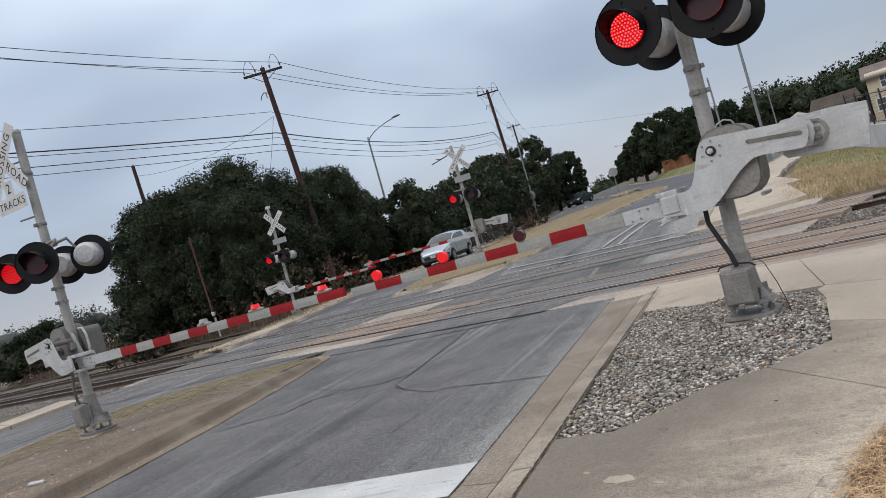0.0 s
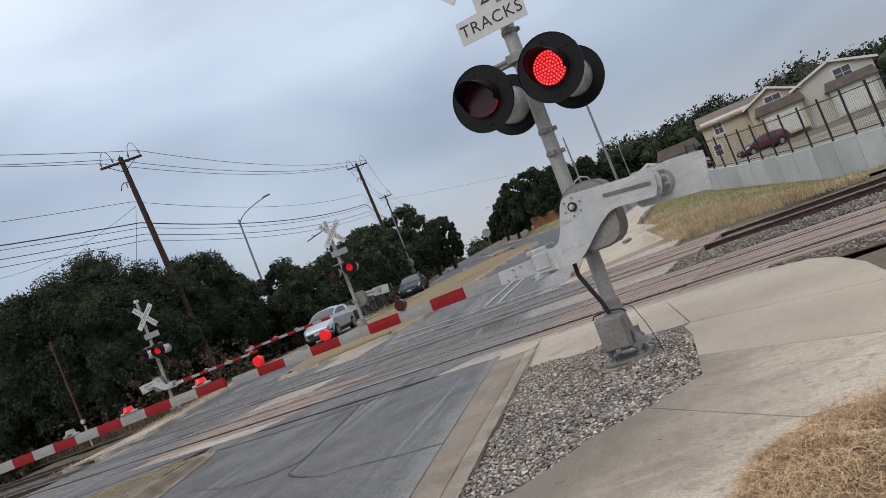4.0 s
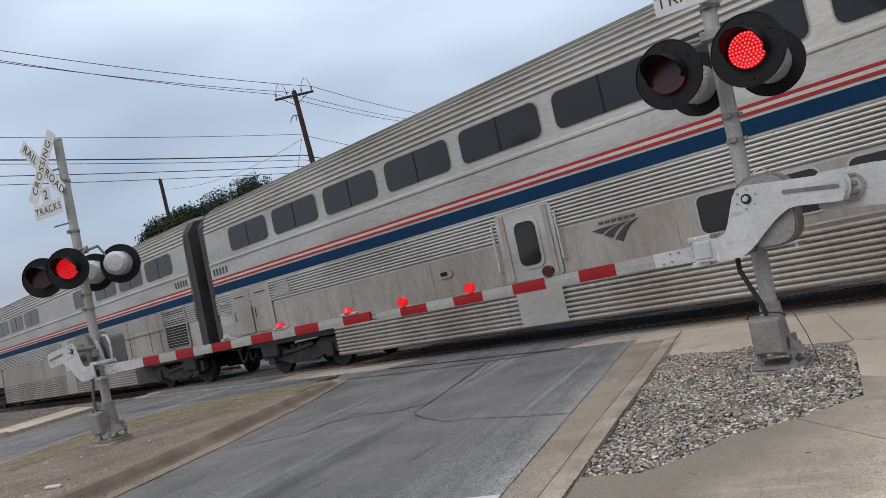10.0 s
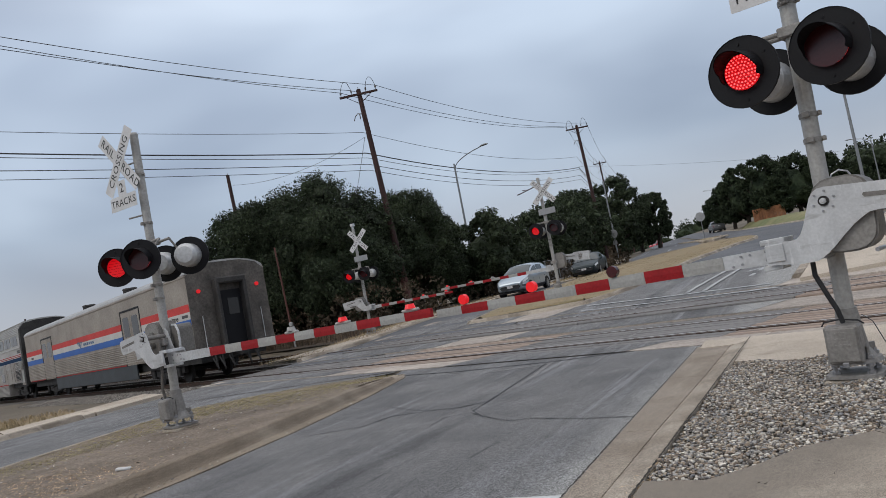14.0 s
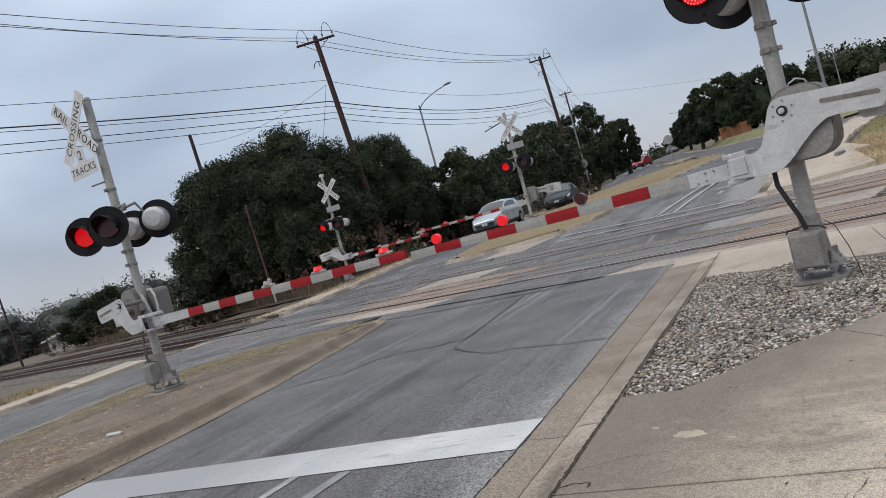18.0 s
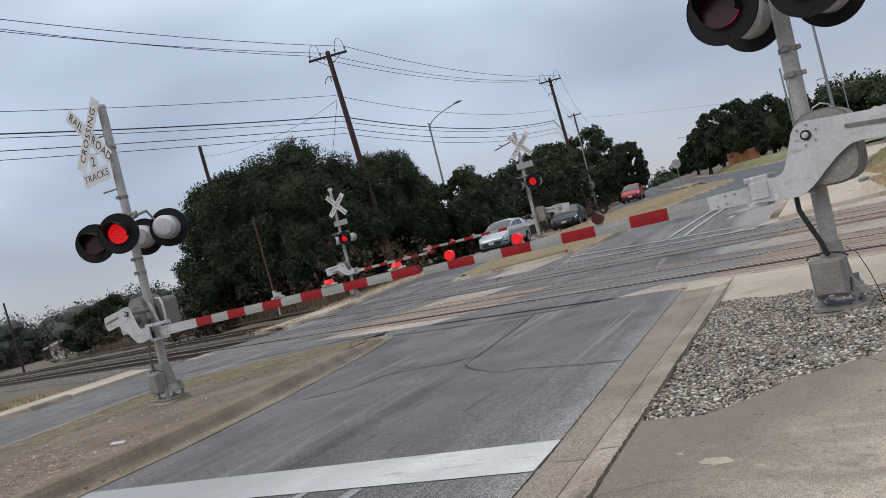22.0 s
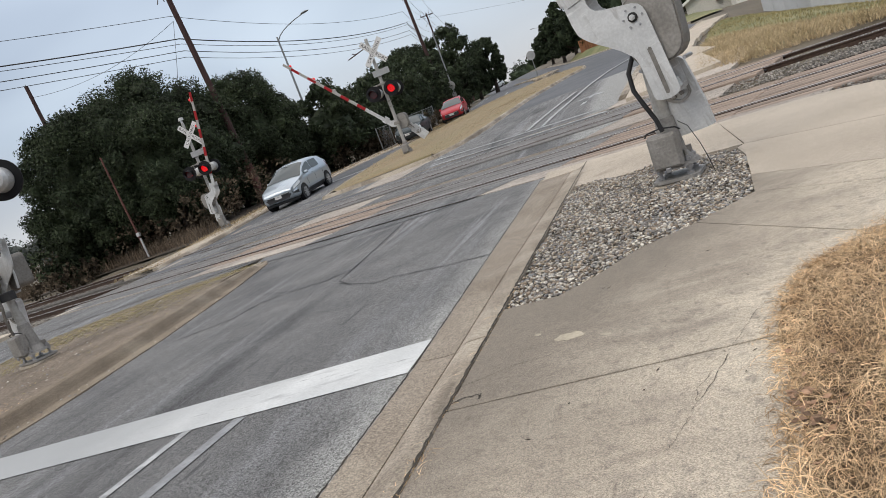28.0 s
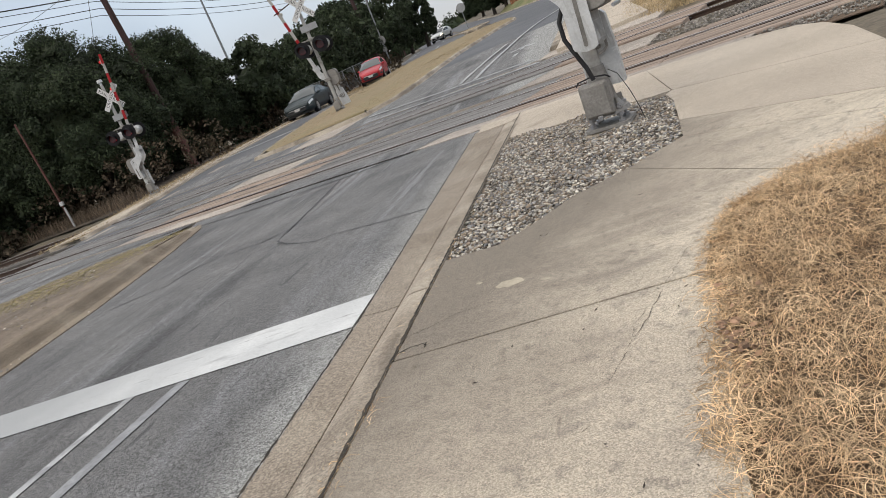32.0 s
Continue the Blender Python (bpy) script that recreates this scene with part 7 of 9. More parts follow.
    cw = panel(ob, "cab_window", [(-1.10, 3.42), (-2.34, 3.44), (-2.42, 3.52), (-2.42, 3.90), (-1.50, 3.90), (-1.36, 3.84)], "black", w + 0.004, "black cab window frame", 0.02)
    panel(cw, "window_pane", [(-1.22, 3.47), (-1.78, 3.47), (-1.78, 3.86), (-1.50, 3.86), (-1.42, 3.82)], "carglass_pale", w + 0.014, "", 0.012)
    panel(cw, "window_pane", rect(-1.82, -2.36, 3.49, 3.86), "carglass_pale", w + 0.014, "", 0.012)
    for yy in (-0.35, 0.35):
        bm = B()
        disc(bm, (0.0, yy, 1.85), 0.09, 0.06, (1, 0, 0), 14)
        part("headlight", bm, "headlamp_on", ob, "lit headlight")
    bm = B()
    prism(bm, [(0.0, 1.13), (-1.9, 1.13), (-1.9, 0.5), (-1.5, 0.24), (-0.1, 0.24), (0.02, 0.6)], 2.7)
    part("pilot", bm, "under", ob, "black pilot and steps")
    # cab door, handrails, steps
    dr = panel(ob, "cab_door", window_pts(-2.55, -3.18, 1.5, 3.56, 0.05), "loco_grey", w + 0.004, "", 0.02)
    panel(dr, "door_window", window_pts(-2.72, -3.02, 3.1, 3.46, 0.04), "loco_blue", w + 0.014, "", 0.01)
    panel(dr, "door_lock", window_pts(-2.95, -3.08, 2.35, 2.6, 0.03), "diaphragm", w + 0.014, "", 0.012)
    panel(dr, "door_step", window_pts(-2.62, -3.10, 1.56, 1.98, 0.04), "diaphragm", w + 0.014, "", 0.008)
    for x in (-2.44, -3.28):
        bm = B()
        tube(bm, [(x, w - 0.02, 1.5), (x, w + 0.06, 1.56), (x, w + 0.06, 3.55), (x, w - 0.02, 3.6)], 0.032, 8)
        part("handrail", bm, "alu", ob)
    for x in (-19.12, -20.02):
        bm = B()
        tube(bm, [(x, w - 0.02, 1.6), (x, w + 0.05, 1.65), (x, w + 0.05, 2.85), (x, w - 0.02, 2.9)], 0.025, 8)
        part("handrail", bm, "alu", ob)
    dr = panel(ob, "rear_door", window_pts(-19.24, -19.9, 1.45, 3.30, 0.06), "loco_grey", w + 0.008, "", 0.03)
    panel(dr, "door_window", window_pts(-19.34, -19.80, 2.66, 3.2, 0.06), "trainglass", w + 0.024, "", 0.01)

    for e in (-19.16, -19.97):
        panel(ob, "door_decal", rect(e, e - 0.06, 2.06, 2.42), "decal_yellow", w + 0.006, "small yellow decal", 0.006)
    panel(ob, "door_decal", rect(-2.62, -2.69, 2.45, 3.05), "decal_yellow", w + 0.02, "narrow yellow decal", 0.006)
    bm = B()
    box(bm, (-14.0, 0.9, 0.72), (1.5, 0.7, 0.85), None, 0.04)
    part("battery_box", bm, "under", ob)

    def grille(x0, x1, z0, z1, n):
        g = panel(ob, "grille", rect(x0, x1, z0, z1), "black", w + 0.003, "black louvred grille", 0.016)
        for k in range(n):
            h = (z1 - z0) / n
            panel(g, "slat", rect(x0 - 0.02, x1 + 0.02, z0 + h * k + 0.006, z0 + h * k + h * 0.45), "diaphragm", w + 0.014, "", 0.014)

    panel(ob, "grille_surround", rect(-3.98, -8.98, 3.28, 3.87), "loco_grey", w + 0.0, "", 0.01)
    for a, b in ((-4.05, -4.86), (-5.05, -5.92), (-6.27, -6.98), (-7.04, -7.74), (-7.86, -8.88)):
        grille(a, b, 3.33, 3.83, 8)
    for a, b in ((-15.42, -16.30), (-16.34, -17.20), (-17.32, -18.20), (-18.24, -19.08)):
        grille(a, b, 1.58, 2.32, 11)
    grille(-14.5, -15.2, 3.40, 3.92, 8)
    grille(-1.55, -2.25, 1.62, 2.10, 8)
    for k in range(6):
        panel(ob, "vent_slot", rect(-1.28, -1.40, 1.62 + 0.07 * k, 1.655 + 0.07 * k), "diaphragm", w - 0.012, "", 0.03)
    for r_ in (rect(-12.97, -12.985, 1.48, 3.2), rect(-13.51, -13.525, 1.48, 3.2), rect(-12.97, -13.525, 3.19, 3.205), rect(-12.97, -13.525, 1.475, 1.49)):
        panel(ob, "side_seam", r_, "bars", w + 0.001, "", 0.004)
    fr = panel(ob, "fuel_recess", window_pts(-9.92, -10.28, 1.46, 1.78, 0.04), "black", w + 0.002, "", 0.01)
    panel(fr, "fuel_cap", window_pts(-10.0, -10.16, 1.5, 1.64, 0.05), "stripe_red", w + 0.008, "", 0.01)
    panel(ob, "side_cap", window_pts(-12.3, -12.44, 1.38, 1.50, 0.06), "bars", w + 0.004, "", 0.02)
    panel(ob, "side_plate", window_pts(-4.72, -5.0, 1.62, 1.78, 0.02), "loco_grey", w + 0.003, "", 0.01)
    panel(ob, "red_sill_line", rect(-3.2, -20.3, 1.15, 1.205), "stripe_red", w - 0.01, "thin red line", 0.03)
    emblem(ob, -3.72, w + 0.003, 1.82, 1.0)
    for k in range(6):
        panel(ob, "name_bar", rect(-4.2 - 0.38 * k, -4.49 - 0.38 * k, 2.92, 3.08), "logo_blue", w + 0.003, "plain dark blue bar", 0.006)
    lettering("58", 1.06, pose(-14.43, w + 0.006, 2.02, 90, 0, 180), ob, "logo_blue", "lettering", 0.004)
    for x, s in ((-2.9, 0.9), (-6.2, 0.5), (-12.4, 1.8), (-17.2, 1.6)):
        bm = B()
        prism(bm, [(-s, 4.22), (s, 4.22), (s * 0.9, 4.40), (-s * 0.9, 4.40)], 1.7, Matrix.Translation((x, 0, 0)))
        part("roof_hatch", bm, "diaphragm", ob)
    bm = B()
    rod(bm, (-7.6, 0.55, 0.62), (-12.9, 0.55, 0.62), 0.44, seg=18)
    rod(bm, (-7.6, -0.55, 0.62), (-12.9, -0.55, 0.62), 0.44, seg=18)
    box(bm, (-10.3, 0, 0.75), (5.2, 2.2, 0.5), None, 0.05)
    part("fuel_tank", bm, "under", ob, "black fuel tank")
    bm = B()
    box(bm, (-10.3, 0, 1.0), (19.5, 2.6, 0.26))
    part("underframe", bm, "under", ob)
    for x in (-2.86, -19.6):
        for k in range(3):
            bm = B()
            box(bm, (x, 1.36, 0.42 + 0.25 * k), (0.55, 0.22, 0.03), None, 0.005)
            part("step", bm, "diaphragm", ob)
    bogie(ob, -4.1, 2.75)
    bogie(ob, -16.6, 2.75)
    bm = B()
    box(bm, (-20.9, 0, 2.2), (0.5, 1.2, 2.4), None, 0.03)
    part("end_bellows", bm, "diaphragm", ob)
    return ob


TRAIN = [(locomotive(), -212.9)]
for k, kind in enumerate(("transition", "coach", "long_coach", "sleeper")):
    TRAIN.append((superliner(k, kind), -234.2 - 26.53 * k))
TRAIN.append((baggage_car(), -340.5))
TRAIN_SPEED = 28.0


def train_pose(head, t):
    x, y = along(head + TRAIN_SPEED * t, NEAR_C)
    return pose(x, y, rail_z(NEAR_C), 0, 0, TRAIN_YAW)


# ---- vehicles; x runs ahead, z from the road ----
def vehicle(name, label, paint, L, W, top, belt, wheel_r, wb0, wb1, doors, screen, back, glassmat="carglass", lights_on=False, rims="rim", low=0.24, bed=None):
    """A car as one smooth skin over its side line (lengths from the nose); glass, lamps and trim lie on that skin."""
    ob = thing(name, Matrix(), label, "car", "cars waiting at the crossing" if name != "pickup_truck" else "")
    hw = W / 2
    tx, tz = [p[0] for p in top], [p[1] for p in top]

    def section(x):
        z = float(np.interp(x, tx, tz))
        nose, tail = max(0.0, 1 - x / 0.75), max(0.0, 1 - (L - x) / 0.55)
        w = hw * (1 - 0.22 * nose ** 2.4 - 0.12 * tail ** 2.2)
        b = min(belt + 0.05 * x / L, z - 0.03)
        k = smooth01((z - b - 0.03) / 0.40)
        r = w * (0.90 - 0.15 * k)
        lo = low + 0.10 * nose ** 2 + 0.14 * tail ** 2
        return [(w - 0.10, lo), (w - 0.015, lo + 0.10), (w, lo + 0.24), (w - 0.012, b - 0.24), (w - 0.004, b - 0.13), (w - 0.045, b - 0.005),
                (r + 0.055, z - 0.03 - 0.07 * k), (r - 0.02, z - 0.018 - 0.02 * k), (r * 0.55, z + 0.012), (0.0, z + 0.022)]

    def at(x, v, s, out=0.0):
        p = section(x)
        i = min(int(v), len(p) - 2)
        f = v - i
        y, z = p[i][0] * (1 - f) + p[i + 1][0] * f, p[i][1] * (1 - f) + p[i + 1][1] * f
        ny, nz = p[i + 1][1] - p[i][1], -(p[i + 1][0] - p[i][0])
        n = math.hypot(ny, nz) or 1.0
        return (-x, s * (y + out * ny / n), z + out * nz / n)

    def skin(nm, xs, vs, material, s, out=0.006, ahead=0.0, label_="", parent=None, slope=0.0):
        """A panel lying on the skin between stations xs and heights vs."""
        bm = B()
        grid = [[bm.verts.new(Vector(at(x + slope * (v - vs[0]), v, s, out)) + Vector((ahead, 0, 0))) for v in vs] for x in xs]
        for a, b in zip(grid, grid[1:]):
            for i in range(len(vs) - 1):
                bm.faces.new((a[i], b[i], b[i + 1], a[i + 1]))
        return part(nm, bm, material, parent or ob, label_, smooth=True)

    xs = sorted(set([0.0, 0.03, 0.08, 0.16, 0.28, 0.45, L - 0.35, L - 0.2, L - 0.1, L - 0.04, L] + [round(L * k / 26, 3) for k in range(2, 25)] + [p[0] for p in top]))
    bm = B()
    rings = []
    for x in xs:
        p = section(x)
        rings.append([(-x, y, z) for y, z in p[:-1]] + [(-x, 0.001, p[-1][1])] + [(-x, -0.001, p[-1][1])] + [(-x, -y, z) for y, z in reversed(p[:-1])])
    loft(bm, rings)
    part("body", bm, paint, ob, smooth=True)
    # windscreen and rear window, both halves of each in one pane
    for nm, x0, x1, ahead in (("windscreen", screen[0], screen[1], 0.012), ("rear_window", back[0], back[1], -0.012)):
        bm = B()
        cols = [(v, s) for s, vv in ((1, (6.6, 7.0, 7.5, 8.0, 8.5, 9.0)), (-1, (8.5, 8.0, 7.5, 7.0, 6.6))) for v in vv]
        grid = []
        for i in range(7):
            x = x0 + (x1 - x0) * i / 6
            grid.append([bm.verts.new(Vector(at(x, v, s, 0.012)) + Vector((ahead, 0, 0))) for v, s in cols])
        for a, b in zip(grid, grid[1:]):
            for i in range(len(cols) - 1):
                bm.faces.new((a[i], b[i], b[i + 1], a[i + 1]))
        part(nm, bm, glassmat, ob, smooth=True)
    for s in (1, -1):
        for x0, x1 in zip(doors, doors[1:]):
            skin("side_window", [x0 + 0.03 + (x1 - x0 - 0.06) * i / 5 for i in range(6)], (5.12, 5.5, 5.92), glassmat, s, 0.008)
        skin("sill_trim", [wb0 + wheel_r + 0.1 + (wb1 - wb0 - 2 * wheel_r - 0.2) * i / 4 for i in range(5)], (0.1, 1.0, 1.35), "plastic", s, 0.004)
        bm = B()
        for x in (doors[0] + 0.12, *doors[1:]):
            a, b = at(x, 1.5, s, 0.003), at(x, 4.9, s, 0.003)
            m = at(x, 3.2, s, 0.003)
            rod(bm, a, m, 0.005, seg=4)
            rod(bm, m, b, 0.005, seg=4)
        part("door_seam", bm, "plastic", ob)
        for x in doors[1:]:
            bm = B()
            q = at(x - 0.14, 4.3, s, 0.012)
            box(bm, q, (0.17, 0.035, 0.03), None, 0.01)
            part("door_handle", bm, paint, ob)
        bm = B()
        q = at(doors[0] + 0.16, 5.1, s, 0.09)
        box(bm, q, (0.13, 0.19, 0.13), None, 0.045)
        part("door_mirror", bm, paint, ob)
        lamp = skin("headlight", [0.10, 0.20, 0.34, 0.50, 0.64], (4.05, 4.6, 5.3), "headlamp_on" if lights_on else "headlamp", s, 0.006, label_="clear headlight")
        skin("lamp_bezel", [0.08, 0.2, 0.36, 0.52, 0.68], (3.9, 4.06), "plastic", s, 0.007, parent=lamp)
        skin("fog_lamp_recess", [0.02, 0.08, 0.2, 0.32], (1.3, 2.0, 2.5), "plastic", s, 0.005, 0.004)
        skin("tail_light", [L - 0.34, L - 0.22, L - 0.1, L - 0.03], (4.0, 5.0, 6.2), "tail", s, 0.008, label_="red tail light")
    z0 = section(0.0)
    up = z0[-1][1]
    wn = z0[2][0]
    bm = B()
    prism(bm, [(-wn * 0.78, up - 0.10), (-wn * 0.6, up - 0.20), (wn * 0.6, up - 0.20), (wn * 0.78, up - 0.10), (wn * 0.5, up - 0.085), (-wn * 0.5, up - 0.085)], 0.03, Matrix.Translation((0.004, 0, 0)) @ Matrix.Rotation(radians(90), 4, "Z"))
    g = part("grille", bm, "plastic", ob, "black grille")
    bm = B()
    box(bm, (0.022, 0, up - 0.10), (0.012, wn * 1.45, 0.022), None, 0.004)
    disc(bm, (0.024, 0, up - 0.135), 0.05, 0.014, (1, 0, 0), 16)
    part("bright_strip", bm, "rim", g, "bright metal strip with a plain badge")
    bm = B()
    prism(bm, [(-wn * 0.85, low + 0.26), (-wn * 0.7, low + 0.12), (wn * 0.7, low + 0.12), (wn * 0.85, low + 0.26), (wn * 0.7, low + 0.30), (-wn * 0.7, low + 0.30)], 0.03, Matrix.Translation((0.004, 0, 0)) @ Matrix.Rotation(radians(90), 4, "Z"))
    part("lower_intake", bm, "plastic", ob, "black lower intake")
    bm = B()
    box(bm, (0.02, 0, (up + low) / 2 + 0.055), (0.02, 0.31, 0.14), None, 0.004)
    part("number_plate", bm, "signwhite", ob, "pale number plate")
    bm = B()
    box(bm, (-L + 0.01, 0, belt - 0.12), (0.03, 0.32, 0.15), None, 0.004)
    part("number_plate", bm, "signwhite", ob, "pale number plate")
    bm = B()
    box(bm, (-L / 2, 0, low - 0.01), (L - 0.5, W - 0.3, 0.12), None, 0.02)
    part("underbody", bm, "plastic", ob)
    if bed:
        skin("bed_liner", [bed[0] + (bed[1] - bed[0]) * i / 5 for i in range(6)], (7.2, 8.0, 9.0), "plastic", 1, 0.004)
        skin("bed_liner", [bed[0] + (bed[1] - bed[0]) * i / 5 for i in range(6)], (7.2, 8.0, 9.0), "plastic", -1, 0.004)
    wheels = []
    for x in (wb0, wb1):
        for s in (1, -1):
            bm = B()
            disc(bm, (-x, s * (hw - 0.10), wheel_r + 0.02), wheel_r + 0.05, 0.206, seg=28)
            part("wheel_arch", bm, "black", ob)
            wh = new("wheel")
            wh.parent = ob
            wh.matrix_basis = pose(-x, s * (hw - 0.09), wheel_r)
            bm = B()
            disc(bm, (0, 0, 0), wheel_r, 0.19, seg=30)
            disc(bm, (0, s * 0.097, 0), wheel_r * 0.94, 0.012, (0, s, 0), 30, wheel_r * 0.72)
            part("tyre", bm, "rubber", wh)
            # Black disc puts the shade between the spokes into colour.
            bm = B()
            disc(bm, (0, s * 0.098, 0), wheel_r * 0.70, 0.01, seg=28)
            part("rim_shadow", bm, "black", wh, "black disc for the shade between the spokes")
            bm = B()
            disc(bm, (0, s * 0.112, 0), wheel_r * 0.17, 0.02, seg=14)
            for k in range(10):
                a = 0.6283 * k
                ca, sa = math.cos(a), math.sin(a)
                u, v = wheel_r * 0.12, wheel_r * 0.69
                w0, w1 = wheel_r * 0.05, wheel_r * 0.10
                loft(bm, [[(ca * d - sa * e, s * (0.106 + o), sa * d + ca * e) for e, o in ((-w, 0), (w, 0), (w, 0.012), (-w, 0.012))] for d, w in ((u, w0), (v, w1))])
            part("rim", bm, rims, wh, "alloy rim with paired spokes")
            wheels.append((wh, pose(-x, s * (hw - 0.09), wheel_r), wheel_r))
    return ob, wheels


def compact(L, H, belt):
    """Side line of a small hatchback: short bonnet, raked screen, upright tail."""
    return [(0.0, 0.66), (0.05, 0.74), (0.25, 0.83), (0.55, 0.90), (0.98, belt + 0.01), (1.40, belt + 0.26), (1.85, H - 0.10), (2.05, H - 0.035), (2.5, H), (L - 1.0, H - 0.04), (L - 0.55, H - 0.10), (L - 0.36, H - 0.26), (L - 0.17, belt + 0.08), (L - 0.08, belt - 0.10), (L - 0.02, 0.72), (L, 0.62)]


silver_car, silver_wheels = vehicle("hatchback", "silver compact hatchback driving over the crossing", "car_silver", 4.25, 1.76, compact(4.25, 1.56, 0.99), 0.97, 0.31, 0.80, 3.45, (1.30, 2.30, 3.20), (1.02, 1.95), (4.02, 3.72), "carglass_pale")
dark_car, dark_wheels = vehicle("sedan", "dark grey-green sedan waiting in the queue", "car_dark", 4.8, 1.82, [(0.0, 0.62), (0.05, 0.70), (0.3, 0.80), (0.8, 0.88), (1.45, 0.96), (1.95, 1.25), (2.35, 1.42), (2.8, 1.46), (3.3, 1.42), (3.7, 1.28), (4.15, 1.03), (4.55, 1.0), (4.72, 0.92), (4.78, 0.75), (4.8, 0.62)], 0.93, 0.32, 0.98, 3.75, (1.75, 2.75, 3.65), (1.5, 2.32), (4.1, 3.42), "carglass_pale")
red_car, red_wheels = vehicle("hatchback", "small red hatchback at the end of the queue", "car_red", 3.85, 1.69, compact(3.85, 1.51, 0.97), 0.95, 0.30, 0.74, 3.18, (1.25, 2.15, 2.95), (1.02, 1.95), (3.62, 3.34), "carglass_pale")
truck, truck_wheels = vehicle("pickup_truck", "dull grey pickup truck driving up the hill", "car_grey", 5.1, 1.84, [(0.0, 0.80), (0.05, 0.90), (0.5, 1.0), (1.4, 1.06), (1.9, 1.45), (2.2, 1.62), (2.6, 1.66), (3.1, 1.60), (3.3, 1.45), (3.36, 1.10), (4.9, 1.08), (5.04, 1.04), (5.08, 0.8), (5.1, 0.7)], 1.08, 0.36, 0.95, 4.1, (1.7, 2.5, 3.2), (1.42, 2.15), (3.33, 3.14), bed=(3.45, 4.85), low=0.32)
tagged(truck, category="truck")
far_car, far_wheels = vehicle("hatchback", "distant car with lit headlights coming down the hill", "car_white", 4.1, 1.72, compact(4.1, 1.5, 0.97), 0.95, 0.30, 0.76, 3.2, (1.25, 2.15, 3.05), (1.02, 1.95), (3.87, 3.57), lights_on=True)


# ---- poles, wires, lamps ----
def sag(p, q, n, drop):
    p, q = Vector(p), Vector(q)
    return [p.lerp(q, k / n) - Vector((0, 0, drop * 4 * (k / n) * (1 - k / n))) for k in range(n + 1)]


def wire(name, p, q, drop, r, label, n=14):
    bm = B()
    tube(bm, sag(p, q, n, drop), r, 5)
    return tagged(part(name, bm, "wire"), label, "cable")


def utility_pole(x, y, top, label, lean=(0.0, 0.0), arm=2.4, group="utility poles", r=0.16, arm_turn=20.0, low=0.1):
    z = gz(x, y)
    ob = thing("utility_pole", Matrix.Translation((x, y, z - 0.3)), label, "utility pole", group)
    h = top - z + 0.3
    bm = B()
    rod(bm, (-lean[0], -lean[1], 0), (0, 0, h), r, r * 0.68, 12)
    part("pole", bm, "wood_pole", ob)
    tips = []
    if arm:
        m = Matrix.Translation((0, 0, h - 0.32)) @ Matrix.Rotation(radians(arm_turn), 4, "Z")
        bm = B()
        box(bm, (0, -0.15, 0), (arm, 0.10, 0.13), m, 0.01)
        for s in (1, -1):
            rod(bm, m @ Vector((s * arm * 0.36, -0.15, 0)), m @ Vector((0, -0.1, -0.6)), 0.02, seg=5)
        part("crossarm", bm, "wood_pole", ob)
        for dx in (-arm * 0.46, -arm * 0.18, arm * 0.20, arm * 0.46):
            bm = B()
            p = m @ Vector((dx, -0.15, 0.07))
            rod(bm, p, p + Vector((0, 0, 0.14)), 0.02, seg=6)
            for k in range(3):
                rod(bm, p + Vector((0, 0, 0.12 + 0.05 * k)), p + Vector((0, 0, 0.16 + 0.05 * k)), 0.06, 0.045, 10)
            part("insulator", bm, "ceramic", ob)
            tips.append(Matrix.Translation((x, y, z - 0.3)) @ (p + Vector((0, 0, 0.26))))
        for a, b in ((-0.46, -0.18), (0.20, 0.46)):
            bm = B()
            pts = []
            for k in range(9):
                f = k / 8
                pts.append(m @ Vector((arm * (a + (b - a) * f), -0.15, 0.3 + 0.62 * math.sin(math.pi * f) ** 0.7)))
            tube(bm, pts, 0.016, 5)
            part("jumper_wire", bm, "wire", ob)
    bm = B()
    rod(bm, (0, 0, h), (0, 0, h + 0.16), 0.03, 0.02, 8)
    part("pole_pin", bm, "ceramic", ob)
    if arm:
        bm = B()
        tube(bm, [(0, -0.1, h - 1.55), (-0.22, -0.2, h - 1.48), (-0.42, -0.2, h - 1.60), (-0.55, -0.2, h - 1.85)], 0.03, 6)
        rod(bm, (-0.12, -0.16, h - 1.50), (-0.10, -0.16, h - 1.85), 0.035, 0.03, 6)
        part("cutout_switch", bm, "ceramic", ob, "small fuse switch on the pole")
    return ob, tips


def street_lamp(x, y, base, top, reach, label, turn=0.0):
    ob = thing("street_lamp", pose(x, y, base, 0, 0, turn), label, "street lamp", "street lamps")
    h = top - base
    bm = B()
    rod(bm, (0, 0, -0.2), (0, 0, h), 0.10, 0.06, 12)
    part("lamp_pole", bm, "galv", ob)
    if reach:
        pts = [(reach * (1 - math.cos(a)) , 0, h - 0.4 + 1.0 * math.sin(a)) for a in [radians(12 * k) for k in range(7)]]
        bm = B()
        sc = reach / pts[-1][0]
        tube(bm, [(p[0] * sc, 0, p[2]) for p in pts], 0.035, 8)
        part("lamp_arm", bm, "galv", ob)
        bm = B()
        e = (reach + 0.3, 0, pts[-1][2] + 0.03)
        loft(bm, [[(reach + a, yy * w, e[2] + zz * w) for yy, zz in ((-0.13, 0), (-0.06, 0.07), (0.06, 0.07), (0.13, 0), (0.06, -0.05), (-0.06, -0.05))] for a, w in ((-0.1, 0.3), (0.1, 1.0), (0.45, 1.0), (0.62, 0.4))])
        part("lamp_head", bm, "galv", ob)
    return ob


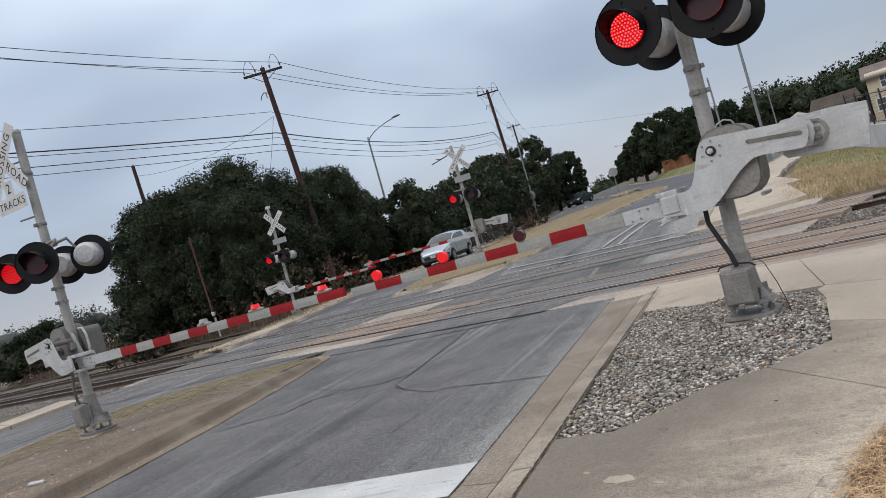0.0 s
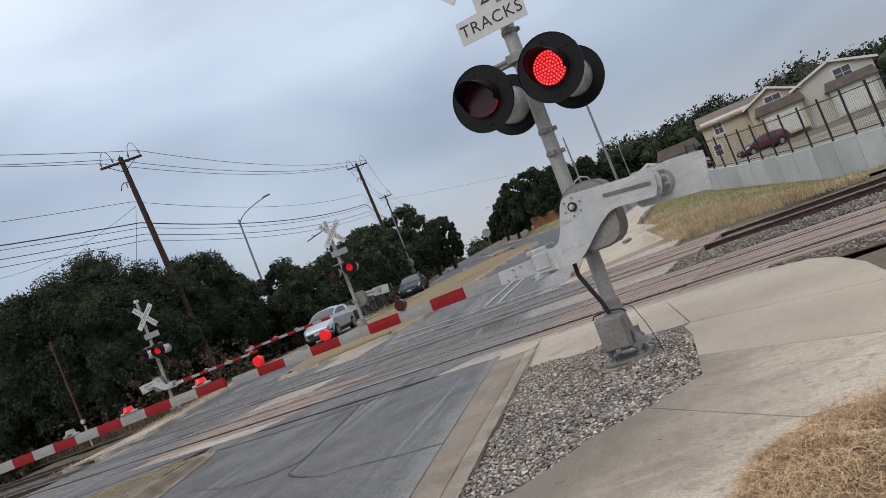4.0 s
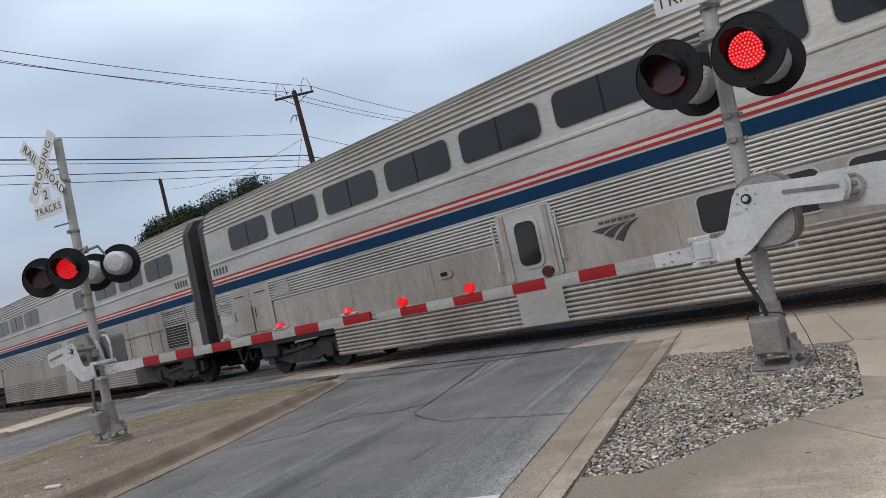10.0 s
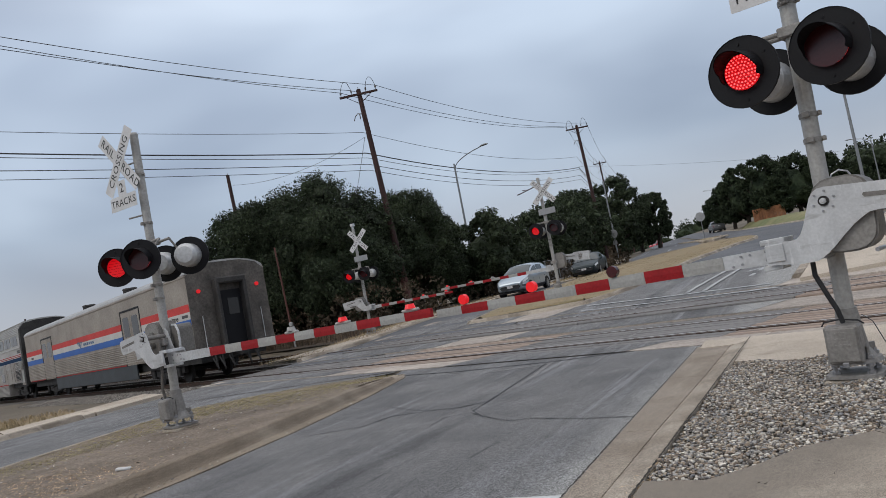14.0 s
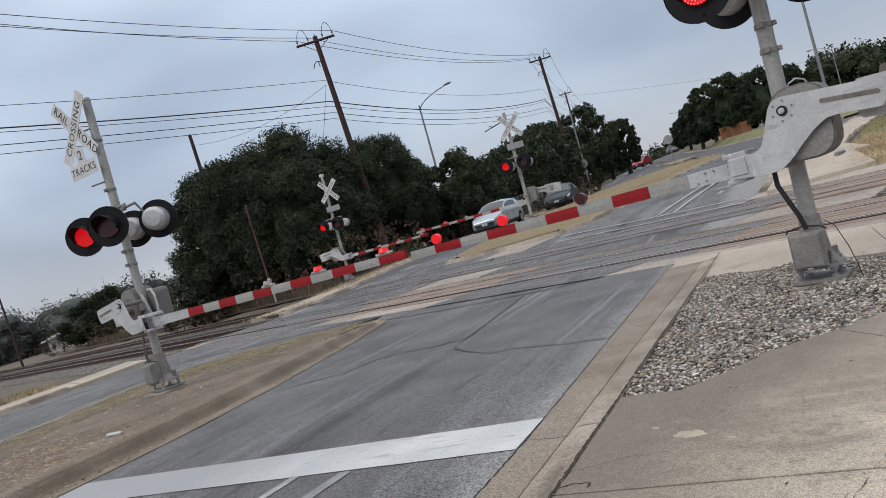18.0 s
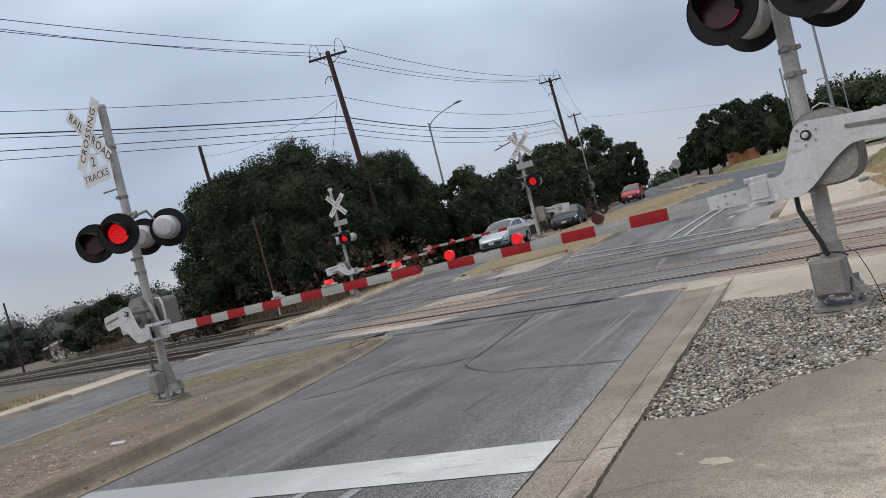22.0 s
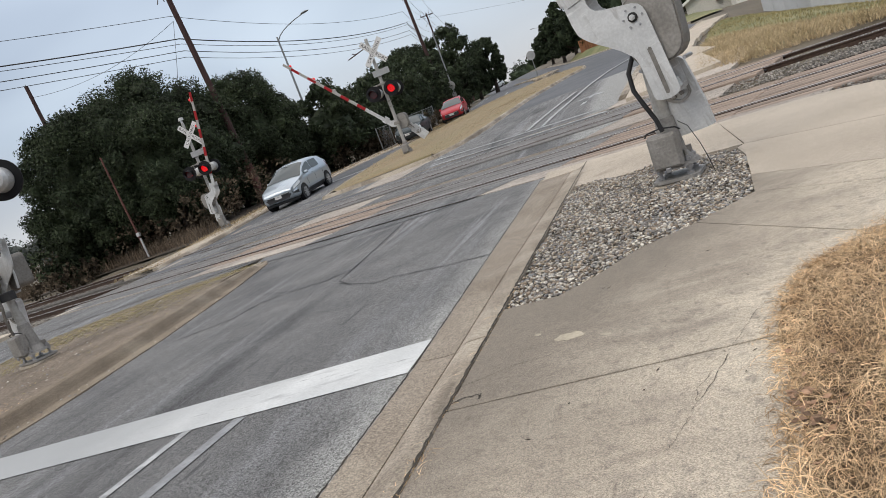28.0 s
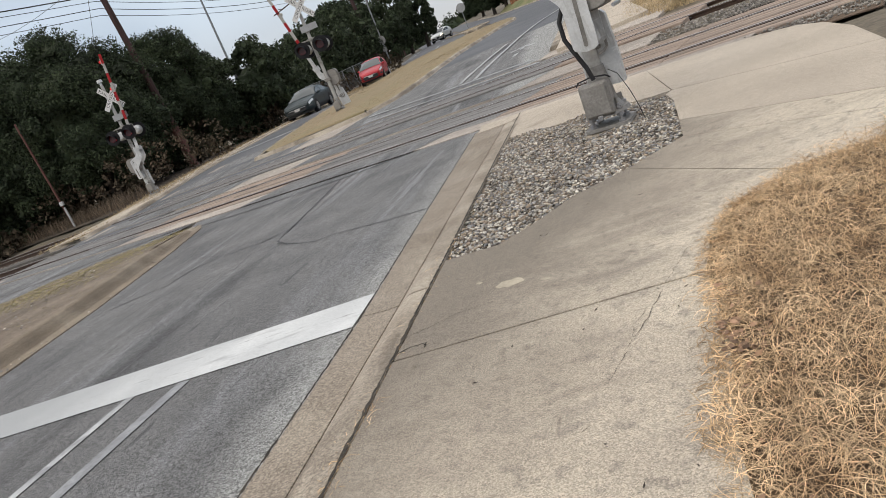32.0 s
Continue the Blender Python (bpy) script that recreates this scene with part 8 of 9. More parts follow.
def build_lines():
    p1, t1 = utility_pole(-23.85, 38.2, 14.95, "dark creosoted utility pole with a crossarm among the oaks", (-1.15, 0.4), 2.4, r=0.21)
    p2, t2 = utility_pole(-20.75, 72.6, 16.0, "tall dark utility pole beside the road", (-0.5, 0.2), 2.2, r=0.2)
    p3, t3 = utility_pole(-29.6, 112, 17.6, "distant dark utility pole", (-0.2, 0), 2.0)
    p4, t4 = utility_pole(-36.5, 150, 18.4, "distant dark utility pole", (-0.2, 0), 2.0)
    p0, t0 = utility_pole(-40.6, 43.8, 14.05, "dark utility pole behind the oaks", (-0.9, 0.2), 0, r=0.19)
    pl = Vector((-31, 8.0, 15.0))
    for i, dz in ((0, 1.0), (1, 0.3), (3, 0.1)):
        wire("power_cable", t1[i], t2[i], 0.75, 0.016, "thin black overhead power cable")
        wire("power_cable", t2[i], t3[i], 0.6, 0.016, "thin black overhead power cable")
        wire("power_cable", t3[i], t4[i], 0.6, 0.02, "thin black overhead power cable")
        wire("power_cable", t1[i], pl + Vector((i * 0.7, -i * 0.3, dz)), 0.5, 0.016, "thin black overhead power cable")
    top1 = Vector((-24.05, 38.15, 0))
    for z1, z2, zl, r, d in ((12.3, 12.9, 11.28, 0.014, 0.5), (11.0, 11.8, 10.57, 0.032, 0.5), (10.7, 11.6, 10.4, 0.016, 0.4), (10.3, 11.0, 9.7, 0.02, 0.3), (9.93, 10.6, 9.32, 0.016, 0.3)):
        wire("telephone_cable", top1 + Vector((0, 0, z1)), (-21.3, 72.5, z2), 0.8, r, "sagging black telephone cable")
        wire("telephone_cable", top1 + Vector((0, 0, z1)), (-31.2, 8.2, zl), d * 0.5, r, "sagging black telephone cable")
        wire("telephone_cable", (-21.3, 72.5, z2), (-29.6, 112, z2 + 1.8), 0.6, r, "sagging black telephone cable")
    wire("service_cable", (-24.0, 38.2, 12.0), (-40.4, 43.8, 13.2), 0.7, 0.012, "thin service cable between poles")
    wire("service_cable", (-24.0, 38.2, 12.0), (-24.6, 37.0, 8.4), 0.05, 0.012, "thin guy wire from the pole")
    wire("service_cable", (-40.4, 43.8, 12.8), (-36.5, 40, 6.5), 0.05, 0.012, "thin guy wire from the pole")
    wire("service_cable", (-21.3, 72.6, 11.9), (10, 90, 8.0), 0.6, 0.008, "thin cable crossing the road")
    street_lamp(-23.2, 48.2, gz(-23.2, 48.2), 10.85, 2.7, "grey street lamp with a long curved arm", -14)
    street_lamp(1.75, 49.0, gz(1.75, 49), 11.5, 0, "grey street lamp pole by the far path")
    street_lamp(5.0, 96.0, gz(5, 96), 10.0, 2.0, "distant grey street lamp", 160)
    street_lamp(-18.8, 150.0, gz(-18.8, 150), 11.9, 2.0, "distant grey street lamp", 160)
    street_lamp(-0.55, 63.0, gz(-0.55, 63), 9.0, 0, "thin grey pole beside the road")
    # leaning warning post by the tracks, round sign up the road
    ob = thing("marker_post", pose(-25.6, 30.4, gz(-25.6, 30.4)), "thin red-brown leaning post by the tracks", "post")
    bm = B()
    rod(bm, (0, 0, -0.2), (-0.25, 0, 5.3), 0.06, 0.045, 10)
    part("post", bm, "redwood", ob)
    bm = B()
    rod(bm, (0.05, -0.05, 0), (0.03, -0.05, 1.0), 0.05, seg=10)
    box(bm, (0.03, -0.08, 1.2), (0.2, 0.14, 0.2), None, 0.02)
    part("post_box", bm, "alu", ob, "small pale box on the post")
    ob = thing("guard_post", pose(-22.75, 37.8, gz(-22.75, 37.8)), "rusty red guard at the foot of the utility pole", "post")
    bm = B()
    rod(bm, (0, 0, -0.2), (-0.2, 0.07, 2.6), 0.25, 0.235, 14)
    part("pole_guard", bm, "redwood", ob)
    ob = thing("round_sign", pose(-20.4, 77.0, gz(-20.4, 77), 0, 0, -12), "round railway advance sign seen from behind on a pole", "road sign")
    bm = B()
    rod(bm, (0, 0, -0.2), (0, 0, 8.2), 0.09, 0.07, 8)
    part("sign_pole", bm, "galv", ob)
    bm = B()
    disc(bm, (0, -0.08, 2.55), 0.46, 0.012)
    part("sign_disc", bm, "signback", ob)
    bm = B()
    box(bm, (0, -0.08, 1.62), (0.5, 0.012, 0.42), None, 0.003)
    part("sign_plate", bm, "signback", ob)
    ob = thing("round_sign", pose(-12.1, 80.2, gz(-12.1, 80.2)), "round sign on a post up the hill", "road sign")
    bm = B()
    rod(bm, (0, 0, -0.2), (0, 0, 2.3), 0.045, seg=8)
    part("sign_pole", bm, "galv", ob)
    bm = B()
    disc(bm, (0, -0.06, 2.4), 0.47, 0.012)
    part("sign_disc", bm, "signback", ob)
    ob = thing("marker_post", pose(-66, 42.5, gz(-66, 42.5)), "thin dark pole far along the tracks", "post")
    bm = B()
    rod(bm, (0, 0, -0.2), (-0.6, 0, 6.6), 0.11, 0.08, 8)
    part("post", bm, "wood_pole", ob)


# ---- trees and brush ----
def leaf_quads(rng, c, size):
    """One narrow leaf spray at each point."""
    n = len(c)
    a = rng.normal(size=(n, 3))
    b = np.cross(a, rng.normal(size=(n, 3)))
    a /= np.linalg.norm(a, axis=1)[:, None]
    b /= np.linalg.norm(b, axis=1)[:, None]
    s = (size * rng.uniform(0.5, 1.35, n))[:, None]
    v = np.stack([c + a * s, c + b * s * 0.5, c - a * s, c - b * s * 0.5], 1).reshape(-1, 3)
    return v.tolist(), np.arange(4 * n).reshape(-1, 4).tolist()


def leaf_cloud(rng, blobs, n, size):
    """Many small leaf sprays in tufts over lumpy clumps; gaps stay between the clumps."""
    bl = np.array(blobs, float)
    w = bl[:, 3] ** 2
    tufts = max(n // 14, 1)
    pick = rng.choice(len(bl), tufts, p=w / w.sum())
    d = rng.normal(size=(tufts, 3))
    d /= np.linalg.norm(d, axis=1)[:, None]
    rad = rng.uniform(0.6, 1.06, tufts) ** 0.7
    c = bl[pick, :3] + d * (bl[pick, 3] * rad)[:, None] * np.array((1, 1, 0.8))
    c = np.repeat(c, 14, 0)
    c += rng.normal(size=c.shape) * (np.repeat(bl[pick, 3], 14) * 0.13)[:, None]
    return leaf_quads(rng, c, size)


def tree(x, y, height, spread_, label, seed, leaves=5000, size=0.22, material="oak", trunk=0.25, base=None, lobes=26, crown_low=0.18, name="oak_tree", group="oaks by the tracks", core=0.80):
    """A trunk with limbs under a broad dome of leafy lobes."""
    rng = np.random.RandomState(seed)
    z = gz(x, y) if base is None else base
    ob = thing(name, Matrix.Translation((x, y, z - 0.1)), label, "tree", group)
    bm = B()
    lo = height * crown_low
    mid = lo + (height - lo) * 0.40
    th = max(lo, height * 0.2)
    rod(bm, (0, 0, 0), (0.1, 0, th), trunk, trunk * 0.75, 10)
    blobs = []
    for k in range(lobes):
        f = (k + 0.5) / lobes
        dz = 1 - 1.75 * f
        a = 2.39996 * k + rng.uniform(-0.5, 0.5)
        r = math.sqrt(max(1 - dz * dz, 0.0))
        br = spread_ * rng.uniform(0.17, 0.27)
        q = rng.uniform(0.74, 0.90)
        up = (height - mid) if dz > 0 else (mid - lo)
        blobs.append((math.cos(a) * r * spread_ * q, math.sin(a) * r * spread_ * q, mid + dz * (up - br * 0.6) * rng.uniform(0.9, 1.03), br))
        if k % 4 == 0:
            rod(bm, (0.1, 0, th * rng.uniform(0.7, 1.0)), blobs[-1][:3], trunk * 0.4, trunk * 0.08, 6)
    part("trunk", bm, "bark", ob)
    verts, faces = leaf_cloud(rng, blobs, leaves, size)
    mass = B()
    if core:
        bmesh.ops.create_icosphere(mass, subdivisions=4, radius=1.0)
        for v in mass.verts:
            up = (height - mid) if v.co.z > 0 else (mid - lo)
            k = core * (1 + 0.16 * noise.noise(v.co * 3.0 + Vector((seed, 0, 0))) + 0.10 * noise.noise(v.co * 9.0))
            v.co = Vector((v.co.x * spread_ * k, v.co.y * spread_ * k, mid + v.co.z * up * k))
    for bx, by, bz, br in blobs:
        r = bmesh.ops.create_icosphere(mass, subdivisions=2, radius=br * 0.46, matrix=Matrix.Translation((bx, by, bz)) @ Matrix.Diagonal((1, 1, 0.8, 1)))
        for v in r["verts"]:
            v.co += Vector(noise.noise_vector(v.co * 2.1)) * br * 0.45
    k = len(verts)
    mass.verts.index_update()
    verts += [v.co[:] for v in mass.verts]
    faces += [tuple(v.index + k for v in f.verts) for f in mass.faces]
    mass.free()
    raw("crown", verts, faces, material, ob)
    return ob


def bare_tree(x, y, height, label, seed, base=None):
    rng = np.random.RandomState(seed)
    z = gz(x, y) if base is None else base
    ob = thing("bare_tree", Matrix.Translation((x, y, z - 0.1)), label, "tree", "bare winter trees")
    bm = B()
    rod(bm, (0, 0, 0), (0, 0, height * 0.35), height * 0.025, height * 0.018, 7)
    part("trunk", bm, "bark", ob)
    bm = B()

    def grow(p, d, ln, r, depth):
        q = p + d * ln
        rod(bm, p, q, r, r * 0.6, 4, False)
        if depth:
            for _ in range(3 if depth > 1 else 4):
                e = (d + Vector(rng.normal(size=3)) * 0.42).normalized()
                grow(p.lerp(q, rng.uniform(0.6, 1.0)), e, ln * rng.uniform(0.55, 0.8), r * 0.55, depth - 1)

    for _ in range(4):
        grow(Vector((0, 0, height * 0.33)), Vector((rng.uniform(-0.6, 0.6), rng.uniform(-0.6, 0.6), 1)).normalized(), height * 0.26, height * 0.012, 3)
    part("bare_crown", bm, "twig", ob)
    return ob


def wood(name, label, spots, n, size, material, seed, mass=0.0):
    """A far wood or hedge: clumps without single trees."""
    rng = np.random.RandomState(seed)
    verts, faces = leaf_cloud(rng, spots, n, size)
    if mass:
        bm = B()
        bmesh.ops.create_icosphere(bm, subdivisions=2, radius=1.0)
        ball = np.array([v.co[:] for v in bm.verts])
        tri = np.array([[v.index for v in f.verts] for f in bm.faces])
        bm.free()
        for x, y, z, r in spots:
            k = len(verts)
            verts += (ball * rng.uniform(0.75, 1.2, (len(ball), 1)) * r * mass * np.array((1, 1, 0.8)) + np.array((x, y, z))).tolist()
            faces += (tri + k).tolist()
    return tagged(raw(name, verts, faces, material), label, "trees", kind="stuff")


def build_trees():
    oaks = [(-30.0, 33.7, 8.9, 3.7, 21), (-27.2, 36.4, 9.5, 5.0, 22), (-24.5, 42.0, 8.1, 3.5, 23), (-30.5, 39.5, 9.4, 4.4, 24), (-25.2, 33.8, 7.4, 3.3, 25)]
    for i, (x, y, h, s, sd) in enumerate(oaks):
        tree(x, y, h, s, "dense dark green live oak by the tracks", sd, 98000, 0.072, "oak", 0.32, lobes=70, crown_low=0.05, core=0.52)
    for x, y, h, s, sd in ((-21.6, 47.5, 6.0, 3.0, 31), (-25.2, 45.0, 6.8, 3.2, 33), (-19.4, 56, 5.0, 2.6, 32)):
        tree(x, y, h, s, "dark green oak behind the street lamp", sd, 20000, 0.10, "oak", 0.2, lobes=36, crown_low=0.08, core=0.5)
    for x, y, h, s, sd in ((-26.5, 84, 9.2, 4.8, 41), (-22.4, 88, 9.8, 3.8, 42), (-31.5, 82, 8.1, 4.6, 43), (-18.9, 91, 7.0, 2, 44)):
        tree(x, y, h, s, "tall dark live oak beside the road", sd, 26000, 0.13, "oak", 0.3, lobes=44, crown_low=0.10, core=0.0, group="oaks up the road")
    for x, y, h, s, sd in ((-21.6, 61, 6.7, 3.3, 45), (-22.6, 70, 7.5, 4, 46), (-21.6, 80, 7.1, 3.4, 47), (-20.6, 89, 6.1, 2.4, 48)):
        tree(x, y, h, s, "dark green oak crowding the far lane", sd, 15000, 0.13, "oak", 0.25, lobes=40, crown_low=0.02, core=0.5, group="oaks up the road")
    for x, y, h, s, sd in ((-22.5, 165, 3.6, 3.0, 50), (-17.2, 136, 6.0, 2.8, 57), (-13.2, 118, 7.4, 2.9, 56), (-9.9, 104, 8.6, 3.1, 51), (-6.9, 100, 8.7, 3.4, 52), (-3.5, 99, 8.1, 3.6, 53), (-0.2, 101, 7.4, 3.3, 55), (2.9, 104, 5.4, 3.0, 54)):
        tree(x, y, h, s, "dark cedars and oaks above the road verge", sd, 22000, 0.15, "oak_far", 0.3, lobes=36, crown_low=0.05, core=0.55, group="trees on the verge")
    rng = np.random.RandomState(77)
    # brush under the oaks and along the far lane
    sp = []
    for k in range(70):
        f = k / 69
        x, y = -32.5 + 17 * f + rng.uniform(-1, 1), 29.5 + 27 * f + rng.uniform(-1.0, 1.5)
        sp.append((x, y, gz(x, y) + rng.uniform(0.2, 0.9), rng.uniform(0.5, 1.1)))
    wood("undergrowth", "brown winter undergrowth under the oaks", sp, 9000, 0.12, "brush", 78)
    sp = []
    for k in range(130):
        f = k / 129
        x, y = -33 + 12.5 * f + rng.uniform(-1, 1), 32.5 + 23 * f * f + rng.uniform(-0.6, 1.6)
        sp.append((x, y, gz(x, y) + rng.uniform(0.3, 2.8), rng.uniform(0.8, 1.5)))
    wood("oak_thicket", "dark evergreen thicket behind the oak trunks", sp, 40000, 0.13, "oak", 79)
    sp = []
    for k in range(54):
        f = k / 53
        x, y = -19.0 - 1.6 * f + rng.uniform(-0.8, 0.5), 48 + 38 * f + rng.uniform(-1, 1)
        sp.append((x - 1.2, y, gz(x, y) + rng.uniform(0.1, 0.9), rng.uniform(0.5, 1.0)))
    wood("roadside_brush", "brown and green brush beside the far lane", sp, 12000, 0.15, "brush", 80)
    # wooded hills and distance
    def hill(name, label, az0, az1, d0, d1, h0, h1, n, size, seed, mat_="oak_far", dens=260):
        r2 = np.random.RandomState(seed)
        out = []
        for k in range(n):
            a = radians(az0 + (az1 - az0) * r2.uniform())
            d = r2.uniform(d0, d1)
            x, y = math.sin(a) * d, math.cos(a) * d
            out.append((x, y, gz(x, y) + r2.uniform(h0, h1), r2.uniform(1.8, 3.8)))
        wood(name, label, out, n * dens, size, mat_, seed + 1, 0.6)
    hill("wooded_hill", "dark cedar wood on the hill behind the houses", 2.0, 17.0, 106, 130, 1.6, 6.2, 170, 0.26, 81, dens=380)
    hill("wooded_hill", "dark cedar wood rising behind the houses", 14.0, 44.0, 112, 140, 0.8, 5.8, 240, 0.26, 83, dens=380)
    hill("distant_wood", "dark wood far along the tracks, haze put into its colour", -66.0, -44.0, 120, 175, 0.0, 5.6, 260, 0.20, 85, "backdrop", 420)
    hill("distant_wood", "dark wood at the top of the road", -14.5, -5.0, 185, 240, -1.0, 3.0, 40, 0.32, 87)
    hill("distant_wood", "grey-green wood beyond the oaks", -48.0, -14.0, 150, 230, 0.0, 4.0, 80, 0.32, 89)
    for x, y, h, sd in ((-62, 50, 5.0, 91), (-70, 56, 5.5, 92), (-58, 44, 4.0, 93)):
        tree(x, y, h, h * 0.6, "dark shrubby tree beside the tracks", sd, 14000, 0.11, "oak_far", 0.15, lobes=18, crown_low=0.03, core=0.5, group="shrubs along the tracks")
    sp = []
    for k in range(190):
        a = 30 + 57 * k / 189
        x, y = along(a, 20.4 + rng.uniform(-0.7, 5.5))
        sp.append((x, y, gz(x, y) + rng.uniform(0.2, 1.7), rng.uniform(0.6, 1.3)))
    wood("trackside_brush", "brown weeds and brush along the tracks", sp, 30000, 0.09, "brush", 95)
    floor = [along(29.5, 18.5), along(75, 18.5), along(75, 30), along(52, 38), along(34, 42), (-21.5, 50), (-20.6, 40), (-20.4, 33)]
    tagged(draped("oak_litter", floor, -0.01, "litter", 0.8, 30), "dark leaf litter and soil under the oaks", "leaf litter", kind="structure")
    strip = [along(30, 18.9), along(66, 18.9), along(66, 21.5), along(30, 21.0)]
    blades("dry_weeds", fill(strip, 5200, 0.0, 63), 0.62, 0.012, "weed", "tall brown winter weeds beside the tracks", 0.35, None, 64)
    for x, y, h, sd in ((-55, 62, 8, 96), (-66, 66, 9, 97), (27.5, 99, 9, 98), (45, 98, 11, 99), (26, 103, 9, 100), (50, 99, 11, 101)):
        bare_tree(x, y, h, "bare grey winter tree", sd)


# ---- houses, wall and fence on the right ----
def house(x, y, z, w, d, eave, ridge, turn, label, wallmat, windows, gable=True, garage=False, name="house", along_x=False):
    ob = thing(name, pose(x, y, z, 0, 0, turn), label, "house", "houses on the hill")
    bm = B()
    turned = Matrix.Rotation(radians(90), 4, "Z")
    if along_x:
        prism(bm, [(-d / 2, -1.5), (d / 2, -1.5), (d / 2, eave), (0, ridge - 0.25), (-d / 2, eave)], w, turned)
    else:
        prism(bm, [(-w / 2, -1.5), (w / 2, -1.5), (w / 2, eave), (0, ridge - 0.25), (-w / 2, eave)], d)
    part("wall", bm, wallmat, ob)
    for s in (1, -1) if along_x else ():
        bm = B()
        prism(bm, [(0, ridge), (s * (d / 2 + 0.5), eave - 0.28), (s * (d / 2 + 0.5), eave - 0.45), (0, ridge - 0.2)], w + 0.8, turned)
        part("roof", bm, "shingle", ob)
    for s in () if along_x else (1, -1):
        bm = B()
        sl = [(0, ridge), (s * (w / 2 + 0.5), eave - 0.28), (s * (w / 2 + 0.5), eave - 0.45), (0, ridge - 0.2)]
        prism(bm, sl, d + 0.9)
        part("roof", bm, "shingle", ob)
        bm = B()
        prism(bm, [(0, ridge + 0.02), (s * (w / 2 + 0.52), eave - 0.26), (s * (w / 2 + 0.52), eave - 0.5), (0, ridge - 0.24)], 0.08, Matrix.Translation((0, -d / 2 - 0.49, 0)))
        part("gable_trim", bm, "trim", ob)
    for wx, wz, ww, wh in windows:
        bm = B()
        box(bm, (wx, -d / 2 - 0.03, wz), (ww + 0.24, 0.06, wh + 0.24), None, 0.01)
        win = part("window", bm, "trim", ob)
        for sx in (-1, 1):
            bm = B()
            box(bm, (wx + sx * ww / 4, -d / 2 - 0.065, wz), (ww / 2 - 0.05, 0.03, wh - 0.04))
            part("pane", bm, "houseglass", win)
        bm = B()
        box(bm, (wx, -d / 2 - 0.085, wz), (ww, 0.02, 0.05))
        part("glazing_bar", bm, "trim", win)
    if garage:
        gx, gw = garage
        bm = B()
        box(bm, (gx, -d / 2 - 0.6, 1.3), (gw, 1.2, 2.9), None, 0.01)
        part("garage_front", bm, wallmat, ob)
        bm = B()
        prism(bm, [(-gw / 2 - 0.4, 2.7), (gw / 2 + 0.4, 2.7), (gw / 2 + 0.1, 3.6), (-gw / 2 - 0.1, 3.6)], 1.9, Matrix.Translation((gx, -d / 2 - 0.7, 0)))
        part("garage_roof", bm, "shingle", ob)
        bm = B()
        box(bm, (gx, -d / 2 - 1.22, 1.15), (gw - 0.8, 0.06, 2.2), None, 0.01)
        gd = part("garage_door", bm, "trim", ob)
        for k in range(3):
            bm = B()
            box(bm, (gx, -d / 2 - 1.255, 0.55 + 0.55 * k), (gw - 0.9, 0.01, 0.03))
            part("door_groove", bm, "stucco", gd)
    return ob


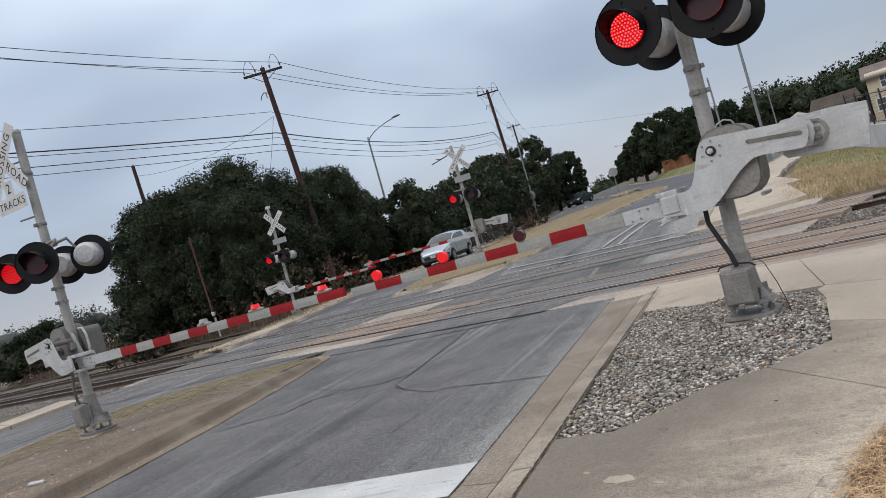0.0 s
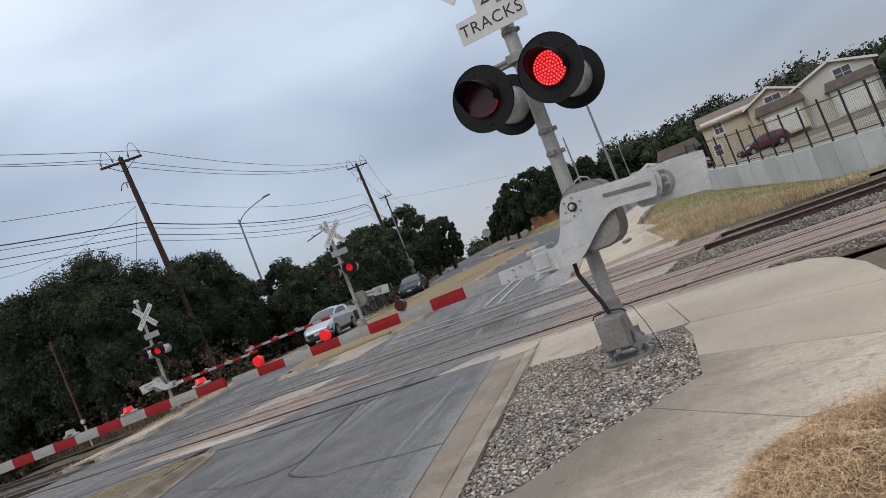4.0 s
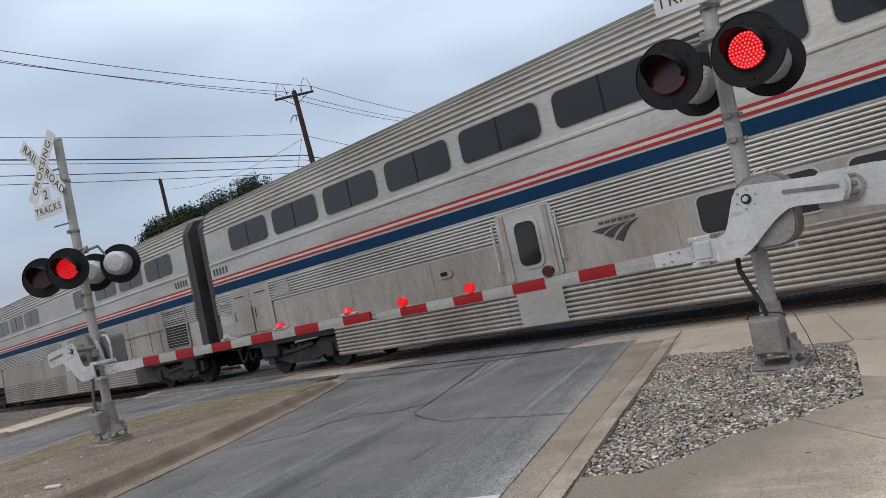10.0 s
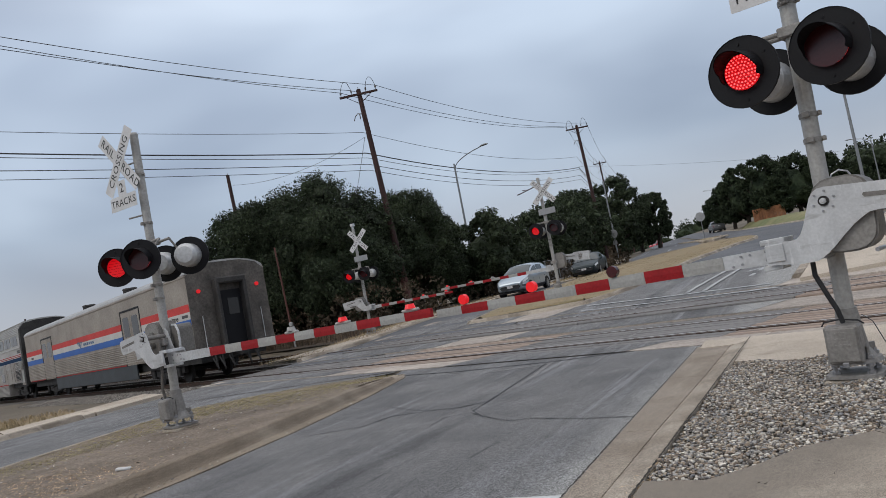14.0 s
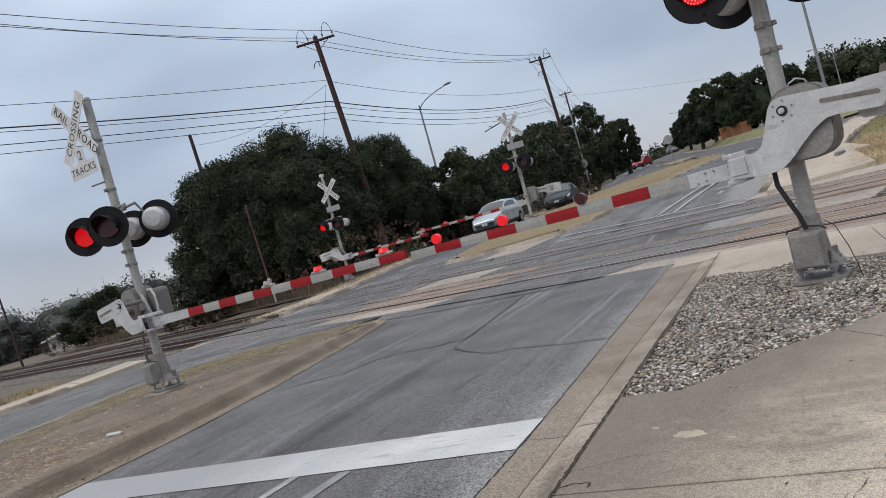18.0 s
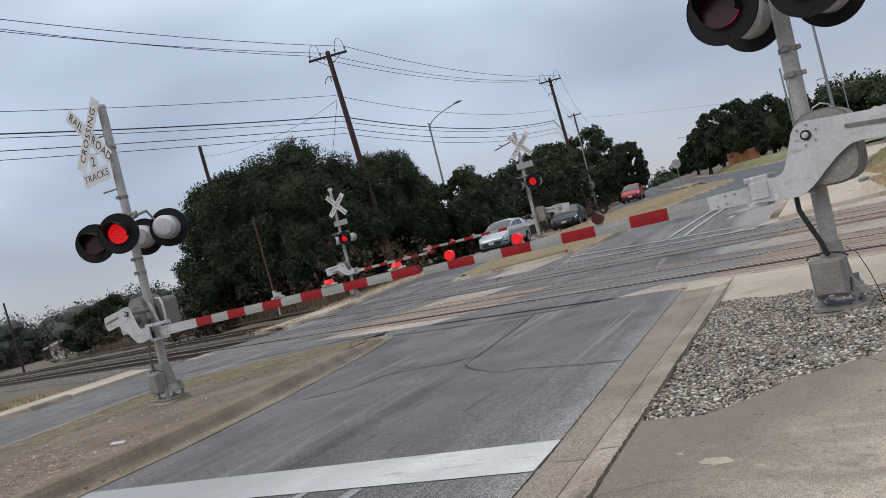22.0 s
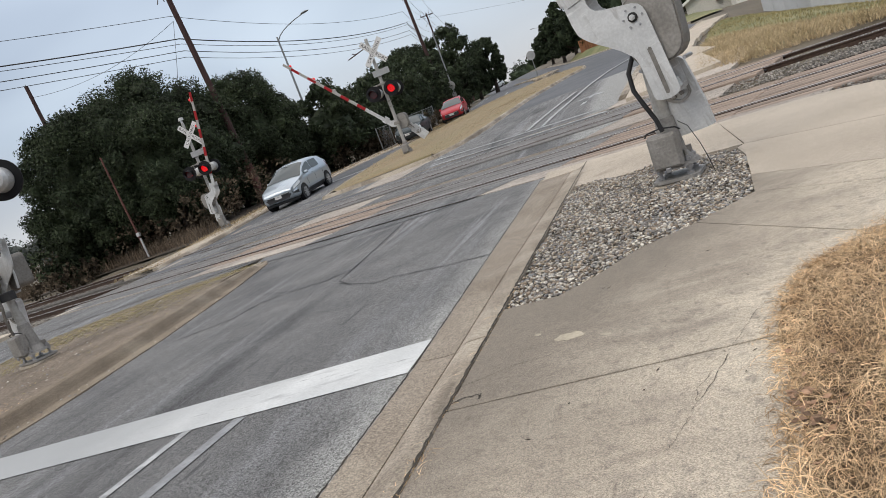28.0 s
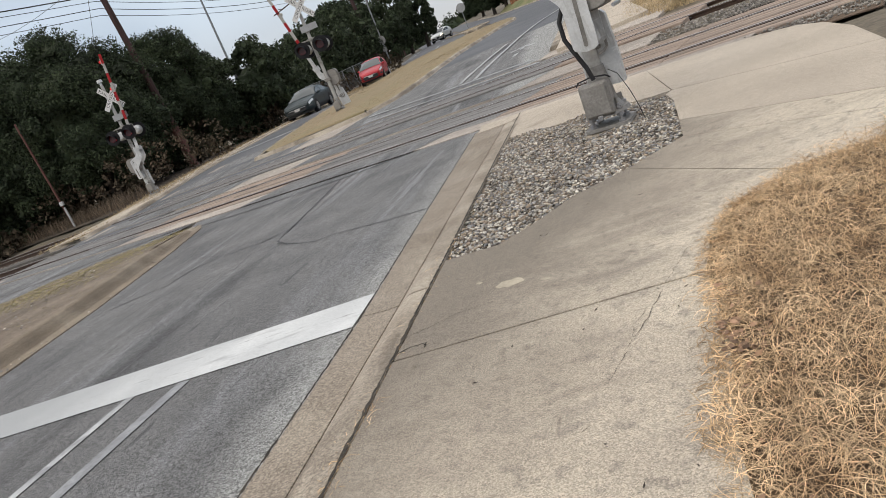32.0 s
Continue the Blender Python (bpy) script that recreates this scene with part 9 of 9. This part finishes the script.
def build_right_side():
    house(18.6, 92.0, 2.7, 8.6, 9, 4.4, 5.7, -10, "two-storey cream house with a brown roof", "stucco", [(-2.6, 3.5, 0.9, 1.3), (-3.4, 1.2, 0.8, 1.2)], along_x=True)
    house(21.0, 87.2, 2.7, 4.9, 6, 4.3, 5.4, -10, "cream gabled front of the two-storey house", "stucco", [(0.2, 3.75, 1.6, 1.2)], garage=(0.4, 4.2), name="house_wing")
    house(28.0, 88.5, 2.3, 7.4, 12, 4.6, 5.8, -16, "pale two-storey house with a shallow roof", "stucco2", [(0.9, 4.0, 1.6, 1.25)], garage=(1.2, 4.2))
    house(39.5, 86.0, 0.8, 8.6, 11, 4.6, 6.4, -24, "pale two-storey house farther along", "stucco2", [(0.2, 4.2, 1.5, 1.2)])
    house(5.9, 77.0, 1.9, 4.6, 9, 1.9, 2.9, -4, "single-storey cream house with a white gable", "stucco2", [])
    house(8.5, 75.5, 1.7, 4.0, 7, 1.7, 2.5, -4, "white gabled garage of the single-storey house", "stucco2", [], garage=(0.2, 3.2), name="garage_wing")
    house(-78, 62, -0.5, 12, 8, 2.8, 4.2, 40, "low pale house far beyond the tracks", "stucco2", [(0, 1.6, 1.2, 1.0)])
    house(-92, 78, 0.2, 14, 8, 2.8, 4.6, 40, "low pale house far beyond the tracks", "stucco2", [(0, 1.6, 1.2, 1.0)])
    # retaining wall in panels
    wl_ = thing("retaining_wall", Matrix(), "pale concrete retaining wall with stained panels", "wall", kind="structure")
    pts = [(6.4, 49.0), (7.6, 42.0), (8.9, 36.0), (10.4, 29.5), (12.2, 23.5), (15.5, 17.0), (21, 10)]
    tops = [2.05, 1.45, 1.05, 0.78, 0.55, 0.4, 0.3]
    run = []
    for i in range(len(pts) - 1):
        n = 4
        for k in range(n):
            f, g = k / n, (k + 1) / n
            a = (pts[i][0] + (pts[i + 1][0] - pts[i][0]) * f, pts[i][1] + (pts[i + 1][1] - pts[i][1]) * f)
            b = (pts[i][0] + (pts[i + 1][0] - pts[i][0]) * g, pts[i][1] + (pts[i + 1][1] - pts[i][1]) * g)
            run.append((a, b, tops[i] + (tops[i + 1] - tops[i]) * f, tops[i] + (tops[i + 1] - tops[i]) * g))
    fence = thing("iron_fence", Matrix(), "black iron fence along the top of the wall", "fence")
    for (ax, ay), (bx, by), za, zb in run:
        d = math.hypot(bx - ax, by - ay)
        ox, oy = (by - ay) / d * 0.2, -(bx - ax) / d * 0.2
        bm = B()
        rings = []
        for (px, py), zt in (((ax + (bx - ax) * 0.01, ay + (by - ay) * 0.01), za), ((bx - (bx - ax) * 0.01, by - (by - ay) * 0.01), zb)):
            rings.append([(px, py, -1.6), (px + ox, py + oy, -1.6), (px + ox, py + oy, zt), (px, py, zt)])
        loft(bm, rings)
        part("wall_panel", bm, "wall", wl_)
        bm = B()
        mx, my = ax + ox * 0.5, ay + oy * 0.5
        box(bm, (mx, my, za + 0.9), (0.07, 0.07, 1.85))
        part("fence_post", bm, "iron", fence)
        for h in (0.15, 1.65):
            bm = B()
            rod(bm, (mx, my, za + h), (bx + ox * 0.5, by + oy * 0.5, zb + h), 0.022, seg=5)
            part("fence_rail", bm, "iron", fence)
        bm = B()
        n = 12
        for k in range(1, n):
            f = k / n
            px, py, pz = ax + (bx - ax) * f + ox * 0.5, ay + (by - ay) * f + oy * 0.5, za + (zb - za) * f
            rod(bm, (px, py, pz + 0.05), (px, py, pz + 1.75), 0.004, seg=4, caps=False)
        part("picket_panel", bm, "iron", fence)
    # dry tall grass and lawn on the slope
    rows = []
    for (px, py), zt in zip(pts, tops):
        d = math.hypot(px, py)
        ux, uy = px / d, py / d
        rows.append([(px + 0.25, py, zt - 0.06)] + [(px + 0.25 + ux * e + 0.2 * e, py + uy * e, zt - 0.06 + (1.75 - zt) * smooth01(e / 44)) for e in (3, 8, 16, 26, 36, 46)])
    verts = [p for r_ in rows for p in r_]
    faces = [(i * 7 + k, i * 7 + k + 1, (i + 1) * 7 + k + 1, (i + 1) * 7 + k) for i in range(len(rows) - 1) for k in range(6)]
    tagged(raw("terrace", verts, faces, "terrace"), "pale street and driveways above the wall", "terrace", kind="structure")
    slope = [(0.8, 19.6), (4.5, 17.6), (9.5, 15.6), (14, 14.2), (15.0, 16.6), (11.7, 23.0), (9.9, 29.0), (8.4, 35.6), (7.0, 42), (3.6, 46), (2.6, 40), (1.7, 30)]
    tagged(draped("slope_grass", slope, -0.02, "lawn", 0.6, 12), "slope of green and straw winter grass", "grass", kind="structure")
    belt_ = [(0.75, 19.2), (1.7, 18.3), (2.9, 17.8), (4.0, 17.2), (5.2, 16.6), (5.4, 17.0), (4.5, 18.6), (3.5, 21.5), (2.7, 25.0), (1.7, 28.0), (1.1, 25.0)]
    blades("tall_dry_grass", fill(belt_, 15000, -0.04, 14), 0.18, 0.006, "blade_pale", "tall straw-coloured grass beyond the tracks", 0.9, None, 15)
    blades("slope_blades", fill(slope, 16000, -0.03, 16), 0.09, 0.011, "blade_green", "short green and straw grass on the slope", 0.7, None, 17)
    bank = [(2.75, 58.5), (-2.15, 70.4), (-8.15, 92.4), (-11.2, 104), (-4.5, 104), (-1.0, 92), (3.0, 78), (5.5, 62)]
    tagged(draped("hill_verge", bank, lambda x, y: 0.06 + 0.72 * smooth01((x - line_at(R_EDGE_R, y) - 0.4) / 1.3) * smooth01((y - 62) / 26), "lawn", 1.5, 10), "green and straw verge along the hill road", "grass", kind="structure")
    fw = thing("board_fence", Matrix(), "orange-brown wooden board fence up the hill", "fence")
    for k in range(26):
        x, y = -8.6 + 0.14 * k, 97.5 - 0.03 * k
        bm = B()
        box(bm, (x, y, gz(x, y) + 1.40), (0.13, 0.03, 1.50), None, 0.004)
        part("board", bm, "fence_wood", fw)
    # red car in the driveway
    drive, _ = vehicle("hatchback", "dark red car parked by the cream house", "car_maroon", 4.3, 1.75, compact(4.3, 1.47, 0.97), 0.95, 0.31, 0.82, 3.4, (1.3, 2.3, 3.25), (1.02, 1.95), (4.07, 3.77))
    drive.matrix_basis = pose(12.6, 68.0, 1.75, 0, 0, 192)
    # chain-link fence stretch by the oaks
    cf = thing("chain_link_fence", Matrix(), "rusty chain-link fence along the brush", "fence")
    prev = None
    for k in range(6):
        x, y = -18.0 + 0.22 * k, 46 + 2.0 * k
        z = gz(x, y)
        bm = B()
        rod(bm, (x, y, z - 0.1), (x, y, z + 1.6), 0.03, seg=6)
        part("fence_post", bm, "galv", cf)
        if prev:
            bm = B()
            for h in (0.1, 1.55):
                rod(bm, (prev[0], prev[1], prev[2] + h), (x, y, z + h), 0.015, seg=4)
            for j in range(14):
                f = j / 14
                for g0, g1 in ((f, f + 0.5), (f + 0.5, f)):
                    rod(bm, (prev[0] + (x - prev[0]) * min(g0, 1), prev[1] + (y - prev[1]) * min(g0, 1), z + 0.1), (prev[0] + (x - prev[0]) * min(g1, 1), prev[1] + (y - prev[1]) * min(g1, 1), z + 1.5), 0.004, seg=3, caps=False)
            part("fence_mesh", bm, "galv", cf)
        prev = (x, y, z)


# ---- dry grass at the sidewalk's edge ----
CLUMP = [(-0.09, 0.2), (-0.05, 1.8), (0.06, 2.4), (0.12, 3.0), (0.19, 3.4), (0.36, 3.76), (0.66, 3.95), (1.1, 4.05), (1.7, 4.15), (1.95, 4.9), (2.1, 5.6), (2.9, 5.0), (2.9, 2.0), (2.2, 0.2)]


def build_grass():
    tagged(draped("dry_grass_bed", CLUMP, 0.03, "leaf_soil", 0.2, 10, 0.06), "bed of matted straw-coloured grass", "grass", kind="structure")
    near = []
    rng = np.random.RandomState(20)
    for x, y, z in fill(CLUMP, 84000, 0.05, 18):
        if y < 0.7 or ((x - 0.08) / 0.10) ** 2 + ((y - 2.36) / 0.14) ** 2 < rng.uniform(0.0, 1.2):
            continue
        deep = min(1.0, max(x - line_at([(0.0, 0.2), (0.0, 1.8), (0.12, 3.0), (0.36, 3.76)], min(y, 3.76)), 0) / 0.35)
        near.append((x, y, z + deep * random.uniform(0.0, 0.15) ** 1.2))
    tangle("dry_grass", near, 0.118, 0.00115, "blade", "long matted straw-coloured grass beside the sidewalk", 19)
    edge = []
    for (x0, y0), (x1, y1) in zip(CLUMP[1:9], CLUMP[2:10]):
        n = int(900 * math.hypot(x1 - x0, y1 - y0))
        for _ in range(n):
            f = rng.uniform()
            x, y = x0 + (x1 - x0) * f + rng.normal() * 0.03, y0 + (y1 - y0) * f + rng.normal() * 0.03
            edge.append((x, y, gz(x, y) + walk_lift(x, y)))
    tangle("dry_grass_fringe", edge, 0.11, 0.0016, "blade", "straw grass hanging over the slab edge", 21, 0.5)
    rows = []
    for _ in range(1100):
        y = rng.uniform(1.2, 2.7) if rng.uniform() < 0.8 else rng.uniform(2.7, 5)
        x = -1.375 + rng.normal() * 0.02
        rows.append((x, y, gz(x, y) + walk_lift(x, y) - 0.01))
    tangle("joint_weeds", rows, 0.10, 0.0016, "blade", "dry weeds in the joint behind the kerb", 22, 0.45)
    verts, faces = [], []
    for i in range(140):
        y = rng.uniform(1.4, 3.2) if i < 60 else rng.normal() * 0.14 + 2.36
        x = line_at([(0.0, 1.2), (0.0, 1.8), (0.1, 3.0), (0.2, 3.4)], y) + abs(rng.normal()) * 0.12
        z = gz(x, y) + walk_lift(x, y) + rng.uniform(0.0, 0.03)
        a, s = rng.uniform(0, 6.283), rng.uniform(0.007, 0.024)
        c, d = math.cos(a) * s, math.sin(a) * s
        k = len(verts)
        verts += [(x + c, y + d, z + rng.uniform(0, 0.012)), (x - d * 0.5, y + c * 0.5, z), (x - c, y - d, z + rng.uniform(0, 0.012)), (x + d * 0.5, y - c * 0.5, z + 0.008)]
        faces.append((k, k + 1, k + 2, k + 3))
    tagged(raw("dead_leaves", verts, faces, "leaf_dead"), "dead brown leaves at the grass edge", "leaves", kind="stuff")
    verge = [(-24.6, 6), (-20.7, 6), (-21.2, 12), (-21.6, 15.0), (-24, 16.2), (-28, 14)]
    tagged(draped("left_verge", verge, -0.01, "drygrass", 0.6, 6), "straw verge beyond the far lane", "grass", kind="structure")
    blades("left_verge_grass", fill(verge, 4000, 0.0, 23), 0.14, 0.012, "blade_dull", "straw grass beyond the far lane", 0.7, None, 24)
    lw = thing("left_walk", Matrix(), "pale concrete walk between the far lane and the tracks", "path", kind="structure")
    for (x0, y0), (x1, y1) in (((-18.2, 5.0), (-18.2, 7.9)), ((-18.2, 7.95), (-18.6, 10.9)), ((-18.6, 10.95), (-18.9, 13.6)), ((-18.9, 13.65), (-19.4, 16.4))):
        patch("slab", [(x0 - 2.4, y0 + 1.2), (x0, y0), (x1, y1), (x1 - 2.4, y1 + 1.2)], 0.06, "concrete_pale", 0.15, lw)
    fp = thing("far_left_path", Matrix(), "pale dusty concrete walk past the oaks", "path", kind="structure")
    for (x0, y0), (x1, y1) in (((-19.9, 22.9), (-18.9, 27)), ((-18.9, 27.1), (-18.4, 32)), ((-18.4, 32.1), (-17.9, 37)), ((-17.9, 37.1), (-17.1, 42)), ((-17.1, 42.1), (-16.4, 47))):
        patch("slab", [(x0 - 0.9, y0), (x0 + 1.3, y0), (x1 + 1.2, y1), (x1 - 0.8, y1)], 0.07, "concrete_pale", 0.15, fp)
    far = [(-21.5, 22.6), (-18.4, 22.4), (-17.7, 27), (-17.0, 36), (-15.2, 46), (-14.4, 58), (-16.4, 58), (-18.5, 44), (-20.2, 33)]
    tagged(draped("far_verge", far, 0.03, "drygrass", 0.8, 6), "straw verge with a worn path beside the far lane", "grass", kind="structure")
    blades("far_verge_grass", fill(far, 5000, 0.03, 25), 0.12, 0.012, "blade_dull", "straw grass beside the far lane", 0.7, None, 26)
    # pale spill on the slab, rubbish on the median
    for cx, cy, rl, rw, ph in ((-0.835, 3.64, 0.072, 0.056, 0.4), (-0.635, 3.537, 0.030, 0.016, 2.0), (-1.03, 3.79, 0.026, 0.012, 4.0)):
        blob = []
        for k in range(36):
            a = math.tau * k / 36
            r = 1 + 0.16 * math.sin(2 * a + ph) + 0.09 * math.sin(5 * a + 2 * ph) + 0.04 * math.sin(9 * a)
            u, v = rl * r * math.cos(a), rw * r * math.sin(a)
            blob.append((cx + 0.86 * u + 0.51 * v, cy - 0.51 * u + 0.86 * v))
        tagged(patch("paint_spill", blob, 0, "spill", 0, lift=lambda x, y: walk_lift(x, y) + 0.0015), "pale dried spill on the sidewalk", "stain", kind="structure")
    verts, faces = [], []
    for _ in range(34):
        x, y = rng.uniform(-1.25, 0.15), rng.uniform(1.6, 5.0)
        z = gz(x, y) + walk_lift(x, y) + 0.006
        a, ln, wd = rng.uniform(0, 6.283), rng.uniform(0.006, 0.026), rng.uniform(0.0012, 0.003)
        c, d = math.cos(a), math.sin(a)
        k = len(verts)
        verts += [(x + c * ln, y + d * ln, z + 0.003), (x - d * wd, y + c * wd, z + 0.004), (x - c * ln, y - d * ln, z + 0.003), (x + d * wd, y - c * wd, z)]
        faces.append((k, k + 1, k + 2, k + 3))
    tagged(raw("twigs", verts, faces, "bark"), "small dark twigs and bits on the sidewalk", "twigs", kind="stuff")
    bm = B()
    box(bm, (0, 0, 0.015), (0.16, 0.07, 0.03), None, 0.008)
    ob = part("paper_scrap", bm, "signwhite")
    ob.matrix_basis = pose(-7.5, 5.6, gz(-7.5, 5.6) + median_lift(-7.5, 5.6) + 0.002, 0, 6, 35)
    tagged(ob, "crumpled white paper scrap on the median", "litter")


build_lines()
build_right_side()
build_trees()
build_grass()


# ---- what moves ----
def road_pose(x, y, heading):
    """A vehicle whose nose is at (x, y), heading in degrees from +y to the left."""
    h = radians(heading)
    bx, by = x + math.sin(h) * 4, y - math.cos(h) * 4
    pitch = math.degrees(math.atan2(gz(x, y) - gz(bx, by), 4.0))
    return pose(x, y, gz(x, y) + 0.01, 0, -pitch, 90 + heading)


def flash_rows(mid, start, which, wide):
    """The added slats of a pair's two lights open by turns; which 0 opens first."""
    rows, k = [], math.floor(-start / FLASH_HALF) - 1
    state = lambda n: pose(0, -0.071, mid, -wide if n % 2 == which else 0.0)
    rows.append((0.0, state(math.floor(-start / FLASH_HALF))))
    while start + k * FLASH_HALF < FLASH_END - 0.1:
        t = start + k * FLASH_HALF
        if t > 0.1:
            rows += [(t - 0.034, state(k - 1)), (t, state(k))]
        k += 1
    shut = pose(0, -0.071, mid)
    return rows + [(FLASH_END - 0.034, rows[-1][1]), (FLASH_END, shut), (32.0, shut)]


def motions():
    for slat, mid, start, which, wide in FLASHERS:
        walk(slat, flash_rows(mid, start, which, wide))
    for ob, head in TRAIN:
        walk(ob, [(t, train_pose(head, t)) for t in range(0, 33)])
    swing = [(0, 0), (23.2, 0), (23.6, 5), (24.0, 13), (24.4, 20.5), (24.7, 26), (25.5, 42), (26.5, 60), (27.5, 73), (28.0, 77), (29.0, 82), (30.0, 85), (32.0, 86)]
    walk(near_arm, [(t, pose(0.08, -0.40, 1.60, 0, a - 1.6, 0)) for t, a in swing])
    swing = [(0, 0), (23.2, 0), (23.6, 4), (24.0, 9), (24.4, 14), (25.0, 23), (25.5, 30), (26.5, 48), (27.5, 65), (28.5, 76), (30.0, 83), (32.0, 86)]
    walk(left_arm, [(t, pose(0.03, -0.40, 1.545, 0, -a, 0)) for t, a in swing])
    swing = [(0, 0), (23.7, 0), (24.2, 4), (24.7, 11), (25.4, 23), (26.5, 36), (28.0, 48), (29.0, 56), (30.0, 63), (31.0, 71), (32.0, 78)]
    walk(far_arm, [(t, pose(0.08, 0.42, 1.60, 0, a, 0)) for t, a in swing])
    swing = [(0, 0), (23.2, 0), (24.0, 12), (25.0, 34), (25.4, 43), (26.5, 64), (27.5, 77), (29.0, 83), (32.0, 85)]
    walk(fence_arm, [(t, pose(-0.08, -0.40, 1.60, 0, -a, 0)) for t, a in swing])
    # silver hatchback: nose along the far lane
    sil = [(0, -15.5, 36.0, 181), (23.6, -15.5, 36.0, 181), (24.6, -15.45, 35.6, 181), (25.5, -15.3, 34.3, 181), (26.5, -15.1, 31.9, 182), (27.0, -15.0, 30.5, 183), (27.6, -15.1, 28.3, 183), (28.2, -15.8, 26.0, 183), (29.0, -16.6, 20.6, 179), (29.4, -16.8, 17.4, 179), (29.8, -16.85, 14.05, 180), (30.2, -16.85, 10.2, 180), (31.0, -16.85, 1.9, 180), (32.0, -16.8, -9.0, 180)]
    walk(silver_car, [(t, road_pose(x, y, h)) for t, x, y, h in sil])
    for wh, home, r in silver_wheels:
        rows, t = [(0.0, home)], 23.6
        while t < 32.0:
            y = float(np.interp(t, [k[0] for k in sil], [k[2] for k in sil]))
            rows.append((t, home @ Matrix.Rotation((36.0 - y) / r, 4, "Y")))
            t += 1 / 30
        walk(wh, rows + [(32.0, rows[-1][1])])
    dark = [(0, -16.0, 74.0, 167), (1, -14.3, 65.5, 170), (2, -13.3, 58.0, 176), (3, -12.9, 51.5, 182), (4, -12.9, 45.8, 186), (5, -12.8, 42.8, 187), (6, -12.8, 41.2, 187), (7, -12.8, 40.5, 187), (8, -12.8, 40.3, 187), (23.8, -12.8, 40.3, 187), (25.0, -13.2, 39.5, 187), (26.5, -13.55, 38.6, 187), (29.5, -13.55, 38.6, 187), (30.5, -13.6, 38.0, 186), (31.0, -13.7, 37.0, 185), (31.5, -13.8, 35.4, 184), (32.0, -14.0, 33.4, 183)]
    walk(dark_car, [(t, road_pose(x * 1.165, y * 1.17, h)) for t, x, y, h in dark])
    red_ = [(0, -39.0, 172, 163), (14.0, -33.0, 150, 163), (16.5, -22.8, 114, 165), (19, -17.6, 86, 166), (21, -14.2, 67.5, 178), (22, -13.1, 59.5, 184), (23, -12.6, 53.8, 186), (24, -12.5, 49.5, 185), (25, -12.6, 47.2, 186), (26, -12.7, 46.0, 187), (27, -12.75, 45.4, 187), (30.5, -12.75, 45.2, 187), (31.3, -12.8, 44.6, 187), (32.0, -12.95, 43.0, 187)]
    walk(red_car, [(t, road_pose(x * 1.12, y * 1.13, h)) for t, x, y, h in red_])
    tr = [(0, 7.5, 80.0, 120), (3.6, 7.4, 79.8, 118), (4.6, 3.0, 73.5, 92), (5.3, -3.0, 71.5, 58), (5.8, -7.0, 78.0, 38), (6.4, -8.6, 82.5, 22), (7.0, -9.5, 85.5, 18), (7.7, -10.3, 88.0, 16), (10, -12.0, 94, 16), (13.5, -16.2, 118, 17), (16.5, -21.0, 148, 18), (20, -30, 176, 18), (32, -60, 250, 20)]
    walk(truck, [(t, road_pose(x, y, h)) for t, x, y, h in tr])
    fc = [(0, -66, 264, 160), (24, -52, 225, 160), (28, -31, 145, 162), (30, -23, 116, 164), (32, -19, 97, 166)]
    walk(far_car, [(t, road_pose(x, y, h)) for t, x, y, h in fc])


motions()
